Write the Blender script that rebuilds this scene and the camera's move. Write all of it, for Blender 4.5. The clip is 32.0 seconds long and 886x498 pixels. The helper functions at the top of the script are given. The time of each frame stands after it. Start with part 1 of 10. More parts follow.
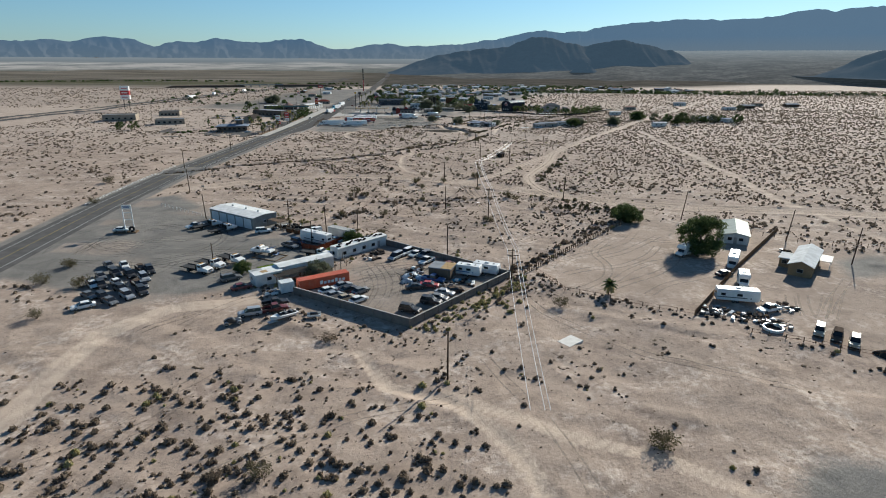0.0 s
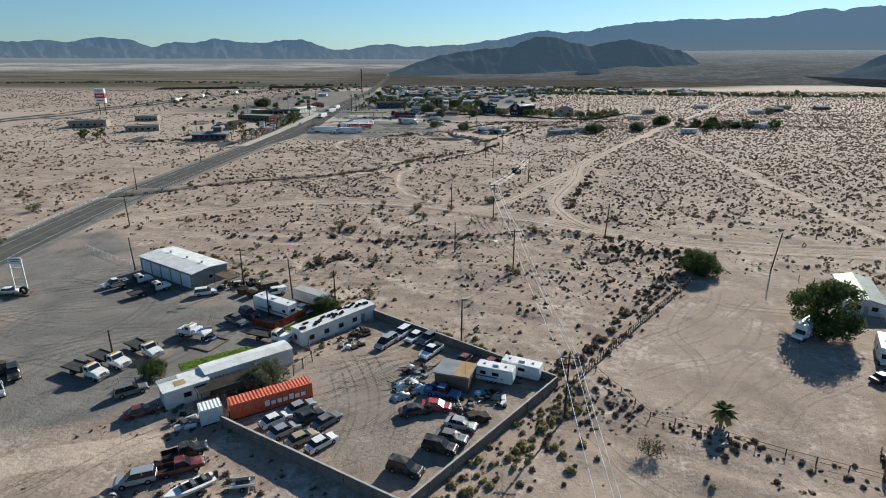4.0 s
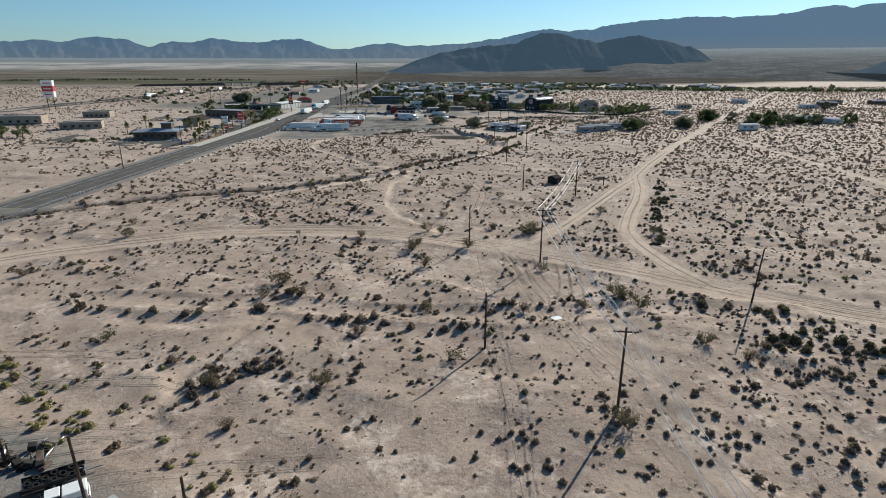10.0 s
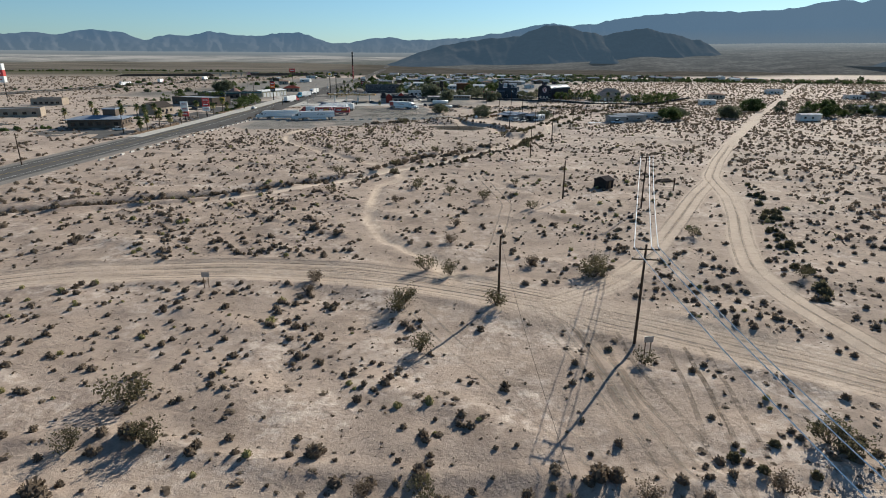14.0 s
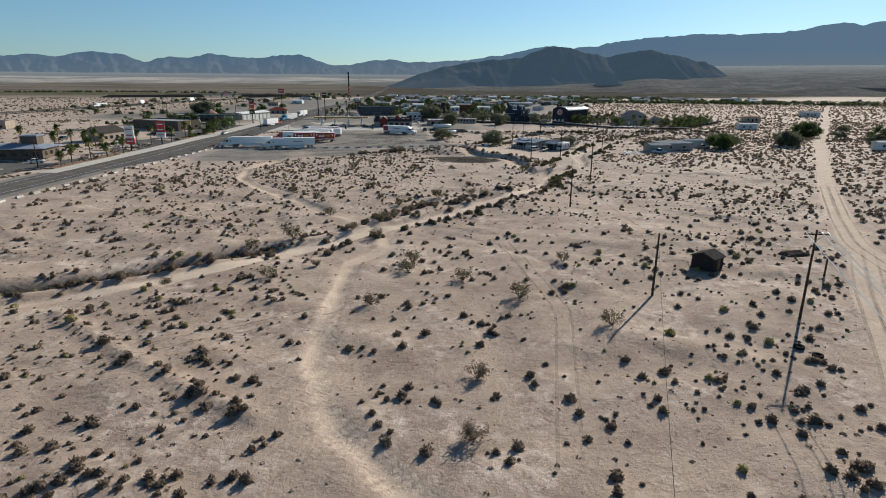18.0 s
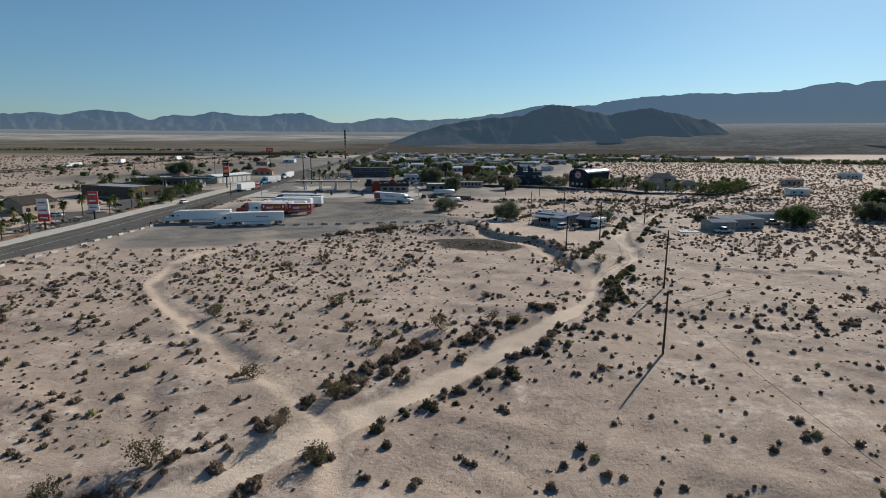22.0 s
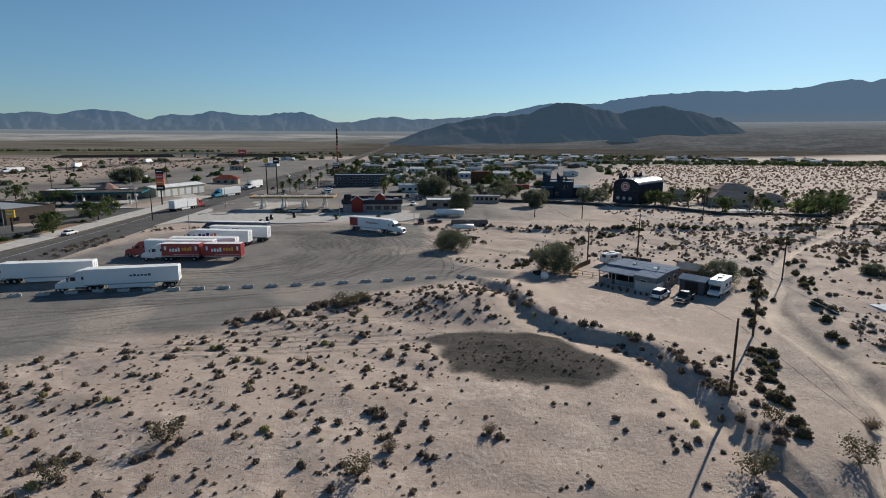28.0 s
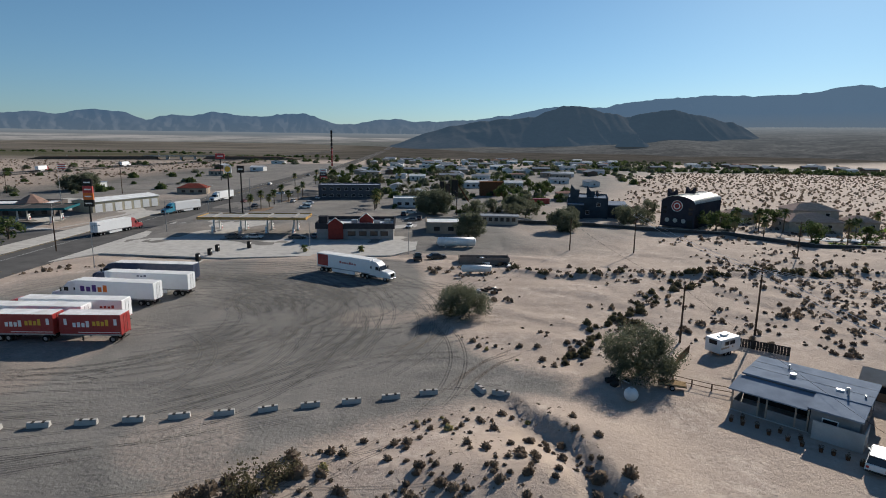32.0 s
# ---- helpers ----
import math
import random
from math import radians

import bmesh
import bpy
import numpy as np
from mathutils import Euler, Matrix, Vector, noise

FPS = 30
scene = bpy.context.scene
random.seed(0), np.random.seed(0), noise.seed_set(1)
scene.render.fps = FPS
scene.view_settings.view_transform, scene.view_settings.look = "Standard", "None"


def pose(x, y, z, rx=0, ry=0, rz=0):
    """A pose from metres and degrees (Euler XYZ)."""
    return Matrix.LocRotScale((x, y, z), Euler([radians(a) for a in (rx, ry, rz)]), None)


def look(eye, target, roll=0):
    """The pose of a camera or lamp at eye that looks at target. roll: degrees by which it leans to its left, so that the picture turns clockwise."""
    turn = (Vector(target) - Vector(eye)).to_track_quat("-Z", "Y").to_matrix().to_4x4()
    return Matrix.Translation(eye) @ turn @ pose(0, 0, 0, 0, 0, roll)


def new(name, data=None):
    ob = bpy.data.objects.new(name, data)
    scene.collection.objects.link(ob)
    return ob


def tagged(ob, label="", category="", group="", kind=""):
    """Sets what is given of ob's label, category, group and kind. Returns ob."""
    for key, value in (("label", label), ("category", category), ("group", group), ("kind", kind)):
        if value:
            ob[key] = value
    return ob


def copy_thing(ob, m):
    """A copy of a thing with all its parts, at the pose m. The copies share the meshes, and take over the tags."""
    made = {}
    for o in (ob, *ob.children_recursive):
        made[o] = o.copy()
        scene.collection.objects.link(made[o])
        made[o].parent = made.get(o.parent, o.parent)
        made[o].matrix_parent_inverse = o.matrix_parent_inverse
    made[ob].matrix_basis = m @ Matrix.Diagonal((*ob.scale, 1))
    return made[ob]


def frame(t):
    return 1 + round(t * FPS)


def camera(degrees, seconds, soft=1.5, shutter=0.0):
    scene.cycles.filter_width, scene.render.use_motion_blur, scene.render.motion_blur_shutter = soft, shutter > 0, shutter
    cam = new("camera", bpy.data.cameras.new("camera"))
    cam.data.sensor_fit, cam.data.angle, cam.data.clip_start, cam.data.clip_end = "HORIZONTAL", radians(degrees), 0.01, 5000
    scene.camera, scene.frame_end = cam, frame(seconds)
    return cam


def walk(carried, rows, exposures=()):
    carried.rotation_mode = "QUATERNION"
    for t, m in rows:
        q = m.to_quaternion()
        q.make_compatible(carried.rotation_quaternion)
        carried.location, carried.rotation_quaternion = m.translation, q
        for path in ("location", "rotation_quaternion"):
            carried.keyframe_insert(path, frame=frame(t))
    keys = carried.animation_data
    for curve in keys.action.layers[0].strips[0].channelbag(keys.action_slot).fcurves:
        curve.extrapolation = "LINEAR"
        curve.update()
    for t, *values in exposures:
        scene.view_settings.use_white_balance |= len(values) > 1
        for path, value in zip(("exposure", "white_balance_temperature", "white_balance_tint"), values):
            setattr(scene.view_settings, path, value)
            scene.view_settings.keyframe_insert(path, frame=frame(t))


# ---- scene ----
cam = camera(75.64, 32.0, soft=1.0)


def aim(x, y, z, tilt, turn, roll):
    """A camera tilted down, turned to its left and rolled, in degrees."""
    return pose(x, y, z, 90 - tilt, 0, turn) @ pose(0, 0, 0, 0, 0, roll)


PATH = [
    (0, aim(0.00, -0.00, 51.00, 18.33, -1.35, 0.30)),
    (1, aim(-0.22, 12.77, 51.03, 18.30, -1.31, 0.29)),
    (2, aim(-0.44, 25.52, 50.96, 18.28, -1.27, 0.28)),
    (3, aim(-0.65, 38.23, 50.69, 18.27, -1.24, 0.26)),
    (4, aim(-0.85, 50.87, 50.13, 18.28, -1.20, 0.22)),
    (5, aim(-1.05, 63.45, 49.20, 18.31, -1.17, 0.16)),
    (6, aim(-1.23, 76.03, 47.86, 18.34, -1.14, 0.09)),
    (7, aim(-1.40, 88.67, 46.13, 18.36, -1.11, 0.03)),
    (8, aim(-1.56, 101.45, 43.99, 18.34, -1.09, 0.00)),
    (9, aim(-1.69, 114.43, 41.48, 18.27, -1.08, 0.02)),
    (10, aim(-1.81, 127.59, 38.76, 18.19, -1.07, 0.07)),
    (11, aim(-1.91, 140.88, 36.02, 18.16, -1.07, 0.13)),
    (12, aim(-1.99, 154.26, 33.48, 18.21, -1.06, 0.20)),
    (13, aim(-2.04, 167.68, 31.29, 18.37, -1.07, 0.25)),
    (14, aim(-2.08, 181.11, 29.52, 18.55, -1.07, 0.29)),
    (15, aim(-2.11, 194.50, 28.20, 18.63, -1.07, 0.31)),
    (16, aim(-2.14, 207.84, 27.37, 18.48, -1.06, 0.33)),
    (17, aim(-2.18, 221.08, 27.04, 17.88, -1.04, 0.33)),
    (18, aim(-2.22, 234.27, 27.07, 16.51, -1.02, 0.33)),
    (19, aim(-2.24, 247.46, 27.32, 15.02, -1.00, 0.33)),
    (20, aim(-2.24, 260.69, 27.65, 13.10, -0.98, 0.33)),
    (21, aim(-2.21, 274.01, 27.92, 11.34, -0.97, 0.33)),
    (22, aim(-2.16, 287.37, 28.12, 11.10, -0.95, 0.32)),
    (23, aim(-2.09, 300.70, 28.25, 11.16, -0.94, 0.31)),
    (24, aim(-2.01, 313.95, 28.33, 11.15, -0.90, 0.29)),
    (25, aim(-1.93, 327.05, 28.35, 11.15, -0.86, 0.25)),
    (26, aim(-1.86, 340.05, 28.36, 11.17, -0.80, 0.21)),
    (27, aim(-1.81, 352.96, 28.37, 11.18, -0.73, 0.20)),
    (28, aim(-1.78, 365.84, 28.40, 11.17, -0.66, 0.22)),
    (29, aim(-1.79, 378.71, 28.49, 11.14, -0.61, 0.29)),
    (30, aim(-1.82, 391.59, 28.62, 11.07, -0.56, 0.40)),
    (31, aim(-1.87, 404.46, 28.78, 10.99, -0.51, 0.55)),
    (32, aim(-1.93, 417.33, 28.95, 10.90, -0.46, 0.70)),
]
walk(cam, PATH, exposures=[(0, 0.51, 6400, 5), (10, 0.55, 6450, 5), (17, 0.52, 6700, 7), (21, 0.26, 6620, 8), (32, 0.28, 6520, 10)])

# ---- light ----
SUN_TURN, SUN_RISE = radians(35), radians(25.3)
world = bpy.data.worlds.new("sky")
scene.world = world
world.use_nodes = True
wn = world.node_tree.nodes
sky = wn.new("ShaderNodeTexSky")
sky.sky_type = "NISHITA"
sky.sun_disc = False
sky.sun_elevation, sky.sun_rotation = SUN_RISE, SUN_TURN
sky.air_density, sky.dust_density, sky.ozone_density = 1.0, 0.16, 4.0
wn["Background"].inputs["Strength"].default_value = 0.069
tint = wn.new("ShaderNodeMix")
tint.data_type, tint.blend_type = "RGBA", "MULTIPLY"
tint.inputs[0].default_value = 1.0
# clear dry air: the sky stays blue down to the horizon
lift = wn.new("ShaderNodeSeparateXYZ")
world.node_tree.links.new(wn.new("ShaderNodeTexCoord").outputs["Generated"], lift.inputs[0])
climb = wn.new("ShaderNodeMapRange")
climb.interpolation_type = "SMOOTHSTEP"
climb.inputs["From Max"].default_value = 0.22
world.node_tree.links.new(lift.outputs[2], climb.inputs["Value"])
air = wn.new("ShaderNodeMix")
air.data_type = "RGBA"
air.inputs[6].default_value, air.inputs[7].default_value = (0.64, 0.84, 1.05, 1), (0.76, 0.94, 1.0, 1)
world.node_tree.links.new(climb.outputs[0], air.inputs[0])
world.node_tree.links.new(air.outputs[2], tint.inputs[7])
world.node_tree.links.new(sky.outputs[0], tint.inputs[6])
world.node_tree.links.new(tint.outputs[2], wn["Background"].inputs["Color"])
sun = new("sun", bpy.data.lights.new("sun", "SUN"))
sun.data.energy, sun.data.angle, sun.data.color = 5.0, radians(0.5), (1.0, 0.94, 0.858)
sun.matrix_world = look((300 * math.sin(SUN_TURN), 300 * math.cos(SUN_TURN), 300 * math.tan(SUN_RISE)), (0, 0, 0))

# ---- materials ----
class Nodes:
    """A node material with a few short ways to add nodes."""

    def __init__(self, name):
        self.m = bpy.data.materials.new(name)
        self.m.use_nodes = True
        self.t = self.m.node_tree
        self.b = self.t.nodes["Principled BSDF"]

    def add(self, kind, **values):
        n = self.t.nodes.new(kind)
        for k, v in values.items():
            n.inputs[k].default_value = v
        return n

    def link(self, a, b):
        self.t.links.new(a, b)

    def where(self, space):
        if space == "world":
            return self.add("ShaderNodeNewGeometry").outputs["Position"]
        return self.add("ShaderNodeTexCoord").outputs["Object"]

    def noise(self, co, scale, detail=4.0, rough=0.55):
        n = self.add("ShaderNodeTexNoise", Scale=scale, Detail=detail, Roughness=rough)
        self.link(co, n.inputs["Vector"])
        return n.outputs["Fac"]

    def ramp(self, fac, lo, hi):
        n = self.add("ShaderNodeMapRange")
        n.inputs["From Min"].default_value, n.inputs["From Max"].default_value = lo, hi
        self.link(fac, n.inputs["Value"])
        return n.outputs["Result"]

    def mix(self, fac, a, b, mode="MIX"):
        n = self.t.nodes.new("ShaderNodeMix")
        n.data_type, n.blend_type = "RGBA", mode
        for socket, v in ((n.inputs[0], fac), (n.inputs[6], a), (n.inputs[7], b)):
            if isinstance(v, (int, float)):
                socket.default_value = v
            elif isinstance(v, tuple):
                socket.default_value = (*v, 1)
            else:
                self.link(v, socket)
        return n.outputs[2]

    def math(self, op, a, b):
        n = self.t.nodes.new("ShaderNodeMath")
        n.operation = op
        for socket, v in zip(n.inputs, (a, b)):
            if isinstance(v, (int, float)):
                socket.default_value = v
            else:
                self.link(v, socket)
        return n.outputs[0]

    def bump(self, height, strength, distance):
        n = self.add("ShaderNodeBump", Strength=strength, Distance=distance)
        self.link(height, n.inputs["Height"])
        self.link(n.outputs[0], self.b.inputs["Normal"])

    def finish(self, colour, rough=0.7, metal=0.0):
        if isinstance(colour, tuple):
            self.b.inputs["Base Color"].default_value = (*colour, 1)
        else:
            self.link(colour, self.b.inputs["Base Color"])
        if isinstance(rough, float):
            self.b.inputs["Roughness"].default_value = rough
        else:
            self.link(rough, self.b.inputs["Roughness"])
        self.b.inputs["Metallic"].default_value = metal
        return self.m


MATS = {}


def surf(name, light, dark, scale=1.5, rough=0.7, metal=0.0, bump=0.15, vary=0.0, space="world"):
    """A worn surface: two tones in broad stains and fine grain, with a fine relief."""
    if name in MATS:
        return MATS[name]
    n = Nodes(name)
    co = n.where(space)
    broad = n.ramp(n.noise(co, scale, 5.0), 0.35, 0.7)
    fine = n.noise(co, scale * 14, 3.0)
    c = n.mix(broad, light, dark)
    c = n.mix(n.math("MULTIPLY", n.ramp(fine, 0.4, 0.75), 0.35), c, dark)
    if vary:
        info = n.t.nodes.new("ShaderNodeObjectInfo")
        dim = n.add("ShaderNodeHueSaturation")
        n.link(n.math("ADD", n.math("MULTIPLY", info.outputs["Random"], 2 * vary), 1 - vary), dim.inputs["Value"])
        n.link(c, dim.inputs["Color"])
        c = dim.outputs[0]
    if bump:
        n.bump(fine, bump, 0.05)
    r = n.math("ADD", n.math("MULTIPLY", broad, 0.2), max(0.05, rough - 0.1))
    n.b.inputs["Specular IOR Level"].default_value = 0.0 if rough >= 0.5 else 0.5
    MATS[name] = n.finish(c, r, metal)
    return MATS[name]


def paint(name, colour, rough=0.35, metal=0.0, dirt=0.25):
    """Coach paint with a film of desert dust."""
    if name in MATS:
        return MATS[name]
    n = Nodes(name)
    co = n.where("world")
    dust = n.math("MULTIPLY", n.ramp(n.noise(co, 1.3, 5.0), 0.42, 0.8), dirt)
    c = n.mix(dust, colour, (0.42, 0.36, 0.29))
    MATS[name] = n.finish(c, n.math("ADD", n.math("MULTIPLY", dust, 1.2), rough), metal)
    return MATS[name]


def leaves(name, a, b, c, rough=0.75):
    """Foliage whose leaves differ one by one."""
    if name in MATS:
        return MATS[name]
    n = Nodes(name)
    pick = n.add("ShaderNodeNewGeometry").outputs["Random Per Island"]
    big = n.ramp(n.noise(n.where("world"), 0.35, 2.0), 0.35, 0.65)
    col = n.mix(big, n.mix(pick, a, b), n.mix(pick, b, c))
    n.b.inputs["Specular IOR Level"].default_value = 0.05
    MATS[name] = n.finish(col, rough)
    # thin leaves let a part of the sun through
    thin = n.t.nodes.new("ShaderNodeBsdfTranslucent")
    n.link(col, thin.inputs["Color"])
    blend = n.add("ShaderNodeMixShader", Fac=0.4)
    n.link(n.b.outputs[0], blend.inputs[1])
    n.link(thin.outputs[0], blend.inputs[2])
    n.link(blend.outputs[0], n.t.nodes["Material Output"].inputs["Surface"])
    return MATS[name]


def ground_material():
    n = Nodes("desert_ground")
    co = n.where("world")
    cover = n.t.nodes.new("ShaderNodeVertexColor")
    cover.layer_name = "cover"
    far = n.t.nodes.new("ShaderNodeVertexColor")
    far.layer_name = "reach"
    split = n.t.nodes.new("ShaderNodeSeparateColor")
    n.link(cover.outputs[0], split.inputs[0])
    split2 = n.t.nodes.new("ShaderNodeSeparateColor")
    n.link(far.outputs[0], split2.inputs[0])
    big = n.ramp(n.noise(co, 0.035, 5.0), 0.35, 0.65)
    mid = n.ramp(n.noise(co, 0.25, 6.0, 0.6), 0.35, 0.7)
    fine = n.noise(co, 2.2, 6.0, 0.65)
    grit = n.noise(co, 14.0, 3.0, 0.6)
    c = n.mix(big, (0.45, 0.36, 0.29), (0.355, 0.285, 0.232))
    c = n.mix(n.math("MULTIPLY", mid, 0.55), c, (0.49, 0.40, 0.325))
    crust = n.noise(co, 0.7, 7.0, 0.72)
    blotch = n.ramp(n.noise(co, 0.11, 7.0, 0.68), 0.5, 0.64)
    c = n.mix(n.math("MULTIPLY", blotch, 0.62), c, (0.23, 0.181, 0.146))
    c = n.mix(n.math("MULTIPLY", n.ramp(crust, 0.53, 0.64), 0.55), c, (0.225, 0.182, 0.15))
    c = n.mix(n.math("MULTIPLY", n.ramp(fine, 0.55, 0.68), 0.5), c, (0.205, 0.165, 0.135))
    c = n.mix(n.math("MULTIPLY", n.ramp(grit, 0.6, 0.68), 0.55), c, (0.13, 0.13, 0.11))
    pale = n.math("MULTIPLY", n.ramp(n.noise(co, 0.09, 6.0, 0.7), 0.5, 0.6), n.ramp(n.noise(co, 0.8, 5.0, 0.65), 0.42, 0.56))
    c = n.mix(n.math("MULTIPLY", pale, 0.8), c, (0.66, 0.565, 0.48))
    dusk = n.math("MULTIPLY", n.ramp(n.noise(co, 0.045, 6.0, 0.65), 0.5, 0.62), n.ramp(n.noise(co, 0.35, 6.0, 0.7), 0.4, 0.58))
    c = n.mix(n.math("MULTIPLY", dusk, 0.75), c, (0.255, 0.2, 0.165))
    stone = n.t.nodes.new("ShaderNodeTexVoronoi")
    stone.inputs["Scale"].default_value = 1.7
    n.link(co, stone.inputs["Vector"])
    c = n.mix(n.math("MULTIPLY", n.ramp(stone.outputs["Distance"], 0.17, 0.1), n.ramp(n.noise(co, 0.3, 4.0), 0.48, 0.6)), c, (0.15, 0.123, 0.1))
    axis = n.t.nodes.new("ShaderNodeSeparateXYZ")
    n.link(co, axis.inputs[0])
    north = n.ramp(n.math("ADD", axis.outputs[1], n.math("MULTIPLY", n.noise(co, 0.012, 3.0), 160.0)), 390, 520)
    c = n.mix(n.math("MULTIPLY", north, 0.4), c, n.mix(fine, (0.645, 0.553, 0.47), (0.49, 0.418, 0.352)))
    edge = n.math("MULTIPLY", n.math("SUBTRACT", fine, 0.5), 0.9)
    track = n.ramp(n.math("ADD", split.outputs[0], edge), 0.25, 0.75)
    c = n.mix(n.math("MULTIPLY", track, 0.9), c, n.mix(mid, (0.58, 0.48, 0.385), (0.51, 0.415, 0.33)))
    silt = n.ramp(n.math("ADD", split.outputs[2], edge), 0.25, 0.75)
    c = n.mix(n.math("MULTIPLY", silt, 0.95), c, n.mix(mid, (0.67, 0.57, 0.465), (0.58, 0.485, 0.39)))
    gravel = n.ramp(n.math("ADD", split.outputs[1], n.math("MULTIPLY", edge, 0.7)), 0.3, 0.7)
    wave = n.add("ShaderNodeTexNoise", Scale=0.09, Detail=6.0, Roughness=0.65, Distortion=1.2)
    n.link(co, wave.inputs["Vector"])
    g = n.mix(n.ramp(wave.outputs["Fac"], 0.35, 0.65), (0.172, 0.168, 0.156), (0.275, 0.262, 0.238))
    g = n.mix(n.math("MULTIPLY", n.ramp(fine, 0.52, 0.72), 0.35), g, (0.36, 0.33, 0.285))
    g = n.mix(n.math("MULTIPLY", n.ramp(grit, 0.5, 0.7), 0.4), g, (0.09, 0.085, 0.08))
    c = n.mix(gravel, c, g)
    scrub = n.ramp(n.math("ADD", n.math("MULTIPLY", n.noise(co, 0.02, 8.0, 0.7), 0.6), n.math("MULTIPLY", crust, 0.4)), 0.42, 0.58)
    squash = n.t.nodes.new("ShaderNodeMapping")
    squash.inputs["Scale"].default_value = (0.15, 1.0, 1.0)
    n.link(co, squash.inputs["Vector"])
    bands = n.ramp(n.noise(squash.outputs[0], 0.02, 6.0, 0.65), 0.4, 0.6)
    scrubby = n.ramp(n.math("ADD", split2.outputs[0], n.math("MULTIPLY", edge, 0.6)), 0.3, 0.7)
    c = n.mix(scrubby, c, n.mix(scrub, (0.125, 0.117, 0.103), (0.062, 0.06, 0.053)))
    c = n.mix(split2.outputs[1], c, n.mix(bands, (0.20, 0.178, 0.148), (0.085, 0.08, 0.062)))
    c = n.mix(split2.outputs[2], c, n.mix(scrub, (0.10, 0.10, 0.05), (0.06, 0.065, 0.03)))
    n.bump(n.math("ADD", n.math("ADD", n.math("MULTIPLY", fine, 0.8), n.math("MULTIPLY", grit, 0.2)), n.math("MULTIPLY", crust, 1.0)), 0.85, 0.16)
    n.link(n.math("MULTIPLY", n.math("SUBTRACT", 1.0, scrubby), 0.05), n.b.inputs["Specular IOR Level"])
    return n.finish(n.mix(1.0, c, (0.86, 0.83, 0.815), "MULTIPLY"), 0.92)


GROUND = ground_material()
BRUSH = leaves("dry_brush", (0.12, 0.09, 0.066), (0.185, 0.142, 0.105), (0.25, 0.195, 0.145))
CREOSOTE = leaves("creosote_leaf", (0.07, 0.062, 0.036), (0.115, 0.1, 0.058), (0.16, 0.135, 0.08))
YELLOW_BRUSH = leaves("straw_brush", (0.2, 0.18, 0.08), (0.3, 0.265, 0.12), (0.38, 0.33, 0.17))
GREEN = leaves("green_leaf", (0.046, 0.068, 0.024), (0.08, 0.108, 0.038), (0.12, 0.148, 0.058))
GREY_GREEN = leaves("grey_leaf", (0.09, 0.098, 0.06), (0.14, 0.148, 0.094), (0.185, 0.192, 0.13))
TWIG = surf("twig_bark", (0.15, 0.12, 0.09), (0.08, 0.065, 0.05), 3.0, 0.9)
POLE_WOOD = surf("pole_wood", (0.10, 0.07, 0.05), (0.05, 0.036, 0.027), 2.0, 0.9)
# near-white non-metal colour stands in for the sun's glint on the wires
WIRE = surf("bare_wire", (0.9, 0.9, 0.89), (0.82, 0.82, 0.82), 2.0, 0.4, 0.0, 0.0)
CABLE = surf("black_cable", (0.05, 0.05, 0.05), (0.03, 0.03, 0.03), 2.0, 0.6)
ASPHALT = surf("road_asphalt", (0.125, 0.12, 0.115), (0.085, 0.083, 0.08), 0.25, 0.9, 0, 0.3)
CONCRETE = surf("pale_concrete", (0.49, 0.465, 0.425), (0.36, 0.34, 0.31), 0.5, 0.9, 0, 0.2)
BLOCK = surf("grey_block", (0.225, 0.19, 0.165), (0.155, 0.132, 0.115), 0.7, 0.9, 0, 0.2)
LINE_WHITE = surf("road_line_white", (0.65, 0.65, 0.62), (0.4, 0.4, 0.38), 0.8, 0.8, 0, 0.0)
LINE_YELLOW = surf("road_line_yellow", (0.34, 0.25, 0.1), (0.2, 0.16, 0.09), 0.8, 0.8, 0, 0.0)


def worn(name, colour, cut, deep=0.6):
    """A thin broken skin of ground: wheel marks that fade in and out."""
    n = Nodes(name)
    co = n.where("world")
    fade = n.ramp(n.noise(co, 0.05, 3.0), cut - 0.04, cut + 0.22)
    n.b.inputs["Specular IOR Level"].default_value = 0.0
    speck = n.ramp(n.noise(co, 0.9, 5.0, 0.6), 0.2, 0.7)
    n.link(n.math("MULTIPLY", n.math("MULTIPLY", fade, deep), speck), n.b.inputs["Alpha"])
    return n.finish(n.mix(n.noise(co, 5.0, 4.0), tuple(0.88 * k for k in colour), tuple(0.66 * k for k in colour)), 1.0)


MARK_DARK = worn("dark_wheel_mark", (0.165, 0.16, 0.148), 0.36, 0.75)
MARK_PALE = worn("pale_wheel_mark", (0.31, 0.29, 0.255), 0.36, 0.75)
MARK_SAND = worn("sandy_wheel_mark", (0.56, 0.465, 0.375), 0.36, 0.6)
MARK_BROWN = worn("brown_wheel_mark", (0.285, 0.225, 0.175), 0.38, 0.5)

# ---- kit ----
def vnoise(x, y, size, seed):
    """Smooth noise from 0 to 1 over arrays of places."""
    table = np.random.RandomState(seed).rand(256, 256)
    u, v = x / size, y / size
    i, j = np.floor(u).astype(int), np.floor(v).astype(int)
    f, g = u - i, v - j
    f, g = f * f * (3 - 2 * f), g * g * (3 - 2 * g)
    a, b = table[i % 256, j % 256], table[(i + 1) % 256, j % 256]
    c, d = table[i % 256, (j + 1) % 256], table[(i + 1) % 256, (j + 1) % 256]
    return (a * (1 - f) + b * f) * (1 - g) + (c * (1 - f) + d * f) * g


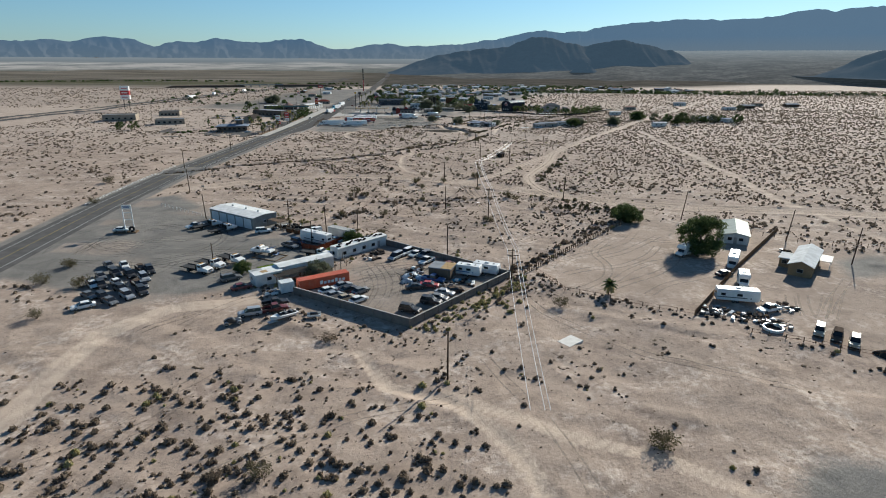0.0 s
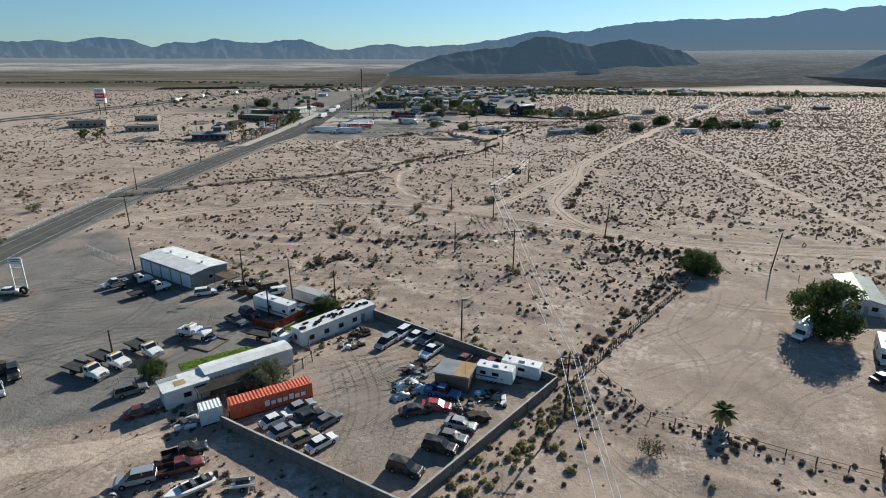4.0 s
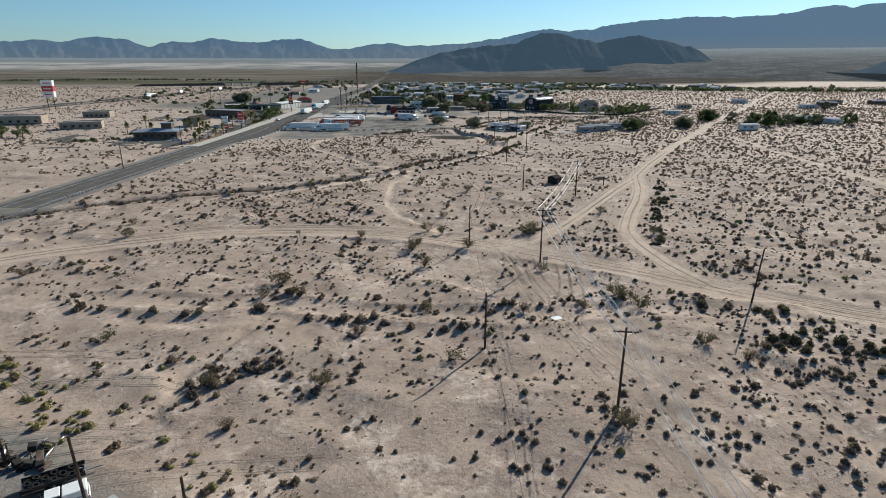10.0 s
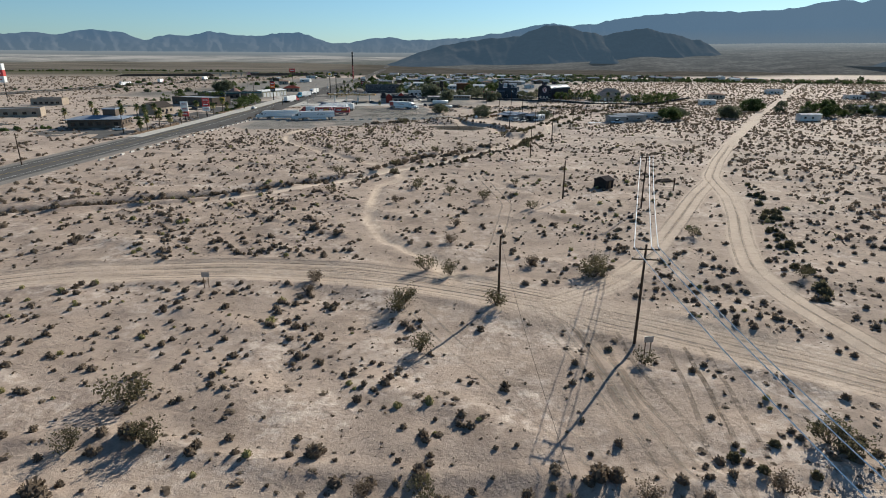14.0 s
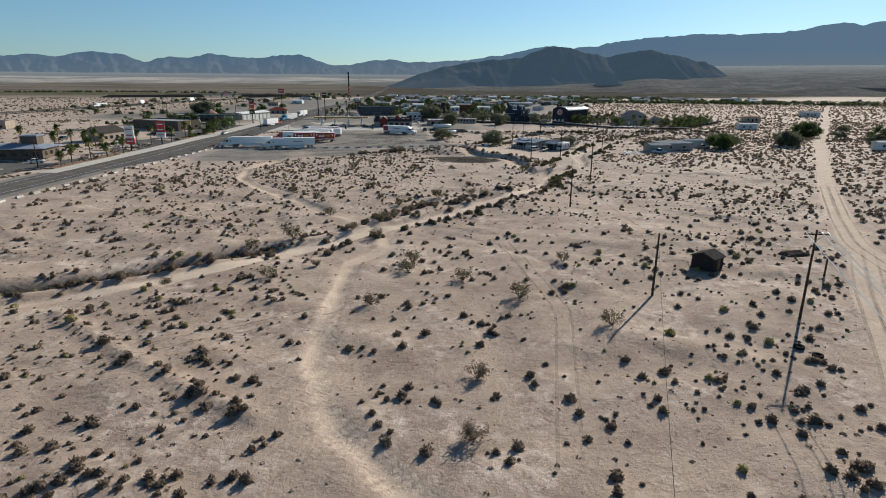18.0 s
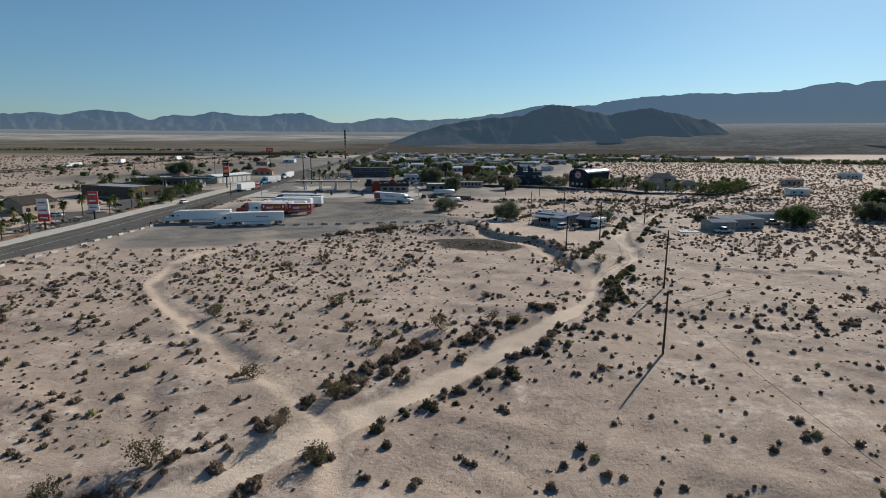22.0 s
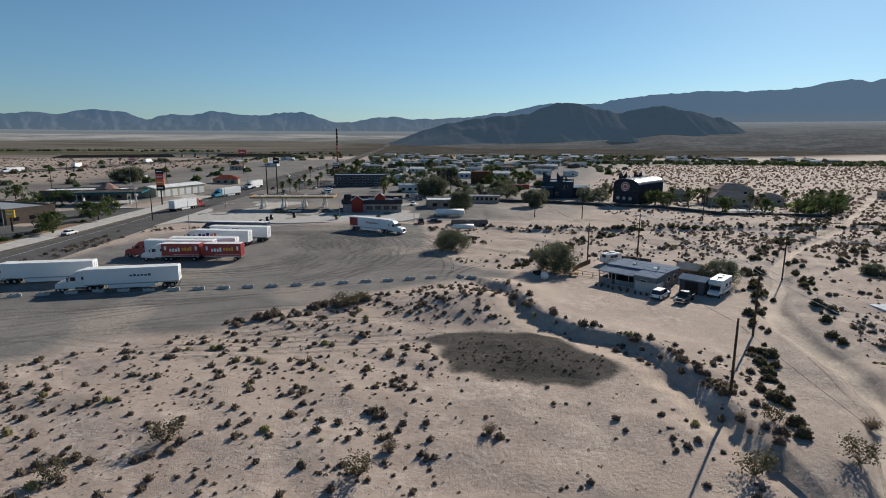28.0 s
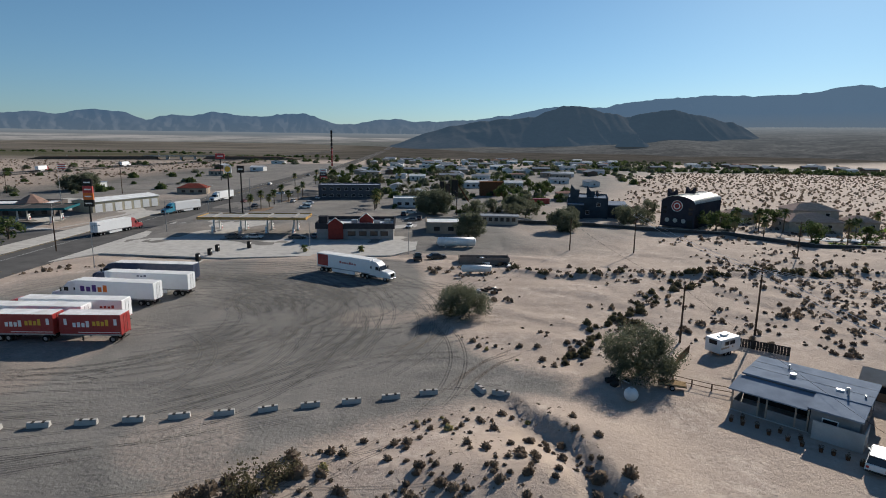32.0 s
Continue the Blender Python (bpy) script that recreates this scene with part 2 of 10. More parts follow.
def away(x, y, line):
    """How far places lie from a line of points."""
    best = np.full(np.shape(x), 1e9)
    for (ax, ay), (bx, by) in zip(line, line[1:]):
        dx, dy = bx - ax, by - ay
        t = np.clip(((x - ax) * dx + (y - ay) * dy) / (dx * dx + dy * dy), 0, 1)
        best = np.minimum(best, np.hypot(x - ax - t * dx, y - ay - t * dy))
    return best


def side(x, y, line):
    """Signed distance from a line: positive to its right as one goes along it."""
    best, sign = np.full(np.shape(x), 1e9), np.zeros(np.shape(x))
    for (ax, ay), (bx, by) in zip(line, line[1:]):
        dx, dy = bx - ax, by - ay
        t = np.clip(((x - ax) * dx + (y - ay) * dy) / (dx * dx + dy * dy), 0, 1)
        d = np.hypot(x - ax - t * dx, y - ay - t * dy)
        s = np.sign((x - ax) * dy - (y - ay) * dx)
        sign, best = np.where(d < best, s, sign), np.minimum(best, d)
    return best * sign


def inside(x, y, poly, soft=2.0):
    """1 inside a polygon, falling to 0 over its soft edge."""
    ins = np.zeros(np.shape(x), bool)
    for (ax, ay), (bx, by) in zip(poly, poly[1:] + poly[:1]):
        if ay != by:
            ins ^= ((ay > y) != (by > y)) & (x < (bx - ax) * (y - ay) / (by - ay) + ax)
    d = away(x, y, poly + poly[:1]) * np.where(ins, 1, -1)
    return np.clip(d / soft * 0.5 + 0.5, 0, 1)


def bell(d, width):
    return np.exp(-(d / width) ** 2)


def step(d, lo, hi):
    t = np.clip((d - lo) / (hi - lo), 0, 1)
    return t * t * (3 - 2 * t)


# lines of the plan
HIGHWAY = [(-108, -500), (-111, 60), (-114, 140), (-118, 205), (-119, 260), (-115, 320), (-110, 400), (-107, 470), (-108, 600), (-107, 800), (-103, 1040), (-135, 1900), (-170, 2600)]
DIRT_ROAD = [(-112, 226), (-96, 237), (-80, 247), (-55, 257.5), (-30, 260), (-14, 258.5), (3, 252.5), (20, 243), (38, 231), (58, 215.5), (72, 207), (90, 202), (120, 197), (170, 188), (300, 170)]
LOOP_ROAD = [(49, 222), (45, 235), (44, 247), (45, 259), (51, 274), (58.5, 290), (64.5, 305), (71, 328), (83, 350), (104, 385), (139, 440), (184, 510), (266, 628), (350, 755), (520, 1000)]
NORTH_ROAD = [(14, 248), (23, 254), (31, 264), (45, 286), (57, 306), (69, 324)]
EAST_TRACK = [(160, 436), (151, 345), (143, 262), (134, 204), (136, 172), (150, 120)]
FRONT_TRACK = [(-13, 94), (-7, 82), (2.5, 78.5), (9, 70.5), (12, 64), (14.5, 56), (16, 30)]
FRONT_TRACK_EAST = [(2.6, 80), (12, 74), (19, 68.5), (30, 64.5), (38, 58), (46, 45)]
WEST_TRACK = [(-64, 40), (-63, 73), (-64, 87), (-64, 102), (-56, 114), (-40, 118)]
LANE = [(-60, 219), (-39, 216.5), (-30, 218), (-14, 214), (-5, 213), (4, 212.5), (13, 211), (27, 213), (36, 213.5), (56, 211)]
CURVE_TRACK = [(1, 256), (-2, 265), (-6, 270), (-10.5, 275), (-14, 285), (-15, 300), (-15, 319), (-10, 328), (-12, 341), (-22, 352), (-30, 361), (-39.5, 371.5), (-49, 383), (-56, 394), (-60, 414), (-56, 432)]
WASH = [(-90, 283), (-69, 294), (-56, 301.5), (-43, 310.5), (-34.5, 318), (-25.5, 328), (-13.5, 340), (-0.5, 353), (11, 366), (20.6, 377.5), (26.3, 387.6), (30.7, 399.8), (38.2, 410.4), (46.5, 421.5), (49.5, 433), (50.6, 441), (52, 449), (55, 458.5), (64.3, 472), (75, 490.5), (90, 508.5), (121, 537.5), (186, 612), (233, 668)]
CHANNEL = WASH[8:]
BED = [(26.6, 405), (31.7, 418.9), (38.4, 432.1), (46.3, 447), (55.4, 461.5), (72.3, 493.9), (82.3, 493.9), (67.8, 465.5), (64.6, 454.5), (56.5, 439.4), (51, 426.8), (42, 410), (34, 399)]
GULLY = [(-125, 268), (-98, 286), (-79.4, 297), (-58.2, 309), (-47, 316), (-39, 322), (-31, 329)]
LOW_BANK = [(-47, 298), (-43.3, 294.8), (-31.6, 285.7), (-21.9, 278.9), (-17, 276)]
GULLY_EAST = [(-8, 330), (2, 336), (6, 331), (16, 318), (24, 305)]
BANK = [(8, 474), (11.5, 466), (14.5, 452), (19.5, 444.5), (24.1, 441.2), (27.3, 437), (28, 429), (28.6, 421.6), (28.4, 412)]
BANK_TRACK = [(6, 470), (8.5, 460), (13, 446), (19, 438.5), (23.5, 432), (25.5, 424), (27, 414)]
BERM = [(14, 543), (25, 537), (50, 539), (98, 541), (160, 548)]
NORTH_DITCH = [(15, 488), (22, 500), (29, 509), (43, 526), (60, 540)]
TRUCK_LOT = [(-97, 440), (-92, 478), (-88, 530), (-75, 545), (-54, 552), (-16, 556), (-8, 552), (-2, 530), (-5, 508), (4, 492), (15, 482.5), (14, 475.5), (3, 477), (-9, 470), (-20.6, 462), (-29, 455), (-34, 447), (-47, 442), (-58, 434), (-78, 428)]
TOW_LOT = [(-112, 135), (-112, 215), (-100, 222), (-76, 200), (-47, 182), (-28, 172), (-24, 145), (-42, 128), (-55, 118), (-68, 112), (-84, 122), (-100, 128)]
YARD = [(-31, 121.5), (-4.2, 104.5), (19.5, 132), (-13, 158.5)]
HOUSE_LOT = [(11, 478), (15, 452), (21, 444), (29, 440), (38, 436), (50, 448), (58, 462), (60, 480), (52, 496), (30, 496), (18, 488)]
EAST_YARD = [(27, 136), (41, 118.5), (56, 109.5), (74, 97), (110, 95), (112, 165), (84, 184), (64, 177)]
GRAVEL_PATCH = [(41, 50), (56, 47), (64, 57), (59.3, 60.8), (52.5, 62), (47.6, 60)]
GRAVEL_EAST = [(103, 129), (130, 124), (150, 152), (117, 148), (108, 143)]
BURN = [(-2.1, 445), (3.3, 448), (9, 446.5), (16, 443), (21.7, 434), (19.8, 428), (10, 427), (2, 431.5), (-1.5, 438)]
TOWN = [(-260, 640), (-120, 560), (-95, 556), (60, 556), (75, 700), (190, 960), (420, 960), (430, 1060), (-60, 1200), (-180, 1200)]
WEST_RILL = [(-28, 214), (-31, 204), (-34.7, 195.6), (-33.9, 190), (-35, 186.4), (-32.6, 183), (-36, 179), (-38, 175)]
EAST_RILL = [(43, 208), (42, 198), (46, 186), (44, 176), (40, 166), (33, 158)]
FORK = [(-30, 338), (-34.7, 348.4), (-36, 357.3), (-36.6, 364.5), (-40.2, 377.9), (-49.4, 388.2)]
FLAT = [TRUCK_LOT, TOW_LOT, YARD, HOUSE_LOT, EAST_YARD]


def ground_z(x, y):
    """Height of the ground at arrays of places."""
    x, y = np.asarray(x, float), np.asarray(y, float)
    z = (vnoise(x, y, 55, 1) - 0.5) * 0.8 + (vnoise(x, y, 17, 2) - 0.5) * 0.75 + (vnoise(x, y, 5, 3) - 0.5) * 0.34 + (vnoise(x, y, 2.1, 4) - 0.5) * 0.17
    # low wind-drifted sand ridges
    z = z + 0.3 * step(vnoise(0.45 * x + 0.9 * y, (0.9 * x - 0.45 * y) * 0.3, 4.6, 9), 0.45, 1.0)
    z = z - 0.16 * bell((vnoise(x, y, 38, 5) - 0.5) * 38, 1.3) - 0.1 * bell((vnoise(x, y, 21, 6) - 0.5) * 21, 0.9)
    calm = step(away(x, y, HIGHWAY), 8, 26)
    for line in (DIRT_ROAD, LOOP_ROAD, NORTH_ROAD):
        calm = calm * (0.35 + 0.65 * step(away(x, y, line), 2.5, 9))
    for poly in FLAT:
        calm = calm * (1 - 0.9 * inside(x, y, poly, 9))
    calm = calm * step(np.hypot(x, (y - 300) * 0.7), 900, 500)
    z = z * calm
    z = z - 0.8 * step(away(x, y, WASH) + (vnoise(x, y, 7, 7) - 0.5) * 1.4 + 0.9 * step(y, 365, 385), 3.3, 1.9) * step(y, 285, 300)
    z = z - 1.9 * bell(away(x, y, GULLY), 2.0) - 0.25 * bell(away(x, y, GULLY_EAST), 0.9)
    z = z - 0.18 * bell(away(x, y, LANE), 2.2) + 0.3 * bell(away(x, y, LANE) - 3.6, 0.8)
    for line, deep in ((CURVE_TRACK, 0.4), (FRONT_TRACK, 0.3), (WEST_RILL, 0.5), (EAST_RILL, 0.25), (FORK, 0.3)):
        z = z - deep * bell(away(x, y, line) + (vnoise(x, y, 4, 8) - 0.5) * 2, 0.9)
    d = -side(x, y, BANK)
    z = z + 1.2 * np.where(d > 0.4, bell(d - 0.4, 8.0), bell(d - 0.4, 0.9)) * step(away(x, y, BANK), 24, 14) * (1 - inside(x, y, TRUCK_LOT, 6)) - 0.3 * bell(d + 2.2, 1.6)
    z = z + 2.2 * bell(np.hypot((x - 3) / 1.25, y - 461), 7.5) * (1 - inside(x, y, TRUCK_LOT, 4))
    z = z + 0.5 * bell(away(x, y, LOW_BANK), 0.8) + 0.7 * bell(away(x, y, BERM), 2.0) - 0.4 * bell(away(x, y, NORTH_DITCH), 2.0)
    z = z + 0.55 * bell(away(x, y, DIRT_ROAD) - 4.6, 0.9) * step(x, -100, -70) * (1 - step(away(x, y, LOOP_ROAD), 12, 6)) * (1 - step(away(x, y, NORTH_ROAD), 12, 6)) * 0.5
    far = np.hypot(x, y)
    return z + 60 * np.clip((far - 1750) / 2650, 0, 1.2) ** 1.2


def at(x, y, turn=0.0, lift=0.0):
    """The pose of a thing that stands on the ground."""
    return pose(x, y, float(ground_z(x, y)) + lift, 0, 0, turn)


def mesh_from(name, verts, faces, mats=(), smooth=False):
    """A mesh from arrays; faces all have the same number of corners."""
    verts, faces = np.asarray(verts, np.float32), np.asarray(faces, np.int32)
    me = bpy.data.meshes.new(name)
    k = faces.shape[1]
    me.vertices.add(len(verts))
    me.vertices.foreach_set("co", verts.ravel())
    me.loops.add(faces.size)
    me.loops.foreach_set("vertex_index", faces.ravel())
    me.polygons.add(len(faces))
    me.polygons.foreach_set("loop_start", np.arange(0, faces.size, k, dtype=np.int32))
    me.polygons.foreach_set("use_smooth", np.full(len(faces), smooth))
    me.update(calc_edges=True)
    for m in mats:
        me.materials.append(m)
    return me


def grid_faces(nu, nv):
    i = np.arange(nu * nv).reshape(nu, nv)
    return np.stack([i[:-1, :-1], i[1:, :-1], i[1:, 1:], i[:-1, 1:]], -1).reshape(-1, 4)


# ---- ground ----
def spread(lo, hi, gap, reach_lo, reach_hi):
    """Even steps from lo to hi, widening outwards to the reaches."""
    mid = list(np.arange(lo, hi, gap))
    up, s = [mid[-1]], gap
    while up[-1] < reach_hi:
        s *= 1.1
        up.append(up[-1] + s)
    down, s = [mid[0]], gap
    while down[-1] > reach_lo:
        s *= 1.1
        down.append(down[-1] - s)
    return np.array(down[:0:-1] + mid + up[1:])


gx, gy = spread(-120, 115, 0.76, -4800, 4800), spread(50, 556, 0.76, -900, 4800)
GX, GY = np.meshgrid(gx, gy, indexing="ij")
GX, GY = GX.ravel(), GY.ravel()
ground_mesh = mesh_from("ground", np.stack([GX, GY, ground_z(GX, GY)], 1), grid_faces(len(gx), len(gy)), [GROUND], True)


def ruts(d, wide, rut=1.0):
    """Packed strip with two wheel ruts."""
    flat = step(d, wide, wide * 0.6)
    return np.maximum(flat * (0.55 + 0.35 * np.cos(d * 3.3)), bell(np.abs(d) - rut, 0.45))


def covers(x, y):
    wob = (vnoise(x, y, 9, 21) - 0.5) * 2.2
    track = np.zeros(len(x))
    for line, wide in ((DIRT_ROAD, 4.2), (LOOP_ROAD, 3.2), (NORTH_ROAD, 2.6), (EAST_TRACK, 2.2), (FRONT_TRACK, 1.3), (FRONT_TRACK_EAST, 1.0), (WEST_TRACK, 3.4), (CURVE_TRACK, 1.7), (BANK_TRACK, 2.0)):
        d = away(x, y, line) + wob * 0.35
        track = np.maximum(track, step(d, 5.4, 3.8) * (0.56 + 0.14 * np.cos(d * 2.6)) if line is DIRT_ROAD else ruts(d, wide))
    track = np.maximum(track, 0.38 * step(away(x, y, LANE), 2.6, 1.2))
    gravel_bed = 0.4 * inside(x + wob, y, BED, 2.5)
    track = np.maximum(track, 0.4 * bell(away(x + 3.4 + wob, y, WASH[9:20]), 0.7))
    for poly, k in ((HOUSE_LOT, 0.35), (EAST_YARD, 0.16)):
        track = np.maximum(track, k * inside(x, y, poly, 5) * (0.4 + vnoise(x, y, 6, 22)))
    gravel = np.maximum(gravel_bed, 0.34 * bell(away(x, y, [(-38, 176), (-40, 190), (-44, 202), (-52, 206)]) + wob, 7.0))
    for poly, k in ((TRUCK_LOT, 0.82), (TOW_LOT, 0.8), (YARD, 0.5), (GRAVEL_PATCH, 0.95), (GRAVEL_EAST, 0.8)):
        gravel = np.maximum(gravel, k * inside(x + wob * 1.6, y + wob * 1.6, poly, 4) * (1.0 - 0.35 * step(vnoise(x, y, 13, 23), 0.55, 0.8)))
    gravel = np.maximum(gravel, 0.75 * step(away(x, y, HIGHWAY), 11.5, 8.5))
    gravel = np.maximum(gravel, 0.28 * bell(away(x, y, GULLY) - 1.0, 1.5))
    gravel = np.maximum(gravel, 0.85 * inside(x, y, TOWN, 40) * (0.5 + vnoise(x, y, 30, 24)) * (y > 560))
    silt = step(away(x, y, WASH) + wob * 0.7 + 1.1 * step(y, 365, 385), 2.7, 1.9) * step(y, 292, 306) * np.where(y > 400, 1.0, 0.8) * (0.6 + 0.4 * step(x, -62, -30))
    silt = np.maximum(silt, 0.55 * step(np.hypot(x - 112, (y - 130) / 1.6), 1, 0))
    for line in (WEST_RILL, EAST_RILL, FORK):
        silt = np.maximum(silt, 0.36 * bell(away(x, y, line) + wob * 0.7, 0.7))
    return track, gravel, silt


cov = np.zeros((len(GX), 4), np.float32)
cov[:, 3] = 1
near = (np.abs(GX) < 420) & (GY > -50) & (GY < 1100)
cov[near, 0], cov[near, 1], cov[near, 2] = covers(GX[near], GY[near])
ground_mesh.color_attributes.new("cover", "FLOAT_COLOR", "POINT").data.foreach_set("color", cov.ravel())
reach = np.zeros((len(GX), 4), np.float32)
reach[:, 3] = 1
fd = np.hypot(GX, GY)
band = vnoise(GX, GY, 260, 31) * 260 - 130
reach[:, 0] = np.maximum(step(GY + band - GX * 0.1, 1020, 1300) * 0.95, 0.62 * step(GX, -130, -230) * step(GY, 540, 700))
reach[:, 0] *= 1 - 0.4 * step(GX, -100, -320)
reach[:, 0] = np.maximum(reach[:, 0], 0.5 * bell(np.hypot((GX - 51.9) / 1.9, GY - 156.4), 1.3))
reach[:, 0] = np.maximum(reach[:, 0], 0.95 * inside(GX + (vnoise(GX, GY, 4, 25) - 0.5) * 4, GY + (vnoise(GX, GY, 3, 26) - 0.5) * 2.4, BURN, 1.2) * (0.72 + 0.28 * vnoise(GX, GY, 2.4, 27)))
# scrub tone painted along the gully for its dark earth and shaded bank
reach[:, 0] = np.maximum(reach[:, 0], 0.9 * bell(away(GX, GY, GULLY), 2.3) * step(GX, -20, -36))
reach[:, 1] = np.maximum(0.9 * step(GY + band, 1000, 1350) * step(GX, -60, -300), bell(GY + 0.12 * GX + band * 0.15 - 1010, 30) * step(GX, 130, 300) * 0.7)
reach[:, 2] = bell(GY + band * 0.4 - 1330, 90) * step(GX, -150, -420) * 0.8
ground_mesh.color_attributes.new("reach", "FLOAT_COLOR", "POINT").data.foreach_set("color", reach.ravel())
ground = tagged(new("ground", ground_mesh), "pale sandy desert ground with tyre tracks and washes", "ground", kind="structure")


def ribbon(line, left, right, lift, gap=3.0):
    """A strip along a line, laid over the ground, between two offsets to the right of the line."""
    pts = []
    for (ax, ay), (bx, by) in zip(line, line[1:]):
        n = max(1, int(math.hypot(bx - ax, by - ay) / gap))
        pts += [(ax + (bx - ax) * i / n, ay + (by - ay) * i / n) for i in range(n)]
    p = np.array(pts + [line[-1]], float)
    for _ in range(12 if gap > 1 else 60):
        p[1:-1] = (p[:-2] + 2 * p[1:-1] + p[2:]) / 4
    d = np.gradient(p, axis=0)
    d /= np.linalg.norm(d, axis=1)[:, None]
    nrm = np.stack([d[:, 1], -d[:, 0]], 1)
    rows = []
    for off in (left, right):
        q = p + nrm * off
        rows.append(np.column_stack([q, ground_z(q[:, 0], q[:, 1]) + lift]))
    v = np.stack(rows, 1).reshape(-1, 3)
    return v, grid_faces(len(p), 2)


def strip(name, line, left, right, lift, mat, label, category="road", gap=3.0, depth=0.0):
    v, f = ribbon(line, left, right, lift, gap)
    ob = tagged(new(name, mesh_from(name, v, f[:, ::-1], [mat], True)), label, category, kind="structure")
    if depth:
        m = ob.modifiers.new("thick", "SOLIDIFY")
        m.thickness, m.offset = depth, -1
    return ob


strip("road", HIGHWAY, -6.6, 6.6, 0.05, ASPHALT, "worn grey two-lane asphalt highway through the desert")
for off, mat in ((-0.14, LINE_YELLOW), (0.14, LINE_YELLOW), (-4.3, LINE_WHITE), (4.3, LINE_WHITE)):
    strip("road_line", HIGHWAY, off - 0.07, off + 0.07, 0.056, mat, "painted line on the highway", "road marking")


LEVELS = ground_z(GX, GY).reshape(len(gx), len(gy))


def sheet_z(x, y):
    """Height of the ground sheet itself, between its corners."""
    i = np.clip(np.searchsorted(gx, x) - 1, 0, len(gx) - 2)
    j = np.clip(np.searchsorted(gy, y) - 1, 0, len(gy) - 2)
    f, g = (x - gx[i]) / (gx[i + 1] - gx[i]), (y - gy[j]) / (gy[j + 1] - gy[j])
    a, b, c, d = LEVELS[i, j], LEVELS[i + 1, j], LEVELS[i, j + 1], LEVELS[i + 1, j + 1]
    return np.maximum((a * (1 - f) + b * f) * (1 - g) + (c * (1 - f) + d * f) * g, np.where(f + g < 1, a + (b - a) * f + (c - a) * g, d + (c - d) * (1 - f) + (b - d) * (1 - g)))


def wheel_marks(name, lines, mat, label, lift=0.03, wide=0.3, gauge=0.95, gap=1.6):
    """Pairs of worn wheel marks along many lines, in one sheet."""
    vs, fs, n = [], [], 0
    for line in lines:
        for s in ((-gauge, gauge) if wide > 0.2 else (-gauge - 0.18, -gauge + 0.18, gauge - 0.18, gauge + 0.18)):
            v, f = ribbon(line, s - wide / 2, s + wide / 2, lift, 0.5)
            v[:, 2] = sheet_z(v[:, 0], v[:, 1]) + 0.006
            vs.append(v)
            fs.append(f[:, ::-1] + n)
            n += len(v)
    return tagged(new(name, mesh_from(name, np.concatenate(vs), np.concatenate(fs), [mat], True)), label, "tyre tracks", kind="stuff")


def arcs(rs, count, cx, cy, spread_, r0, r1, a0, a1):
    """Sweeping turns round a middle."""
    out = []
    for _ in range(count):
        x, y, r = cx + rs.normal() * spread_, cy + rs.normal() * spread_, r0 + (r1 - r0) * rs.rand()
        a, w = a0 + (a1 - a0) * rs.rand(), 0.8 + 1.3 * rs.rand()
        drift = rs.normal() * 3
        out.append([(x + (r + drift * k / 9) * math.cos(a + w * k / 9), y + (r + drift * k / 9) * math.sin(a + w * k / 9)) for k in range(10)])
    return out


def runs(rs, count, x0, x1, y0, y1, length, slope):
    """Nearly straight passes across a lot."""
    out = []
    for _ in range(count):
        x, y, k = x0 + (x1 - x0) * rs.rand(), y0 + (y1 - y0) * rs.rand(), slope + 0.15 * rs.normal()
        n, bend = length * (0.5 + rs.rand()), rs.normal() * 2.5
        out.append([(x + n * t, y + n * t * k + bend * math.sin(t * 3.1)) for t in (0, 0.2, 0.4, 0.6, 0.8, 1.0)])
    return out


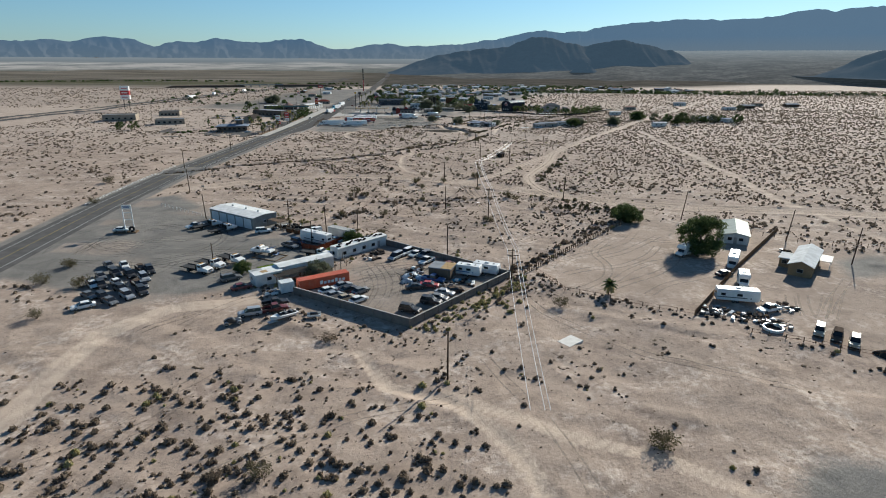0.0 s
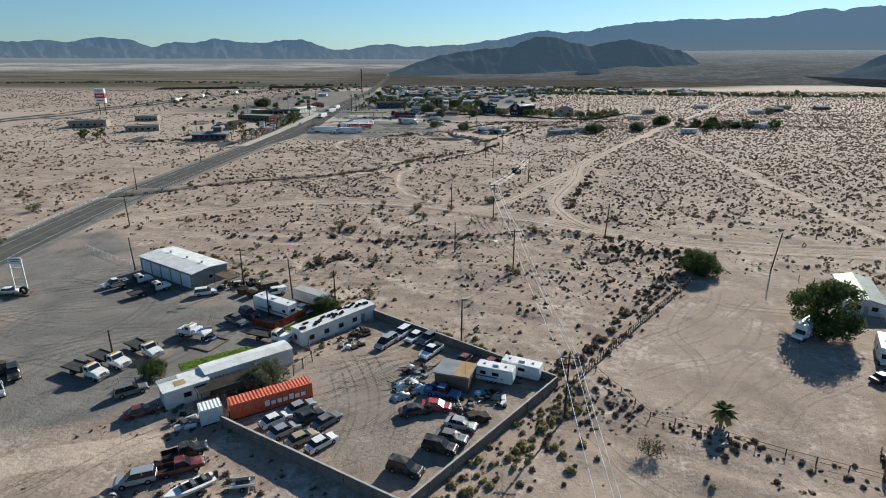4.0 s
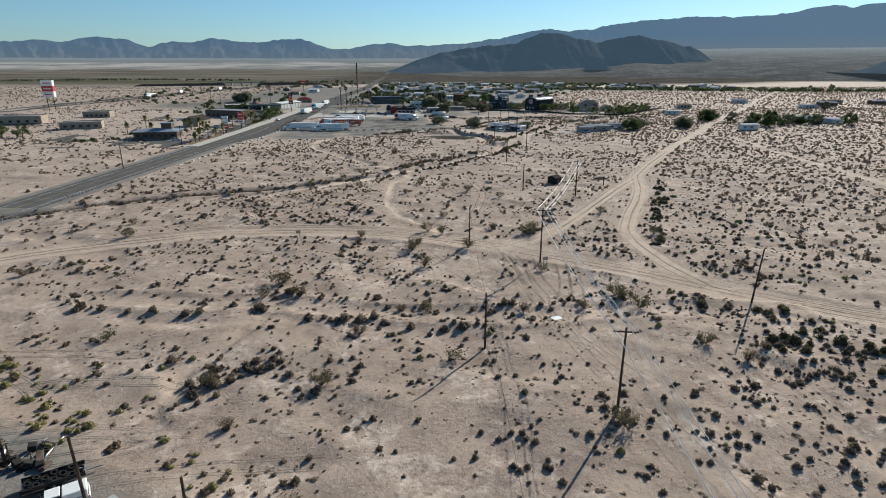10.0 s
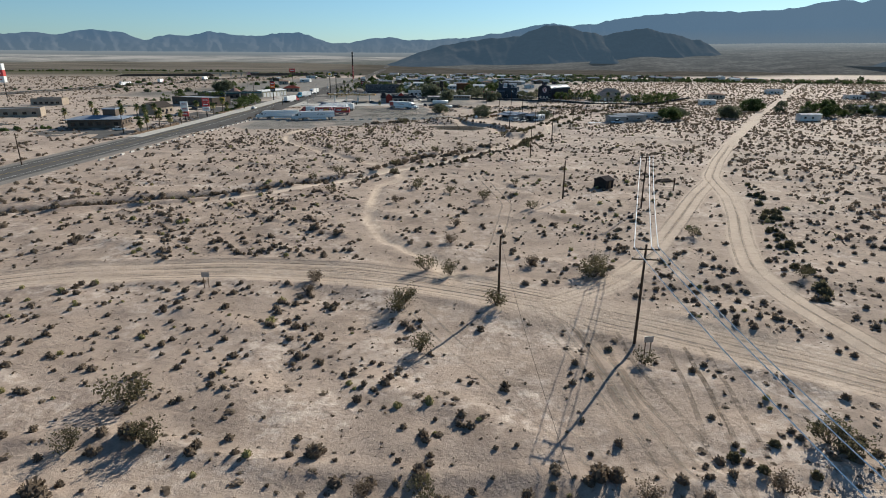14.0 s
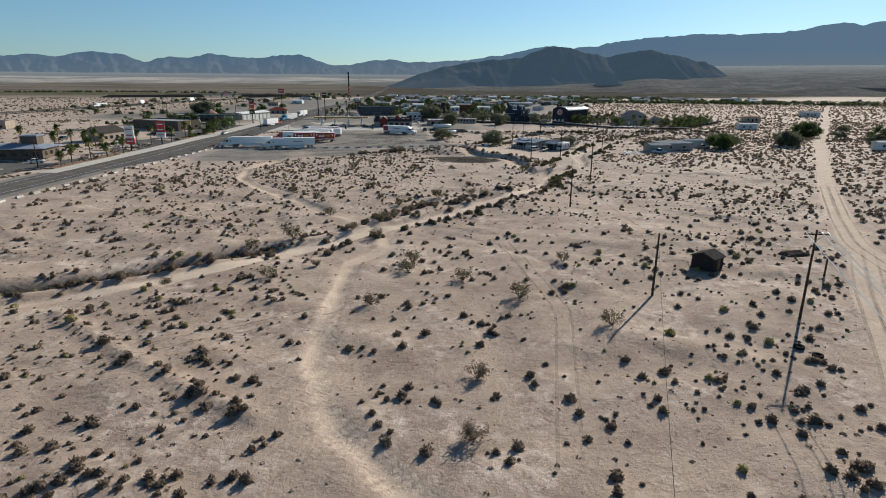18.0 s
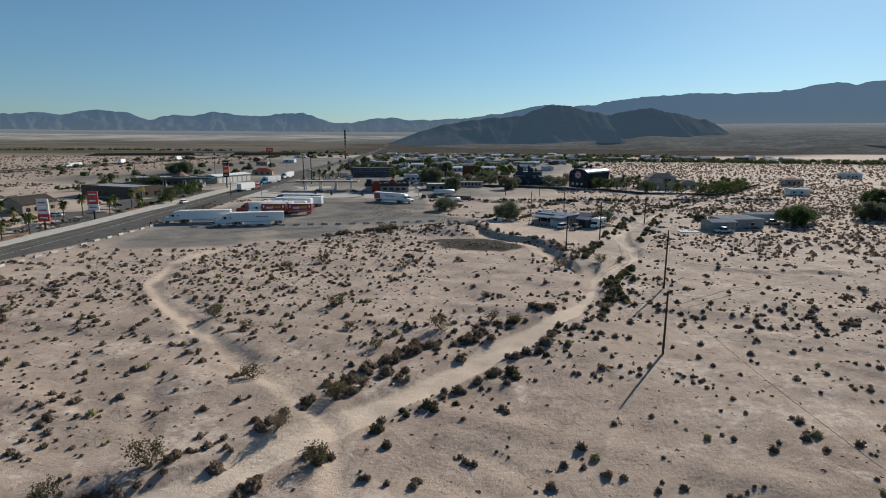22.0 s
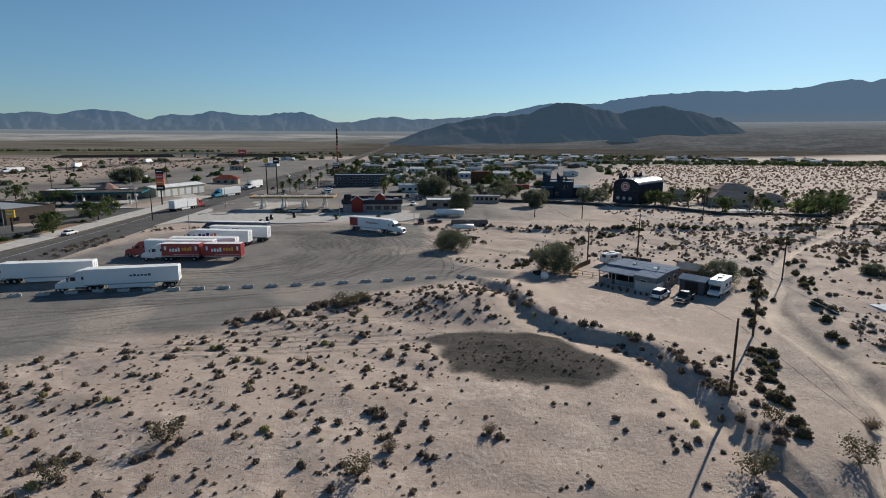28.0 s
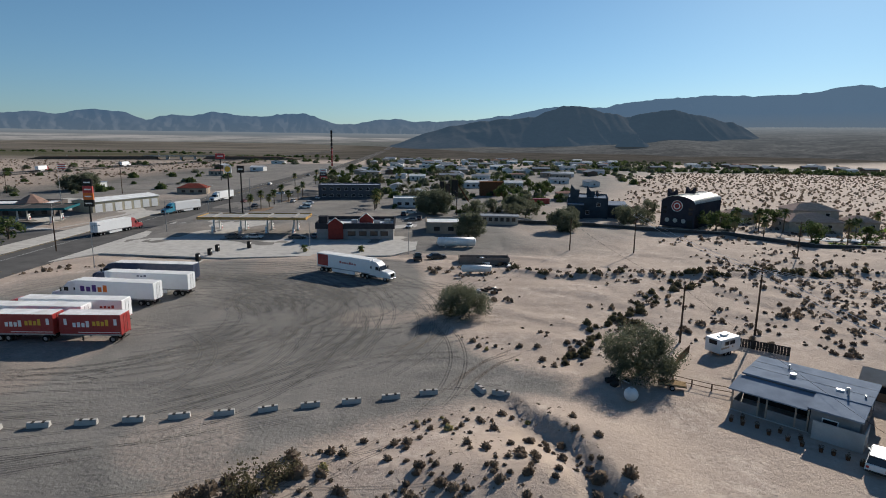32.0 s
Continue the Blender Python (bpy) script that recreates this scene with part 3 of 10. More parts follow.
def all_marks():
    rs = np.random.RandomState(12)
    # the truck lot: turns round the parked rigs, passes along the blocks
    for mat, name, n in ((MARK_DARK, "dark", 1.0), (MARK_PALE, "pale", 1.0)):
        lines = arcs(rs, int(42 * n), -44, 506, 6, 12, 40, -1.7, 0.9) + arcs(rs, int(10 * n), -22, 520, 6, 6, 20, -3, 3) + runs(rs, int(12 * n), -86, -30, 434, 468, 34, 0.22) + runs(rs, int(8 * n), -70, -20, 468, 540, 26, 0.3)
        wheel_marks("tyre_tracks", lines, mat, name + " curved tyre tracks in the gravel lot", 0.025, 0.17, 1.0)
        lines = runs(rs, int(12 * n), -100, -50, 140, 195, 30, 0.1) + arcs(rs, int(12 * n), -72, 160, 8, 8, 24, -3, 3) + runs(rs, 6, -25, -8, 118, 145, 14, 0.6)
        wheel_marks("tyre_tracks", lines, mat, name + " tyre tracks in the gravel of the tow yard", 0.025, 0.17, 0.85)
    lines = [[(x + 1.5 * k, y + s * k) for x, y in road] for road, s in ((DIRT_ROAD[1:14], 0.6), (LOOP_ROAD[:10], 0.2), (NORTH_ROAD, 0.0)) for k in (-0.6, 0.7)]
    wheel_marks("tyre_tracks", lines[::2], MARK_SAND, "pale wheel ruts in the sandy track", 0.04, 0.4)
    wheel_marks("tyre_tracks", lines[1::2], MARK_BROWN, "brown wheel ruts in the sandy track", 0.045, 0.36)
    cross = [[(26, 160), (19, 200), (15, 225), (11, 248)], [(32, 160), (23, 196), (17, 222), (13, 246)], [(-4, 246), (6, 226), (18, 205), (26, 190)], [(8, 270), (14, 300), (10, 330)], [(-70, 262), (-40, 283), (-15, 300)], [(60, 80), (40, 92), (24, 112), (20, 128)], [(22, 50), (18, 70), (10, 92)], [(-30, 60), (-12, 74), (4, 79)], [(34, 404), (44, 420), (48, 436)], [(32, 400), (40, 412), (52, 424)], [(52, 420), (70, 400), (80, 380)], [(40, 380), (58, 392), (75, 398)]]
    wheel_marks("tyre_tracks", cross, MARK_SAND, "faint pale wheel tracks across the desert", 0.04, 0.34)
    streaks = [[(x, y + k) for x, y in DIRT_ROAD[2:13]] for k in (-3.4, -2.4, -1.3, 0.4, 1.4, 2.6, 3.6)]
    wheel_marks("tyre_tracks", streaks, MARK_BROWN, "fine brown wheel lines along the wide dirt road", 0.04, 0.22, 0.5)
    # flat brown strips whose darkness stands in for shade in the ruts
    churn = [[(12, 246), (15.6, 241.6), (15.5, 228.1), (15.9, 221.6), (16.4, 208)], [(11, 244.5), (13.9, 240.7), (14.2, 226.9), (14.4, 218.9), (14.6, 207)], [(24, 236), (23, 226.8), (21.2, 219.7), (19.3, 214.2), (16.5, 207)], [(26, 236), (24.9, 226.8), (23.7, 219.7), (22.3, 214.2), (19.5, 206)], [(18, 240), (17.8, 230), (19.4, 220), (18.6, 208)]]
    wheel_marks("tyre_tracks", churn, MARK_BROWN, "flat brown wheel ruts with painted relief shade across the sand", 0.04, 0.5)
    yard = [[(-13, 114), (-11, 122), (-12, 132), (-16, 142)], [(-10, 113), (-8, 121), (-8, 130), (-12, 142)], [(-8, 112), (-5, 118), (-6, 130)], [(-15, 116), (-14, 126), (-17, 136)], [(-12, 112), (-4, 116), (-1, 120)], [(-20, 130), (-14, 133), (-10, 140)]] + runs(rs, 6, -10, 10, 470, 545, 14, 1.5) + runs(rs, 6, -60, -44, 60, 112, 12, 1.2)
    sandy = [[(82.6, 119.3), (79, 113), (77.5, 108.8)], [(86, 120), (82, 113), (80, 107.8)], [(91.2, 119.2), (86, 112), (82, 107.5)], [(103, 129), (95, 121), (88, 112), (84, 107)], [(97, 123), (90, 116), (85, 110)], [(64, 170), (58, 160), (48, 152), (36, 145), (33, 138)], [(44, 128), (52, 137), (60, 143), (72, 146)], [(36, 124), (44, 131), (47, 140), (45, 150), (52, 160), (60, 168)], [(40, 122), (48, 128), (58, 134), (66, 143), (70, 152)], [(34, 134), (42, 138), (50, 139), (60, 147), (66, 156)], [(58, 168), (64, 162), (72, 160), (84, 158)], [(50, 120), (57, 127), (68, 131), (75, 137)], [(46, 146), (54, 150), (62, 158), (70, 166)]]
    wheel_marks("tyre_tracks", sandy, MARK_SAND, "pale wheel tracks winding over the sandy lot", 0.035, 0.5)
    wheel_marks("tyre_tracks", yard, MARK_BROWN, "brown wheel tracks on trodden sand", 0.035, 0.34)


all_marks()

# ---- plants ----
def clump(rs, n, leaf, flat=1.0, core=0.55):
    """A tussock of radius 1: a lumpy dome with fine blades standing out of it; few pieces make a loose dome of flakes."""
    out = []
    m = n
    if n >= 40:
        lat = np.radians((0, 32, 62, 86))
        lump = 0.62 + 0.3 * rs.rand(4, 8)
        lump[:, 7] = lump[:, 0]
        for i in range(3):
            for k in range(7):
                out.append([[math.cos(lat[a]) * math.cos(b * 0.8976) * lump[a, b], math.cos(lat[a]) * math.sin(b * 0.8976) * lump[a, b], math.sin(lat[a]) * lump[a, b] * flat] for a, b in ((i, k), (i, k + 1), (i + 1, k + 1), (i + 1, k))])
        m = n - 21
    d = rs.normal(size=(m, 3))
    d /= np.linalg.norm(d, axis=1)[:, None]
    d[:, 2] = np.abs(d[:, 2])
    c = d * (core + (1 - core) * rs.rand(m, 1) ** 0.6) * (1, 1, flat)
    if n >= 40:
        c = d * (0.74 + 0.16 * rs.rand(m, 1)) * (1, 1, flat)
        u = d + 0.45 * rs.normal(size=(m, 3))
    else:
        u = np.cross(d, rs.normal(size=(m, 3)))
        u += 0.35 * rs.normal(size=(m, 3))
    u /= np.linalg.norm(u, axis=1)[:, None]
    v = np.cross(u, rs.normal(size=(m, 3)) if n >= 40 else d + 0.35 * rs.normal(size=(m, 3)))
    v /= np.linalg.norm(v, axis=1)[:, None]
    s = leaf * (0.6 + 0.8 * rs.rand(m, 1))
    if n >= 40:
        u, v = u * 1.25, v * 0.55
    q = np.stack([c - u * s - v * s, c + u * s - v * s * 0.6, c + u * s * 0.7 + v * s, c - u * s * 0.6 + v * s * 0.8], 1)
    if out:
        q = np.concatenate([np.array(out), q])
    q[..., 2] = np.maximum(q[..., 2], 0.0)
    return q


def scatter(name, x, y, size, leaf_count, leaf, mat, label, seed, squash=1.2, sink=0.04):
    """Many small bushes in one mesh."""
    rs = np.random.RandomState(seed)
    kinds = [clump(rs, leaf_count, leaf) for _ in range(6)]
    z = ground_z(x, y)
    pick, turn = rs.randint(0, 6, len(x)), rs.rand(len(x)) * 6.283
    stretch = 0.75 + 0.5 * rs.rand(len(x))
    out = []
    for k in range(6):
        m = pick == k
        q = np.broadcast_to(kinds[k], (m.sum(), *kinds[k].shape)).copy()
        q = q * (size[m, None, None, None] * np.array((1, 1, squash)))
        q[..., 0] *= stretch[m, None, None]
        c, s = np.cos(turn[m])[:, None, None], np.sin(turn[m])[:, None, None]
        px = q[..., 0] * c - q[..., 1] * s + x[m, None, None]
        py = q[..., 0] * s + q[..., 1] * c + y[m, None, None]
        pz = q[..., 2] + z[m, None, None] - sink
        out.append(np.stack([px, py, pz], -1).reshape(-1, 3))
    v = np.concatenate(out)
    ob = new(name, mesh_from(name, v, np.arange(len(v)).reshape(-1, 4), [mat]))
    return tagged(ob, label, "bushes", kind="stuff")


def thick_of(x, y):
    """How thickly the brush grows, 0 to 1."""
    patch = vnoise(x, y, 26, 41) * 0.6 + vnoise(x, y, 9, 42) * 0.4
    d = 0.22 + 0.78 * step(patch, 0.33, 0.68)
    field = step(x - 62 - np.clip((y - 230) * 0.13, -10, 60), 0, 16) * step(y, 222, 240)
    d = np.maximum(d, field * (0.72 + 0.28 * patch))
    d = np.where((y < 118) & (x > 8), d * 0.28, d)
    d = np.where((y < 87) & (x < 8), 0.75 * d + 0.42, d)
    d = np.where((y > 86) & (y < 118) & (x < 0), d * 0.1, d)
    d = np.where((y > 206) & (y < 250) & (x < 30), d * 0.65, d)
    d = np.where((y > 140) & (y < 206) & (np.abs(x - 12) < 24), d * 0.4, d)
    d = np.maximum(d, 0.95 * bell(away(x, y, [(14, 215.5), (36, 216), (66, 204)]), 3.0))
    d = np.maximum(d, 0.9 * bell(away(x, y, [(50, 165), (62, 176), (54, 192), (47, 200)]), 8.0))
    d = np.where((y > 350) & (y < 470) & (x > -62) & (x < 24), np.maximum(d, 0.5), d)
    d = np.where((x > 0) & (x < 28) & (y > 388) & (y < 428), d * 0.3, d)
    d = np.maximum(d, 0.95 * bell(away(x, y, WASH) - 4.4, 1.3) * step(y, 300, 330) * step(y, 410, 385))
    d = np.maximum(d, 0.95 * bell(away(x, y, NORTH_DITCH), 3.2))
    d = np.maximum(d, 0.95 * bell(away(x, y, BERM), 2.4))
    d = np.maximum(d, 0.45 * bell(away(x, y, BANK), 2.2))
    d = np.maximum(d, 0.6 * bell(np.hypot(x - 4, y - 464), 9))
    d = np.maximum(d, 0.8 * bell(away(x, y, GULLY) - 3, 2.0))
    d = np.maximum(d, 0.9 * bell(side(x, y, [(-4.2, 104.5), (19.5, 132), (-13, 158.5)]) - 2.2, 2.4))
    d = np.maximum(d, 0.95 * bell(away(x, y, [(20, 132), (40, 154), (62, 177)]), 3.4))
    d = np.maximum(d, 0.75 * bell(away(x, y, [(-36, 117), (-4, 98), (8, 104)]), 2.5))
    d = np.where(x < -126, d * 0.5, d)
    d = np.where((y > 500) & (y < 535) & (x > -4) & (x < 24), d * 0.1, d)
    return d


def bare(x, y):
    """True where nothing grows: roads, lots, washes."""
    t, g, s = covers(x, y)
    b = (t > 0.4) | (g > 0.35) | (s > 0.4) | (away(x, y, HIGHWAY) < 10)
    for poly in (YARD, HOUSE_LOT, EAST_YARD, TRUCK_LOT, TOW_LOT, BURN, BED):
        b |= inside(x, y, poly, 2) > 0.5
    return b


def in_town(x, y):
    return (y > 545) & (x > -190) & (x < 62) | (x < -118) & (y > 480) & (x > -185)


def sow(x0, x1, y0, y1, gap, seed, keep=1.0):
    rs = np.random.RandomState(seed)
    nx, ny = int((x1 - x0) / gap), int((y1 - y0) / gap)
    i, j = np.meshgrid(np.arange(nx), np.arange(ny), indexing="ij")
    x = (x0 + (i.ravel() + rs.rand(nx * ny) * 1.3) * gap)
    y = (y0 + (j.ravel() + rs.rand(nx * ny) * 1.3) * gap)
    # the wedge that the view can reach
    m = (np.abs(x) < 26 + np.maximum(y - 20, 0) * 0.86) & (rs.rand(len(x)) < thick_of(x, y) * keep)
    x, y = x[m], y[m]
    m = ~bare(x, y) & ~in_town(x, y)
    return x[m], y[m], rs


def clusters(x, y, rs, most=4, reach_=1.5):
    """Spots that stand alone or in little groups, with a size for each."""
    n = rs.randint(1, most + 1, len(x))
    n = np.where(rs.rand(len(x)) < 0.45, 1, n)
    cx, cy = np.repeat(x, n), np.repeat(y, n)
    cx = cx + rs.normal(size=len(cx)) * reach_ * 0.6
    cy = cy + rs.normal(size=len(cx)) * reach_ * 0.6
    size = 0.2 + 0.42 * rs.rand(len(cx)) ** 1.8
    m = ~bare(cx, cy)
    return cx[m], cy[m], size[m]


def plant_brush():
    x, y, rs = sow(-80, 80, 50, 500, 2.0, 51, 0.78)
    x, y, size = clusters(x, y, rs)
    size = np.where((y < 90) & (x < 10), size * 1.28, size)
    straw = (rs.rand(len(x)) < 0.07) | ((away(x, y, [(-20, 163), (4, 152), (19, 136), (14, 128), (2, 108)]) < 5) & (rs.rand(len(x)) < 0.6))
    scatter("brush", x[~straw], y[~straw], size[~straw] * 0.97, 56, 0.2, BRUSH, "low dark brown desert brush on the sand", 61)
    scatter("straw_brush", x[straw], y[straw], size[straw] * 1.15, 62, 0.16, YELLOW_BRUSH, "straw-yellow low brush on the sand", 62)
    tx, ty, rs = sow(-80, 90, 50, 480, 1.15, 57, 0.62)
    scatter("dry_tufts", tx, ty, 0.08 + 0.2 * rs.rand(len(tx)) ** 2, 8, 0.42, BRUSH, "tiny dry tufts and stones on the sand", 67, 0.6, 0.01)
    rs = np.random.RandomState(58)
    dx, dy = -42 + 115 * rs.rand(2600), 84 + 170 * rs.rand(2600)
    m = ~bare(dx, dy) & (vnoise(dx, dy, 14, 43) > 0.35)
    scatter("dead_tufts", dx[m], dy[m], 0.16 + 0.34 * rs.rand(m.sum()) ** 1.5, 14, 0.4, BRUSH, "flat dead tufts of brown weed on the sand", 68, 0.4, 0.02)
    for x0, x1, y0, y1, seed in ((80, 330, 50, 520, 52), (-330, -80, 50, 520, 53), (-330, 330, 500, 640, 54), (330, 540, 390, 640, 56)):
        x, y, rs = sow(x0, x1, y0, y1, 2.5, seed)
        x, y, size = clusters(x, y, rs, 3)
        scatter("brush", x, y, size * 1.15, 15, 0.38, BRUSH, "low dark desert brush scattered over pale sand", seed + 10)
    x, y, rs = sow(-900, 900, 640, 1080, 4.2, 55, 0.85)
    scatter("far_brush", x, y, 0.4 + 0.5 * rs.rand(len(x)) ** 1.5, 5, 0.7, BRUSH, "far desert brush on the plain", 66)


plant_brush()


def grow(name, beds, lo, hi, mat, label, seed, count=95, leaf=0.15):
    """Bushes along lines: (line, how many, how wide, offset to the right)."""
    rs = np.random.RandomState(seed)
    xs, ys = [], []
    for line, n, wide, off in beds:
        p = np.array(line, float)
        seg = np.hypot(*np.diff(p, axis=0).T)
        t = rs.rand(n) * seg.sum()
        k = np.clip(np.searchsorted(np.cumsum(seg), t), 0, len(seg) - 1)
        f = (t - np.concatenate([[0], np.cumsum(seg)])[k]) / seg[k]
        d = (p[k + 1] - p[k]) / seg[k][:, None]
        o = off + wide * rs.normal(size=n) * 0.6
        xs.append(p[k, 0] + (p[k + 1, 0] - p[k, 0]) * f + d[:, 1] * o)
        ys.append(p[k, 1] + (p[k + 1, 1] - p[k, 1]) * f - d[:, 0] * o)
    x, y = np.concatenate(xs), np.concatenate(ys)
    return scatter(name, x, y, lo + (hi - lo) * rs.rand(len(x)) ** 1.6, count, leaf, mat, label, seed)


WALL_EAST = [(-4.2, 104.5), (19.5, 132)]
WALL_NORTH = [(19.5, 132), (-13, 158.5)]
grow("sage_bushes", [(WALL_EAST, 80, 2.6, 3.4), (WALL_NORTH, 34, 1.6, 2.4), ([(16, 112), (24, 132), (27, 138)], 22, 3.0, 0), ([(-78, 204), (-66, 199.5), (-55, 191), (-46, 184.5), (-41, 181)], 70, 3.2, 0), ([(-24, 160), (-16, 164)], 40, 2.4, 0), ([(-14, 158), (-22, 170), (-30, 181)], 14, 1.8, 0)], 0.3, 0.75, YELLOW_BRUSH, "rounded straw-green sage bushes beside the yard wall", 301)
grow("olive_bushes", [([(20, 216.5), (34.5, 217.5), (46.5, 213), (62, 208)], 16, 2.2, 0), ([(47, 203), (60, 198), (76, 192)], 46, 6.0, 0), (WASH[6:11], 16, 2.0, 5.4), (NORTH_DITCH, 60, 2.4, 0), (BERM, 110, 1.5, 0), (LOOP_ROAD[2:8], 40, 2.0, 6.0), (CHANNEL[1:5], 46, 1.3, 4.0), ([(31, 414), (37, 428), (44, 441)], 30, 1.4, 0), ([(44, 441), (55, 460), (72, 494), (94, 519), (120, 545), (165, 596)], 120, 1.8, -1.0), ([(82, 494), (68, 466), (64, 455), (56, 440)], 26, 1.2, 1.0), ([(80, 484), (112, 517), (150, 556), (190, 605)], 40, 1.6, 2.0)], 0.45, 1.15, CREOSOTE, "olive-brown bushes in dense rows along the bank", 302)
grow("brown_bushes", [([(21, 134), (39, 155), (61, 179)], 60, 2.4, -2.0), ([(-34, 450), (-24, 455.5), (-14, 464)], 44, 1.6, 0), ([(-14, 349), (-6, 359.8), (7, 368)], 60, 1.3, 0), (WASH[5:10], 40, 1.6, 4.4), (WASH[4:10], 60, 1.5, -4.4), (GULLY, 170, 1.5, 0), (GULLY, 80, 1.2, 3.0), (LOW_BANK, 9, 0.7, 0), (BANK, 34, 1.6, -1.0), ([(-33, 190), (-22, 197)], 26, 3.0, 0), (LANE[:7], 30, 1.4, 4.4), (LANE[:7], 16, 1.4, -4.4)], 0.4, 1.05, BRUSH, "dense brown desert bushes on banks and berms", 303)
grow("mound_brush", [([(27, 135), (31.4, 122.7), (40.5, 117.6), (55.7, 108.7)], 60, 1.6, 0.6), ([(21, 133), (31, 122)], 26, 2.2, 0), (WALL_EAST, 60, 5.0, 6.0), ([(-40, 112), (-4, 100)], 30, 3.0, 0), ([(-10, 455), (3, 461), (10, 466)], 70, 4.0, 0), ([(40, 504), (60, 512), (80, 520)], 60, 6.0, 0)], 0.22, 0.6, BRUSH, "small brown bushes dotted over a sandy mound", 305)
grow("burnt_brush", [([(1, 438), (10, 437), (19, 432)], 150, 5.0, 0)], 0.1, 0.28, BRUSH, "low dark brush over blackened ground", 304, 60, 0.19)


def tube(bm, a, b, r0, r1, n=5):
    """A tapered stick between two points."""
    a, b = Vector(a), Vector(b)
    w = (b - a).normalized()
    u = w.orthogonal().normalized()
    v = w.cross(u)
    rings = []
    for p, r in ((a, r0), (b, r1)):
        rings.append([bm.verts.new(p + (u * math.cos(k * 6.2832 / n) + v * math.sin(k * 6.2832 / n)) * r) for k in range(n)])
    for k in range(n):
        bm.faces.new((rings[0][k], rings[0][(k + 1) % n], rings[1][(k + 1) % n], rings[1][k]))
    bm.faces.new(rings[1])
    bm.faces.new(rings[0][::-1])


def part(name, bm, mat, parent=None, label="", smooth=False):
    """Links a bmesh as one mesh object under a thing or a part."""
    me = bpy.data.meshes.new(name)
    bm.to_mesh(me)
    bm.free()
    if isinstance(mat, (list, tuple)):
        for m in mat:
            me.materials.append(m)
    else:
        me.materials.append(mat)
    if smooth:
        me.polygons.foreach_set("use_smooth", [True] * len(me.polygons))
    ob = new(name, me)
    ob.parent = parent
    return tagged(ob, label)


def part_np(name, v, f, mat, parent, label="", smooth=False):
    ob = new(name, mesh_from(name, v, f, [mat], smooth))
    ob.parent = parent
    return tagged(ob, label)


def shrub(seed, r, h, mat, label, sticks=14, count=600):
    """An open desert shrub: splayed stems and loose leaf clusters."""
    rs = np.random.RandomState(seed)
    root = tagged(new("shrub"), label, "shrub")
    bm = bmesh.new()
    tips = []
    for k in range(sticks):
        a = rs.rand() * 6.283
        out = r * (0.35 + 0.6 * rs.rand())
        top = Vector((math.cos(a) * out, math.sin(a) * out, h * (0.55 + 0.45 * rs.rand())))
        midp = top * 0.5 + Vector((0, 0, -0.08 * h))
        tube(bm, (0, 0, -0.05), midp, 0.03, 0.02, 4)
        tube(bm, midp, top, 0.02, 0.008, 4)
        tips += [midp * 0.5 + top * 0.5, top, top * 0.8 + midp * 0.2]
    part("stem", bm, TWIG, root)
    c = np.array([tuple(tips[i]) for i in rs.randint(0, len(tips), count)]) + rs.normal(size=(count, 3)) * 0.19 * r
    c[:, 2] = np.maximum(c[:, 2], 0.1)
    u, v = rs.normal(size=(count, 3)), rs.normal(size=(count, 3))
    u /= np.linalg.norm(u, axis=1)[:, None]
    v -= u * (u * v).sum(1)[:, None]
    v /= np.linalg.norm(v, axis=1)[:, None]
    s = (0.04 + 0.05 * rs.rand(count, 1)) * r
    q = np.stack([c - u * s, c - v * s * 0.7, c + u * s, c + v * s * 0.7], 1).reshape(-1, 3)
    part_np("foliage", q, np.arange(len(q)).reshape(-1, 4), mat, root)
    return root


def place(proto, spots, rs, group, lo=0.8, hi=1.25):
    """The first spot takes the thing itself, the others copies."""
    for k, (x, y) in enumerate(spots):
        s = lo + (hi - lo) * rs.rand()
        m = at(x, y, rs.rand() * 360, -0.03)
        ob = proto if k == 0 else copy_thing(proto, m)
        ob.matrix_basis = m @ Matrix.Diagonal((s, s, s, 1))
        tagged(ob, group=group)


SHRUBS_SOUTH = [(32.8, 67.5), (-27.3, 60.4), (-21.8, 60.5), (-80.9, 108.7), (-83.8, 129.8), (-92.6, 140.2), (28.4, 114.6), (-79.9, 231), (-76, 266), (-72, 254.6), (-18.5, 255.5), (-5.7, 248.5), (19.6, 181.8), (45, 199), (37.5, 201), (-15, 170), (-25, 182.6), (31, 218.6), (-49.6, 204), (-37, 197.5), (-30.5, 192), (1, 197.5), (-12.8, 205.4), (22.5, 260), (50, 255)]
SHRUBS_MID = [(-16, 191), (41, 196), (6, 247), (-2.8, 214.3), (23.5, 214.4), (30.2, 219.7), (32.6, 214.6), (13, 213.4), (-3.5, 236), (19.6, 233), (-7, 214.7), (-25, 219.8), (-31, 219.4), (-18.8, 252), (-6.2, 245.7), (21.4, 257.5), (12.7, 262), (-5.5, 319), (-25.8, 312), (-10, 301.3), (18, 318.8), (43.4, 275.6), (1, 273.4), (0.5, 257.7), (-3, 259), (-37, 323), (9, 303.5), (18.4, 294.6), (2, 283)]
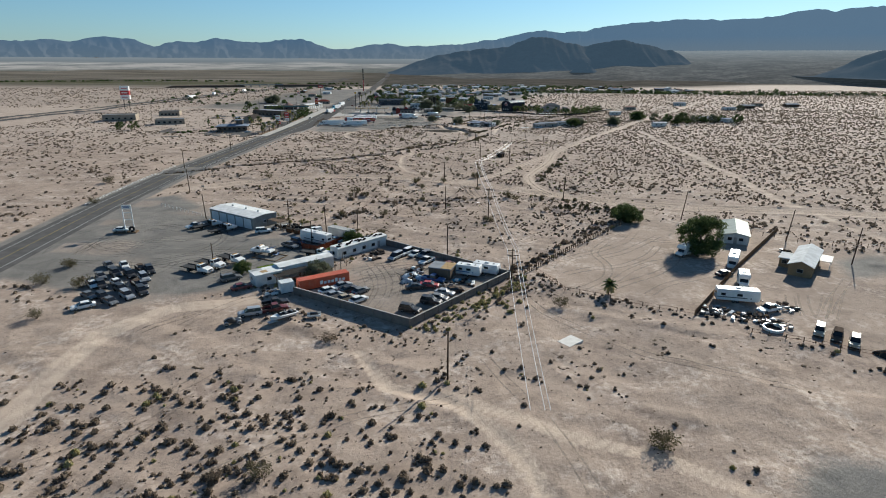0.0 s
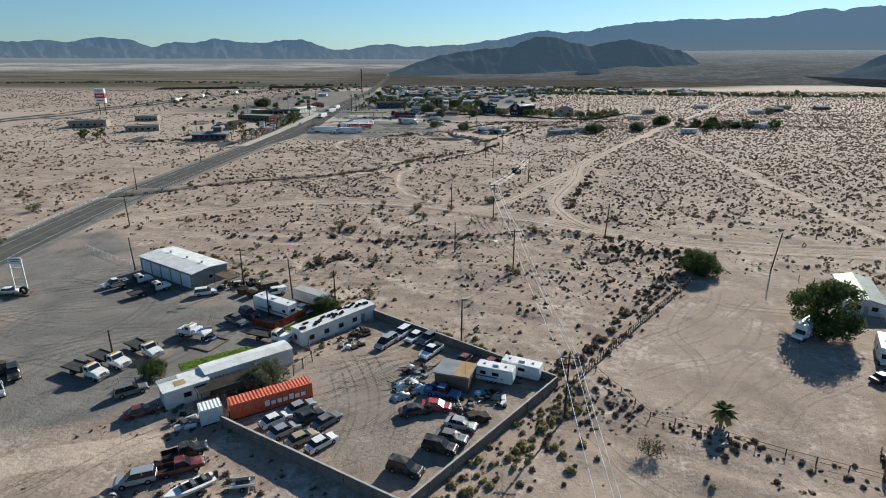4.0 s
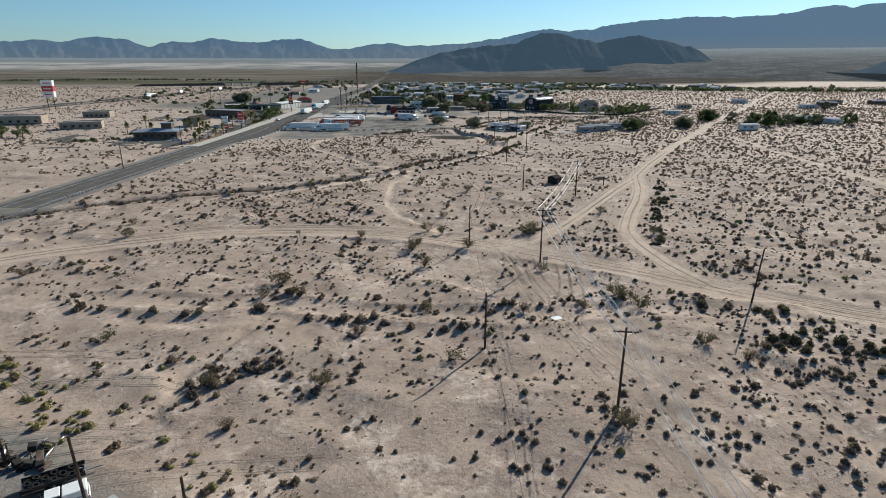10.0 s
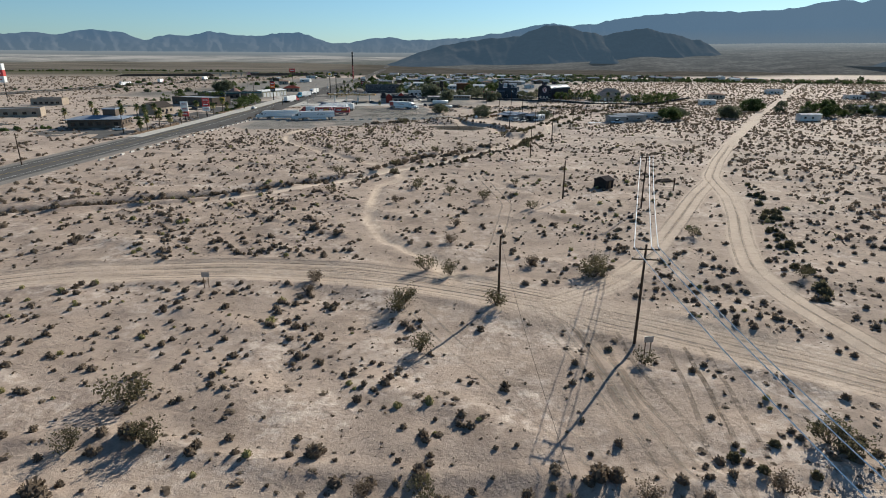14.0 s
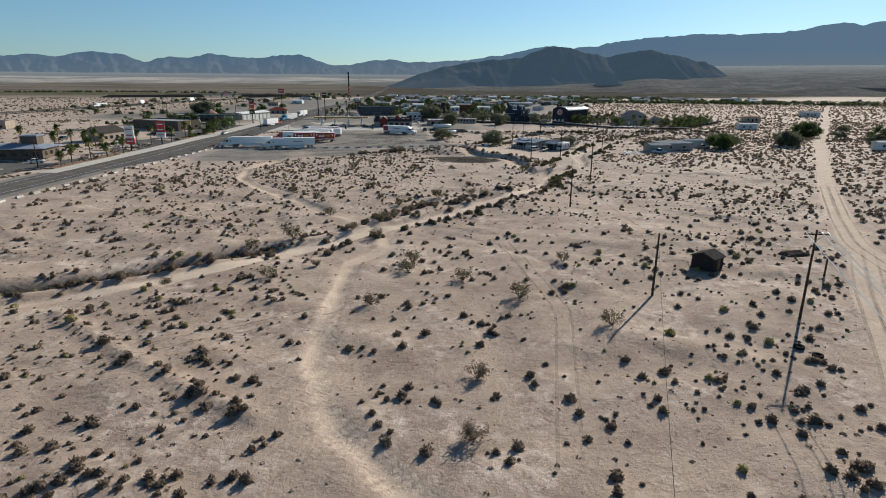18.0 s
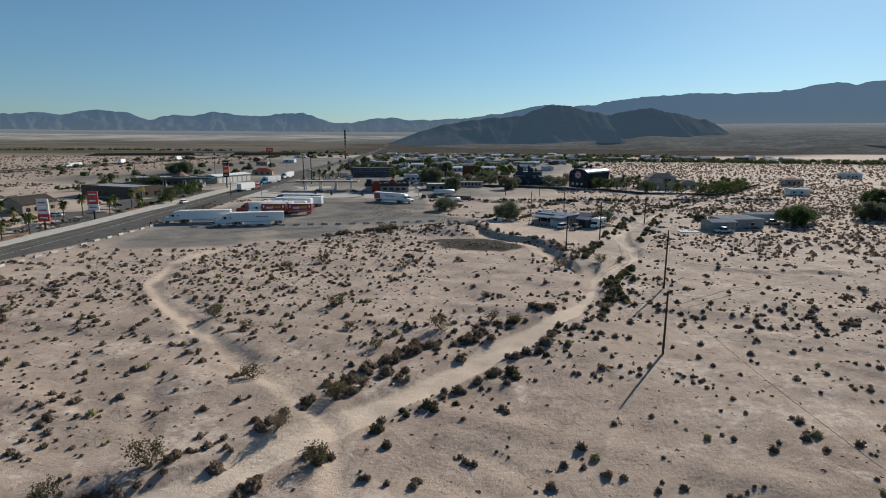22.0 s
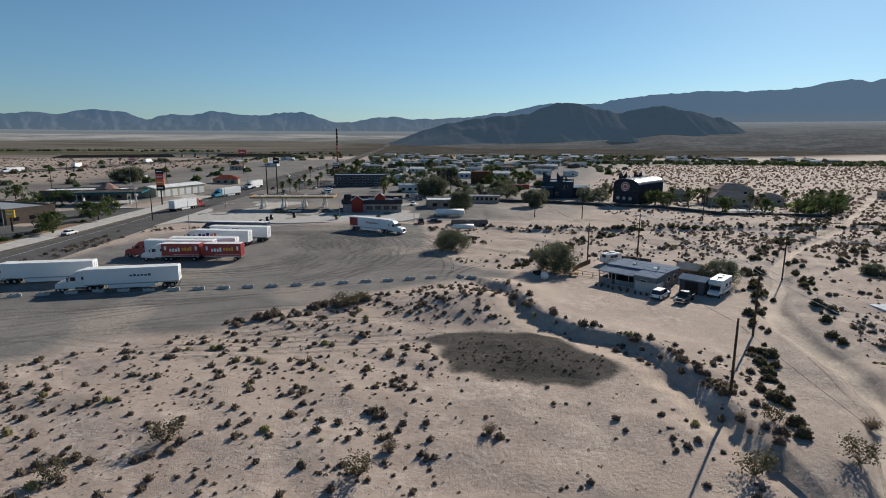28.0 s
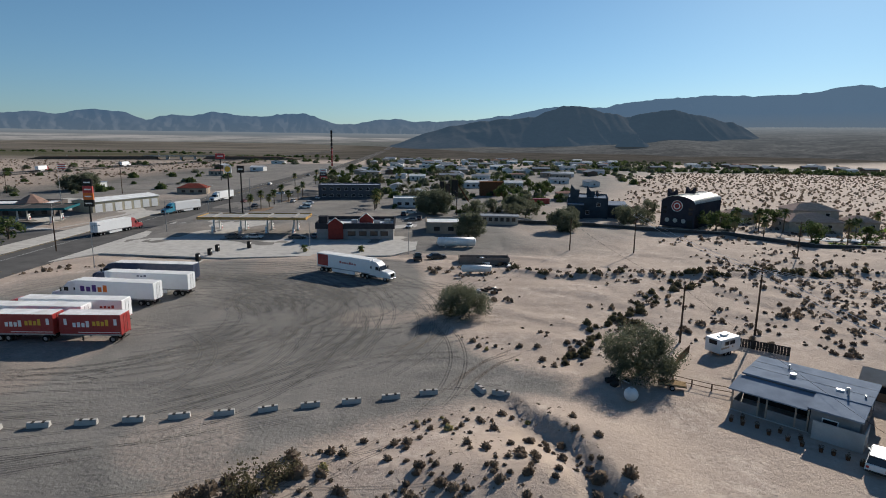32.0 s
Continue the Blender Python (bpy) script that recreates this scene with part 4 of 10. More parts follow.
SHRUBS_NORTH = [(2, 310.6), (-40, 310.7), (-27.2, 333.5), (-33.7, 329.5), (-20, 317.5), (-6, 315), (-12.4, 333.4), (-17.6, 340), (-24, 352.5), (-10, 362), (-10.4, 349.8), (-13.2, 347), (-18.5, 380.7), (-15, 369.7), (-29.8, 369), (-36.8, 374.5), (7, 386.7), (7, 373.3), (10.3, 371.3), (26.2, 377.6), (-1, 368.7), (-8.4, 410), (-6, 414), (-27.6, 415.7), (-34.4, 410), (3.4, 417), (25.6, 410), (31.2, 417), (41.8, 418), (34.7, 410), (-15, 462), (-17.4, 460)]


def plant_shrubs():
    rs = np.random.RandomState(71)
    for k, spots in enumerate((SHRUBS_SOUTH, SHRUBS_MID, SHRUBS_NORTH)):
        for j, (r, h, mat, label) in enumerate(((1.35, 1.6, CREOSOTE, "open olive creosote shrub standing on the sand"), (1.0, 1.1, BRUSH, "dense brown desert shrub on the sand"), (1.4, 1.7, CREOSOTE, "sparse olive shrub with bare stems"))):
            dense = 900 if j == 1 else 620
            place(shrub(80 + 3 * k + j, r, h, mat, label, 16, dense), spots[j::3], rs, "desert shrubs")


plant_shrubs()
place(shrub(97, 2.3, 2.3, CREOSOTE, "large open olive shrub with many bare stems", 26, 560), [(-92.5, 139.8), (-81.4, 125.8), (-91.9, 128), (-138.5, 245.1), (-123.9, 208.6), (32, 65.9), (20.7, 256.5), (-17, 460), (-30, 226.5)], np.random.RandomState(72), "large desert shrubs", 0.8, 1.15)


def thing(name, label, category, m=None, group=""):
    """An empty that carries the parts of a thing."""
    ob = tagged(new(name), label, category, group)
    if m is not None:
        ob.matrix_basis = m
    return ob


def leaf_cloud(rs, centres, radii, per, size):
    """Leaf quads in shells round many centres."""
    c = np.repeat(np.asarray(centres, float), per, 0)
    r = np.repeat(np.asarray(radii, float), per)[:, None]
    n = len(c)
    d = rs.normal(size=(n, 3))
    d /= np.linalg.norm(d, axis=1)[:, None]
    c = c + d * r * (0.45 + 0.6 * rs.rand(n, 1))
    u = np.cross(d, rs.normal(size=(n, 3)))
    u /= np.linalg.norm(u, axis=1)[:, None]
    u += 0.4 * rs.normal(size=(n, 3))
    v = np.cross(u, d + 0.5 * rs.normal(size=(n, 3)))
    v /= np.linalg.norm(v, axis=1)[:, None]
    s = size * (0.6 + 0.8 * rs.rand(n, 1))
    return np.stack([c - u * s, c - v * s * 0.6, c + u * s, c + v * s * 0.6], 1).reshape(-1, 3)


def tree(seed, r, h, mat, label, low=0.35, blobs=26, per=60, leaf=0.16, name="tree"):
    """A tapered trunk with limbs and a broken crown of small leaves."""
    rs = np.random.RandomState(seed)
    root = thing(name, label, "tree")
    bm = bmesh.new()
    fork = h * low
    tube(bm, (0, 0, -0.2), (0.1 * r, 0, fork), 0.055 * h, 0.038 * h, 7)
    centres, radii = [], []
    for k in range(blobs):
        a, q = rs.rand() * 6.283, math.sqrt(rs.rand())
        z = fork * 0.75 + (h - fork * 0.75) * rs.rand() ** 0.95
        reach = r * q * (0.55 + 0.55 * math.sin(math.pi * min(1, max(0.12, (z - fork * 0.5) / (h - fork * 0.5)))))
        centres.append((math.cos(a) * reach, math.sin(a) * reach, z * (1 - 0.12 * q)))
        radii.append(r * (0.2 + 0.16 * rs.rand()))
    for c in centres[:9]:
        e = Vector(c)
        m = Vector((e.x * 0.4, e.y * 0.4, fork + (e.z - fork) * 0.55))
        tube(bm, (0.1 * r, 0, fork * 0.95), m, 0.028 * h, 0.016 * h, 5)
        tube(bm, m, e, 0.016 * h, 0.006 * h, 4)
    part("trunk", bm, TWIG, root)
    v = leaf_cloud(rs, centres, radii, per, leaf * r / 3)
    v[:, 2] = np.maximum(v[:, 2], 0.05)
    part_np("crown", v, np.arange(len(v)).reshape(-1, 4), mat, root)
    return root


PALM_BARK = surf("palm_bark", (0.16, 0.125, 0.09), (0.09, 0.07, 0.05), 3.0, 0.95)


def palm(seed, h, spread_, label):
    """A fan palm: ringed trunk, green fronds and a skirt of dry ones."""
    rs = np.random.RandomState(seed)
    root = thing("palm_tree", label, "palm tree")
    bm = bmesh.new()
    for k in range(6):
        z0, z1 = h * k / 6, h * (k + 1) / 6
        tube(bm, (0.02 * k, 0, z0 - 0.1), (0.02 * (k + 1), 0, z1), 0.2 - 0.01 * k, 0.18 - 0.01 * k, 8)
    part("trunk", bm, PALM_BARK, root)
    for name, mat, n, lo, hi in (("crown", GREEN, 30, -0.25, 1.25), ("dry_skirt", YELLOW_BRUSH, 14, -1.2, -0.5)):
        vs = []
        for k in range(n):
            a, e = rs.rand() * 6.283, lo + (hi - lo) * rs.rand()
            d = Vector((math.cos(a) * math.cos(e), math.sin(a) * math.cos(e), math.sin(e)))
            s = Vector((-math.sin(a), math.cos(a), 0))
            p0 = Vector((0.1, 0, h))
            p1 = p0 + d * spread_ * 0.55
            p2 = p0 + d * spread_ + Vector((0, 0, -0.3 * spread_))
            w = 0.22 * spread_
            for side_ in (-1, 1):
                q = Vector((0, 0, -0.1 * spread_))
                vs += [tuple(p0), tuple(p1), tuple(p1 + s * w * side_ + q), tuple(p0 + s * 0.03 * side_)]
                vs += [tuple(p1), tuple(p2), tuple(p2 + s * 0.3 * w * side_), tuple(p1 + s * w * side_ + q)]
        part_np(name, np.array(vs), np.arange(len(vs)).reshape(-1, 4), mat, root)
    return root

# ---- shapes ----
def box(bm, lo, hi, bevel=0.0, turn=0.0, mid=None):
    """A box between two corners, with softened edges; turned in degrees about its own middle."""
    x0, y0, z0 = lo
    x1, y1, z1 = hi
    vs = [bm.verts.new(p) for p in ((x0, y0, z0), (x1, y0, z0), (x1, y1, z0), (x0, y1, z0), (x0, y0, z1), (x1, y0, z1), (x1, y1, z1), (x0, y1, z1))]
    fs = [bm.faces.new([vs[i] for i in f]) for f in ((3, 2, 1, 0), (4, 5, 6, 7), (0, 1, 5, 4), (1, 2, 6, 5), (2, 3, 7, 6), (3, 0, 4, 7))]
    if turn:
        c = Vector(mid or ((x0 + x1) / 2, (y0 + y1) / 2, 0))
        bmesh.ops.rotate(bm, verts=vs, cent=c, matrix=Matrix.Rotation(radians(turn), 3, "Z"))
    if bevel:
        edges = {e for f in fs for e in f.edges}
        bmesh.ops.bevel(bm, geom=list(edges), offset=bevel, segments=1, affect="EDGES")


def prism(bm, outline, y0, y1, bevel=0.0, tuck=0.0, base=0.0):
    """A side outline of (x, z) drawn out from y0 to y1; tuck narrows it towards the top."""
    top = max(z for _, z in outline)
    rows = []
    for y in (y0, y1):
        mid = (y0 + y1) / 2
        rows.append([bm.verts.new((x, mid + (y - mid) * (1 - tuck * max(0.0, (z - base) / max(top - base, 1e-6))), z)) for x, z in outline])
    n = len(outline)
    fs = [bm.faces.new(rows[0]), bm.faces.new(rows[1][::-1])]
    for k in range(n):
        fs.append(bm.faces.new((rows[0][(k + 1) % n], rows[0][k], rows[1][k], rows[1][(k + 1) % n])))
    bmesh.ops.recalc_face_normals(bm, faces=fs)
    if bevel:
        edges = {e for f in fs for e in f.edges}
        bmesh.ops.bevel(bm, geom=list(edges), offset=bevel, segments=1, affect="EDGES")


def disc(bm, c, r, depth, axis="Y", n=14, hole=0.0):
    """A wheel-like cylinder about an axis through c, with an optional hole."""
    c = Vector(c)
    a = {"X": Vector((1, 0, 0)), "Y": Vector((0, 1, 0)), "Z": Vector((0, 0, 1))}[axis]
    u = a.orthogonal().normalized()
    v = a.cross(u)

    def ring(rad, off):
        return [bm.verts.new(c + a * off + (u * math.cos(6.2832 * k / n) + v * math.sin(6.2832 * k / n)) * rad) for k in range(n)]
    p, q = ring(r, -depth / 2), ring(r, depth / 2)
    for k in range(n):
        bm.faces.new((p[k], p[(k + 1) % n], q[(k + 1) % n], q[k]))
    if hole:
        s, t = ring(hole, -depth / 2), ring(hole, depth / 2)
        for k in range(n):
            j = (k + 1) % n
            bm.faces.new((s[j], s[k], t[k], t[j]))
            bm.faces.new((p[j], p[k], s[k], s[j]))
            bm.faces.new((q[k], q[j], t[j], t[k]))
    else:
        bm.faces.new(p[::-1])
        bm.faces.new(q)


def slab(name, lo, hi, mat, parent, bevel=0.0, label="", turn=0.0, mid=None):
    bm = bmesh.new()
    box(bm, lo, hi, bevel, turn, mid)
    return part(name, bm, mat, parent, label)


GLASS = surf("dark_glass", (0.012, 0.014, 0.017), (0.02, 0.022, 0.025), 1.0, 0.12, 0.0, 0.0)
RUBBER = surf("tyre_rubber", (0.02, 0.02, 0.02), (0.035, 0.033, 0.03), 4.0, 0.85)
STEEL = surf("grey_steel", (0.42, 0.42, 0.42), (0.28, 0.28, 0.28), 2.0, 0.45, 0.6, 0.05)
CHASSIS = surf("black_chassis", (0.03, 0.03, 0.03), (0.05, 0.045, 0.04), 2.0, 0.7)
RUST = surf("rusty_metal", (0.16, 0.075, 0.04), (0.09, 0.05, 0.03), 2.0, 0.85)
CHROME = surf("chrome", (0.6, 0.6, 0.6), (0.5, 0.5, 0.5), 2.0, 0.2, 1.0, 0.0)
LAMP = surf("clear_lamp", (0.7, 0.7, 0.68), (0.6, 0.6, 0.58), 3.0, 0.15, 0.0, 0.0)
TAIL = surf("red_lamp", (0.35, 0.02, 0.02), (0.25, 0.02, 0.02), 3.0, 0.2, 0.0, 0.0)
WHITE = paint("white_paint", (0.72, 0.72, 0.70))
SILVER = paint("silver_paint", (0.42, 0.43, 0.44), 0.3, 0.4)
GREY = paint("grey_paint", (0.15, 0.155, 0.16), 0.35, 0.2)
BLACK = paint("black_paint", (0.018, 0.018, 0.02), 0.3)
BLUE = paint("blue_paint", (0.05, 0.13, 0.30))
NAVY = paint("navy_paint", (0.012, 0.03, 0.075), 0.35, 0.0, 0.1)
RED = paint("red_paint", (0.34, 0.025, 0.03))
MAROON = paint("maroon_paint", (0.13, 0.02, 0.022))
TAN = paint("tan_paint", (0.36, 0.29, 0.2))
PALE_BLUE = paint("pale_blue_paint", (0.30, 0.42, 0.52))
TEAL = paint("teal_paint", (0.03, 0.30, 0.42))
ORANGE = paint("orange_paint", (0.52, 0.085, 0.03), 0.5)
BROWN_WRECK = surf("wreck_paint", (0.13, 0.10, 0.08), (0.06, 0.045, 0.038), 1.5, 0.8)
FREIGHT = paint("trailer_white", (0.78, 0.78, 0.77), 0.4, 0.0, 0.12)
FREIGHT_RED = paint("trailer_red", (0.30, 0.022, 0.02), 0.4, 0.0, 0.1)


# ---- vehicles ----
def wheels(root, spots, r, wide, rim=STEEL):
    for x, y in spots:
        bm = bmesh.new()
        disc(bm, (x, y, r), r, wide, "Y", 14, r * 0.55)
        w = part("wheel", bm, RUBBER, root)
        bm = bmesh.new()
        disc(bm, (x, y, r), r * 0.56, wide * 0.8, "Y", 10)
        part("rim", bm, rim, w)


CARS = {
    "sedan": (4.7, 1.8, [(-2.35, 0.3), (-2.38, 0.6), (-2.32, 0.9), (-1.6, 0.97), (0.95, 0.96), (2.1, 0.84), (2.34, 0.62), (2.34, 0.3)], [(-1.75, 0.95), (-1.15, 1.38), (-0.2, 1.44), (0.35, 1.39), (1.2, 0.95)], 0.33),
    "suv": (4.85, 1.9, [(-2.42, 0.38), (-2.45, 0.7), (-2.4, 1.08), (0.9, 1.08), (2.15, 1.0), (2.4, 0.75), (2.42, 0.38)], [(-2.36, 1.06), (-2.12, 1.68), (-0.8, 1.78), (0.35, 1.7), (1.1, 1.06)], 0.38),
    "van": (5.1, 1.95, [(-2.55, 0.35), (-2.55, 1.05), (1.4, 1.05), (2.35, 0.92), (2.55, 0.65), (2.55, 0.35)], [(-2.5, 1.03), (-2.3, 1.78), (0.5, 1.84), (0.95, 1.7), (1.75, 1.03)], 0.36),
}
BUILT = {}


def car(kind, mat, label, category="car", wreck=False):
    length, wide, low, cab, r = CARS[kind]
    root = thing(kind if kind != "suv" else "sport_utility_car", label, category)
    h = wide / 2
    lift = -0.12 if wreck else 0.0
    bm = bmesh.new()
    prism(bm, low, -h, h, 0.07, 0.08, 0.3)
    body = part("body", bm, mat, root)
    bm = bmesh.new()
    prism(bm, cab, -h * 0.9, h * 0.9, 0.03, 0.2, 1.0)
    part("cabin", bm, GLASS, root, "dark glass cabin")
    top = max(z for _, z in cab)
    xs = [x for x, z in cab if z > top - 0.12]
    slab("roof", (min(xs) - 0.05, -h * 0.73, top - 0.03), (max(xs) + 0.02, h * 0.73, top + 0.04), mat, root, 0.02)
    for s in (-1, 1):
        bm = bmesh.new()
        x = (min(xs) + max(xs)) / 2
        box(bm, (x - 0.06, s * h * 0.78 - 0.02, 0.97), (x + 0.06, s * h * 0.78 + 0.02, top))
        part("pillar", bm, mat, root)
        slab("headlight", (length / 2 - 0.1, s * h * 0.7 - 0.17, 0.6), (length / 2 + 0.02, s * h * 0.7 + 0.17, 0.76), LAMP, root)
        slab("tail_light", (-length / 2 - 0.02, s * h * 0.75 - 0.12, 0.66), (-length / 2 + 0.1, s * h * 0.75 + 0.12, 0.9), TAIL, root)
        slab("mirror", (max(xs) + 0.45, s * (h + 0.02) - 0.06, 0.98), (max(xs) + 0.6, s * (h + 0.02) + 0.06, 1.1), mat, root)
    slab("bumper", (length / 2 - 0.1, -h * 0.9, 0.32), (length / 2 + 0.06, h * 0.9, 0.5), CHASSIS, root, 0.02)
    slab("bumper", (-length / 2 - 0.06, -h * 0.9, 0.34), (-length / 2 + 0.1, h * 0.9, 0.52), CHASSIS, root, 0.02)
    wheels(root, [(s * length * 0.295, t * (h - 0.1)) for s in (-1, 1) for t in (-1, 1)], r, 0.22, RUST if wreck else STEEL)
    return root


def pickup(mat, label, load=False):
    root = thing("pickup_truck", label, "pickup")
    bm = bmesh.new()
    prism(bm, [(-0.75, 0.45), (-0.75, 1.12), (1.15, 1.1), (2.5, 1.0), (2.8, 0.8), (2.8, 0.45)], -0.98, 0.98, 0.07, 0.06, 0.4)
    part("body", bm, mat, root)
    bm = bmesh.new()
    prism(bm, [(-0.7, 1.1), (-0.6, 1.74), (0.5, 1.82), (1.25, 1.1)], -0.88, 0.88, 0.03, 0.2, 1.1)
    part("cabin", bm, GLASS, root, "dark glass cabin")
    slab("roof", (-0.66, -0.72, 1.76), (0.55, 0.72, 1.86), mat, root, 0.03)
    slab("bed_floor", (-2.8, -0.9, 0.5), (-0.76, 0.9, 0.62), CHASSIS, root)
    for s in (-1, 1):
        slab("bed_side", (-2.8, s * 0.93 - 0.06, 0.45), (-0.76, s * 0.93 + 0.06, 1.1), mat, root, 0.02)
        slab("headlight", (2.7, s * 0.72 - 0.18, 0.74), (2.83, s * 0.72 + 0.18, 0.94), LAMP, root)
        slab("tail_light", (-2.86, s * 0.93 - 0.08, 0.75), (-2.8, s * 0.93 + 0.08, 1.0), TAIL, root)
        slab("mirror", (0.95, s * 1.05 - 0.09, 1.1), (1.08, s * 1.05 + 0.09, 1.32), CHASSIS, root)
    slab("tailgate", (-2.86, -0.87, 0.5), (-2.78, 0.87, 1.08), mat, root, 0.02)
    slab("bumper", (2.72, -0.95, 0.45), (2.92, 0.95, 0.66), CHROME, root, 0.03)
    if load:
        slab("canopy", (-2.75, -0.9, 1.1), (-0.75, 0.9, 1.75), mat, root, 0.08)
    wheels(root, [(x, t * 0.87) for x in (-1.75, 1.75) for t in (-1, 1)], 0.4, 0.26)
    return root


def work_truck(mat, label, tow=False):
    """A medium truck with a tilting flatbed, or a recovery boom."""
    root = thing("tow_truck" if tow else "flatbed_truck", label, "truck")
    slab("frame", (-4.6, -0.42, 0.7), (3.2, 0.42, 0.95), CHASSIS, root)
    bm = bmesh.new()
    prism(bm, [(-0.2, 0.75), (-0.2, 2.35), (1.0, 2.42), (1.5, 1.75), (2.9, 1.55), (3.2, 1.3), (3.25, 0.75)], -1.1, 1.1, 0.08, 0.1, 1.2)
    part("cab", bm, mat, root)
    bm = bmesh.new()
    prism(bm, [(1.02, 2.36), (1.5, 1.77), (1.56, 1.78), (1.1, 2.38)], -0.92, 0.92)
    part("windscreen", bm, GLASS, root)
    for s in (-1, 1):
        slab("side_window", (0.15, s * 1.035 - 0.03, 1.7), (1.05, s * 1.035 + 0.03, 2.2), GLASS, root)
        slab("headlight", (3.18, s * 0.85 - 0.16, 1.0), (3.3, s * 0.85 + 0.16, 1.25), LAMP, root)
        slab("mirror", (1.25, s * 1.28 - 0.08, 1.7), (1.36, s * 1.28 + 0.08, 2.15), CHASSIS, root)
        slab("fuel_tank", (-0.1, s * 0.85 - 0.25, 0.5), (1.0, s * 0.85 + 0.25, 0.95), STEEL, root, 0.08)
    slab("grille", (3.2, -0.5, 0.95), (3.29, 0.5, 1.4), CHROME, root)
    slab("bumper", (3.15, -1.1, 0.5), (3.38, 1.1, 0.8), CHROME, root, 0.03)
    slab("beacon_bar", (0.2, -0.75, 2.4), (0.5, 0.75, 2.56), surf("amber_lens", (0.55, 0.3, 0.05), (0.45, 0.22, 0.04), 2, 0.25, 0, 0), root, 0.04)
    if tow:
        slab("deck", (-3.4, -1.15, 0.95), (-0.4, 1.15, 1.45), mat, root, 0.06)
        bm = bmesh.new()
        tube(bm, (-0.9, 0.35, 1.4), (-4.3, 0.2, 2.5), 0.11, 0.08, 6)
        tube(bm, (-0.9, -0.35, 1.4), (-4.3, -0.2, 2.5), 0.11, 0.08, 6)
        part("boom", bm, BLUE, root, "blue recovery boom")
        slab("wheel_lift", (-4.9, -0.9, 0.35), (-4.0, 0.9, 0.6), BLUE, root, 0.04)
        slab("toolbox", (-1.4, -1.1, 1.45), (-0.5, 1.1, 1.9), mat, root, 0.04)
    else:
        slab("deck", (-5.6, -1.22, 1.02), (-0.5, 1.22, 1.14), surf("steel_deck", (0.10, 0.098, 0.095), (0.06, 0.058, 0.055), 1.5, 0.55, 0.3), root, 0.02)
        for s in (-1, 1):
            slab("deck_rail", (-5.6, s * 1.24 - 0.05, 1.06), (-0.5, s * 1.24 + 0.05, 1.28), CHASSIS, root)
        slab("headboard", (-0.55, -1.2, 1.1), (-0.42, 1.2, 2.2), CHASSIS, root)
    wheels(root, [(2.1, -0.95), (2.1, 0.95)], 0.48, 0.28)
    wheels(root, [(-3.1, -0.9), (-3.1, 0.9)], 0.48, 0.5)
    return root


def tractor(mat, label):
    """A long-nosed road tractor with a sleeper."""
    root = thing("road_tractor", label, "truck")
    slab("frame", (-3.7, -0.45, 0.75), (3.3, 0.45, 1.05), CHASSIS, root)
    bm = bmesh.new()
    prism(bm, [(-1.9, 0.85), (-1.9, 3.75), (-0.9, 3.95), (0.1, 3.75), (0.95, 2.95), (1.4, 2.15), (3.0, 1.9), (3.45, 1.55), (3.5, 0.75), (-0.5, 0.6)], -1.22, 1.22, 0.12, 0.07, 1.5)
    part("cab", bm, mat, root)
    bm = bmesh.new()
    prism(bm, [(0.9, 2.98), (1.4, 2.18), (1.47, 2.2), (0.99, 3.02)], -1.0, 1.0)
    part("windscreen", bm, GLASS, root)
    for s in (-1, 1):
        slab("side_window", (0.0, s * 1.17 - 0.03, 2.15), (0.85, s * 1.17 + 0.03, 2.85), GLASS, root)
        slab("sleeper_window", (-1.5, s * 1.16 - 0.03, 2.3), (-1.0, s * 1.16 + 0.03, 2.8), GLASS, root)
        slab("fuel_tank", (-1.7, s * 0.98 - 0.28, 0.45), (0.3, s * 0.98 + 0.28, 1.0), CHROME, root, 0.1)
        slab("headlight", (3.2, s * 0.98 - 0.17, 1.05), (3.47, s * 0.98 + 0.17, 1.35), LAMP, root)
        slab("mirror", (1.2, s * 1.42 - 0.1, 2.1), (1.35, s * 1.42 + 0.1, 2.8), CHASSIS, root)
    slab("grille", (3.42, -0.55, 0.95), (3.54, 0.55, 1.65), CHASSIS, root)
    slab("bumper", (3.3, -1.2, 0.35), (3.62, 1.2, 0.72), CHROME, root, 0.05)
    wheels(root, [(2.35, -1.05), (2.35, 1.05)], 0.52, 0.3)
    wheels(root, [(x, t * 0.9) for x in (-2.2, -3.4) for t in (-1, 1)], 0.52, 0.6)
    return root


def bars(root, name, mat, x0, x1, z0, z1, count, y, gap=0.3):
    """Plain bars that stand for lettering on a side."""
    w = (x1 - x0) / count
    for k in range(count):
        slab(name, (x0 + k * w, y - 0.012, z0), (x0 + (k + 1 - gap) * w, y + 0.012, z0 + (z1 - z0) * (1.0, 0.7, 0.78, 0.7, 1.0, 0.74, 0.7)[k % 7]), mat, root)


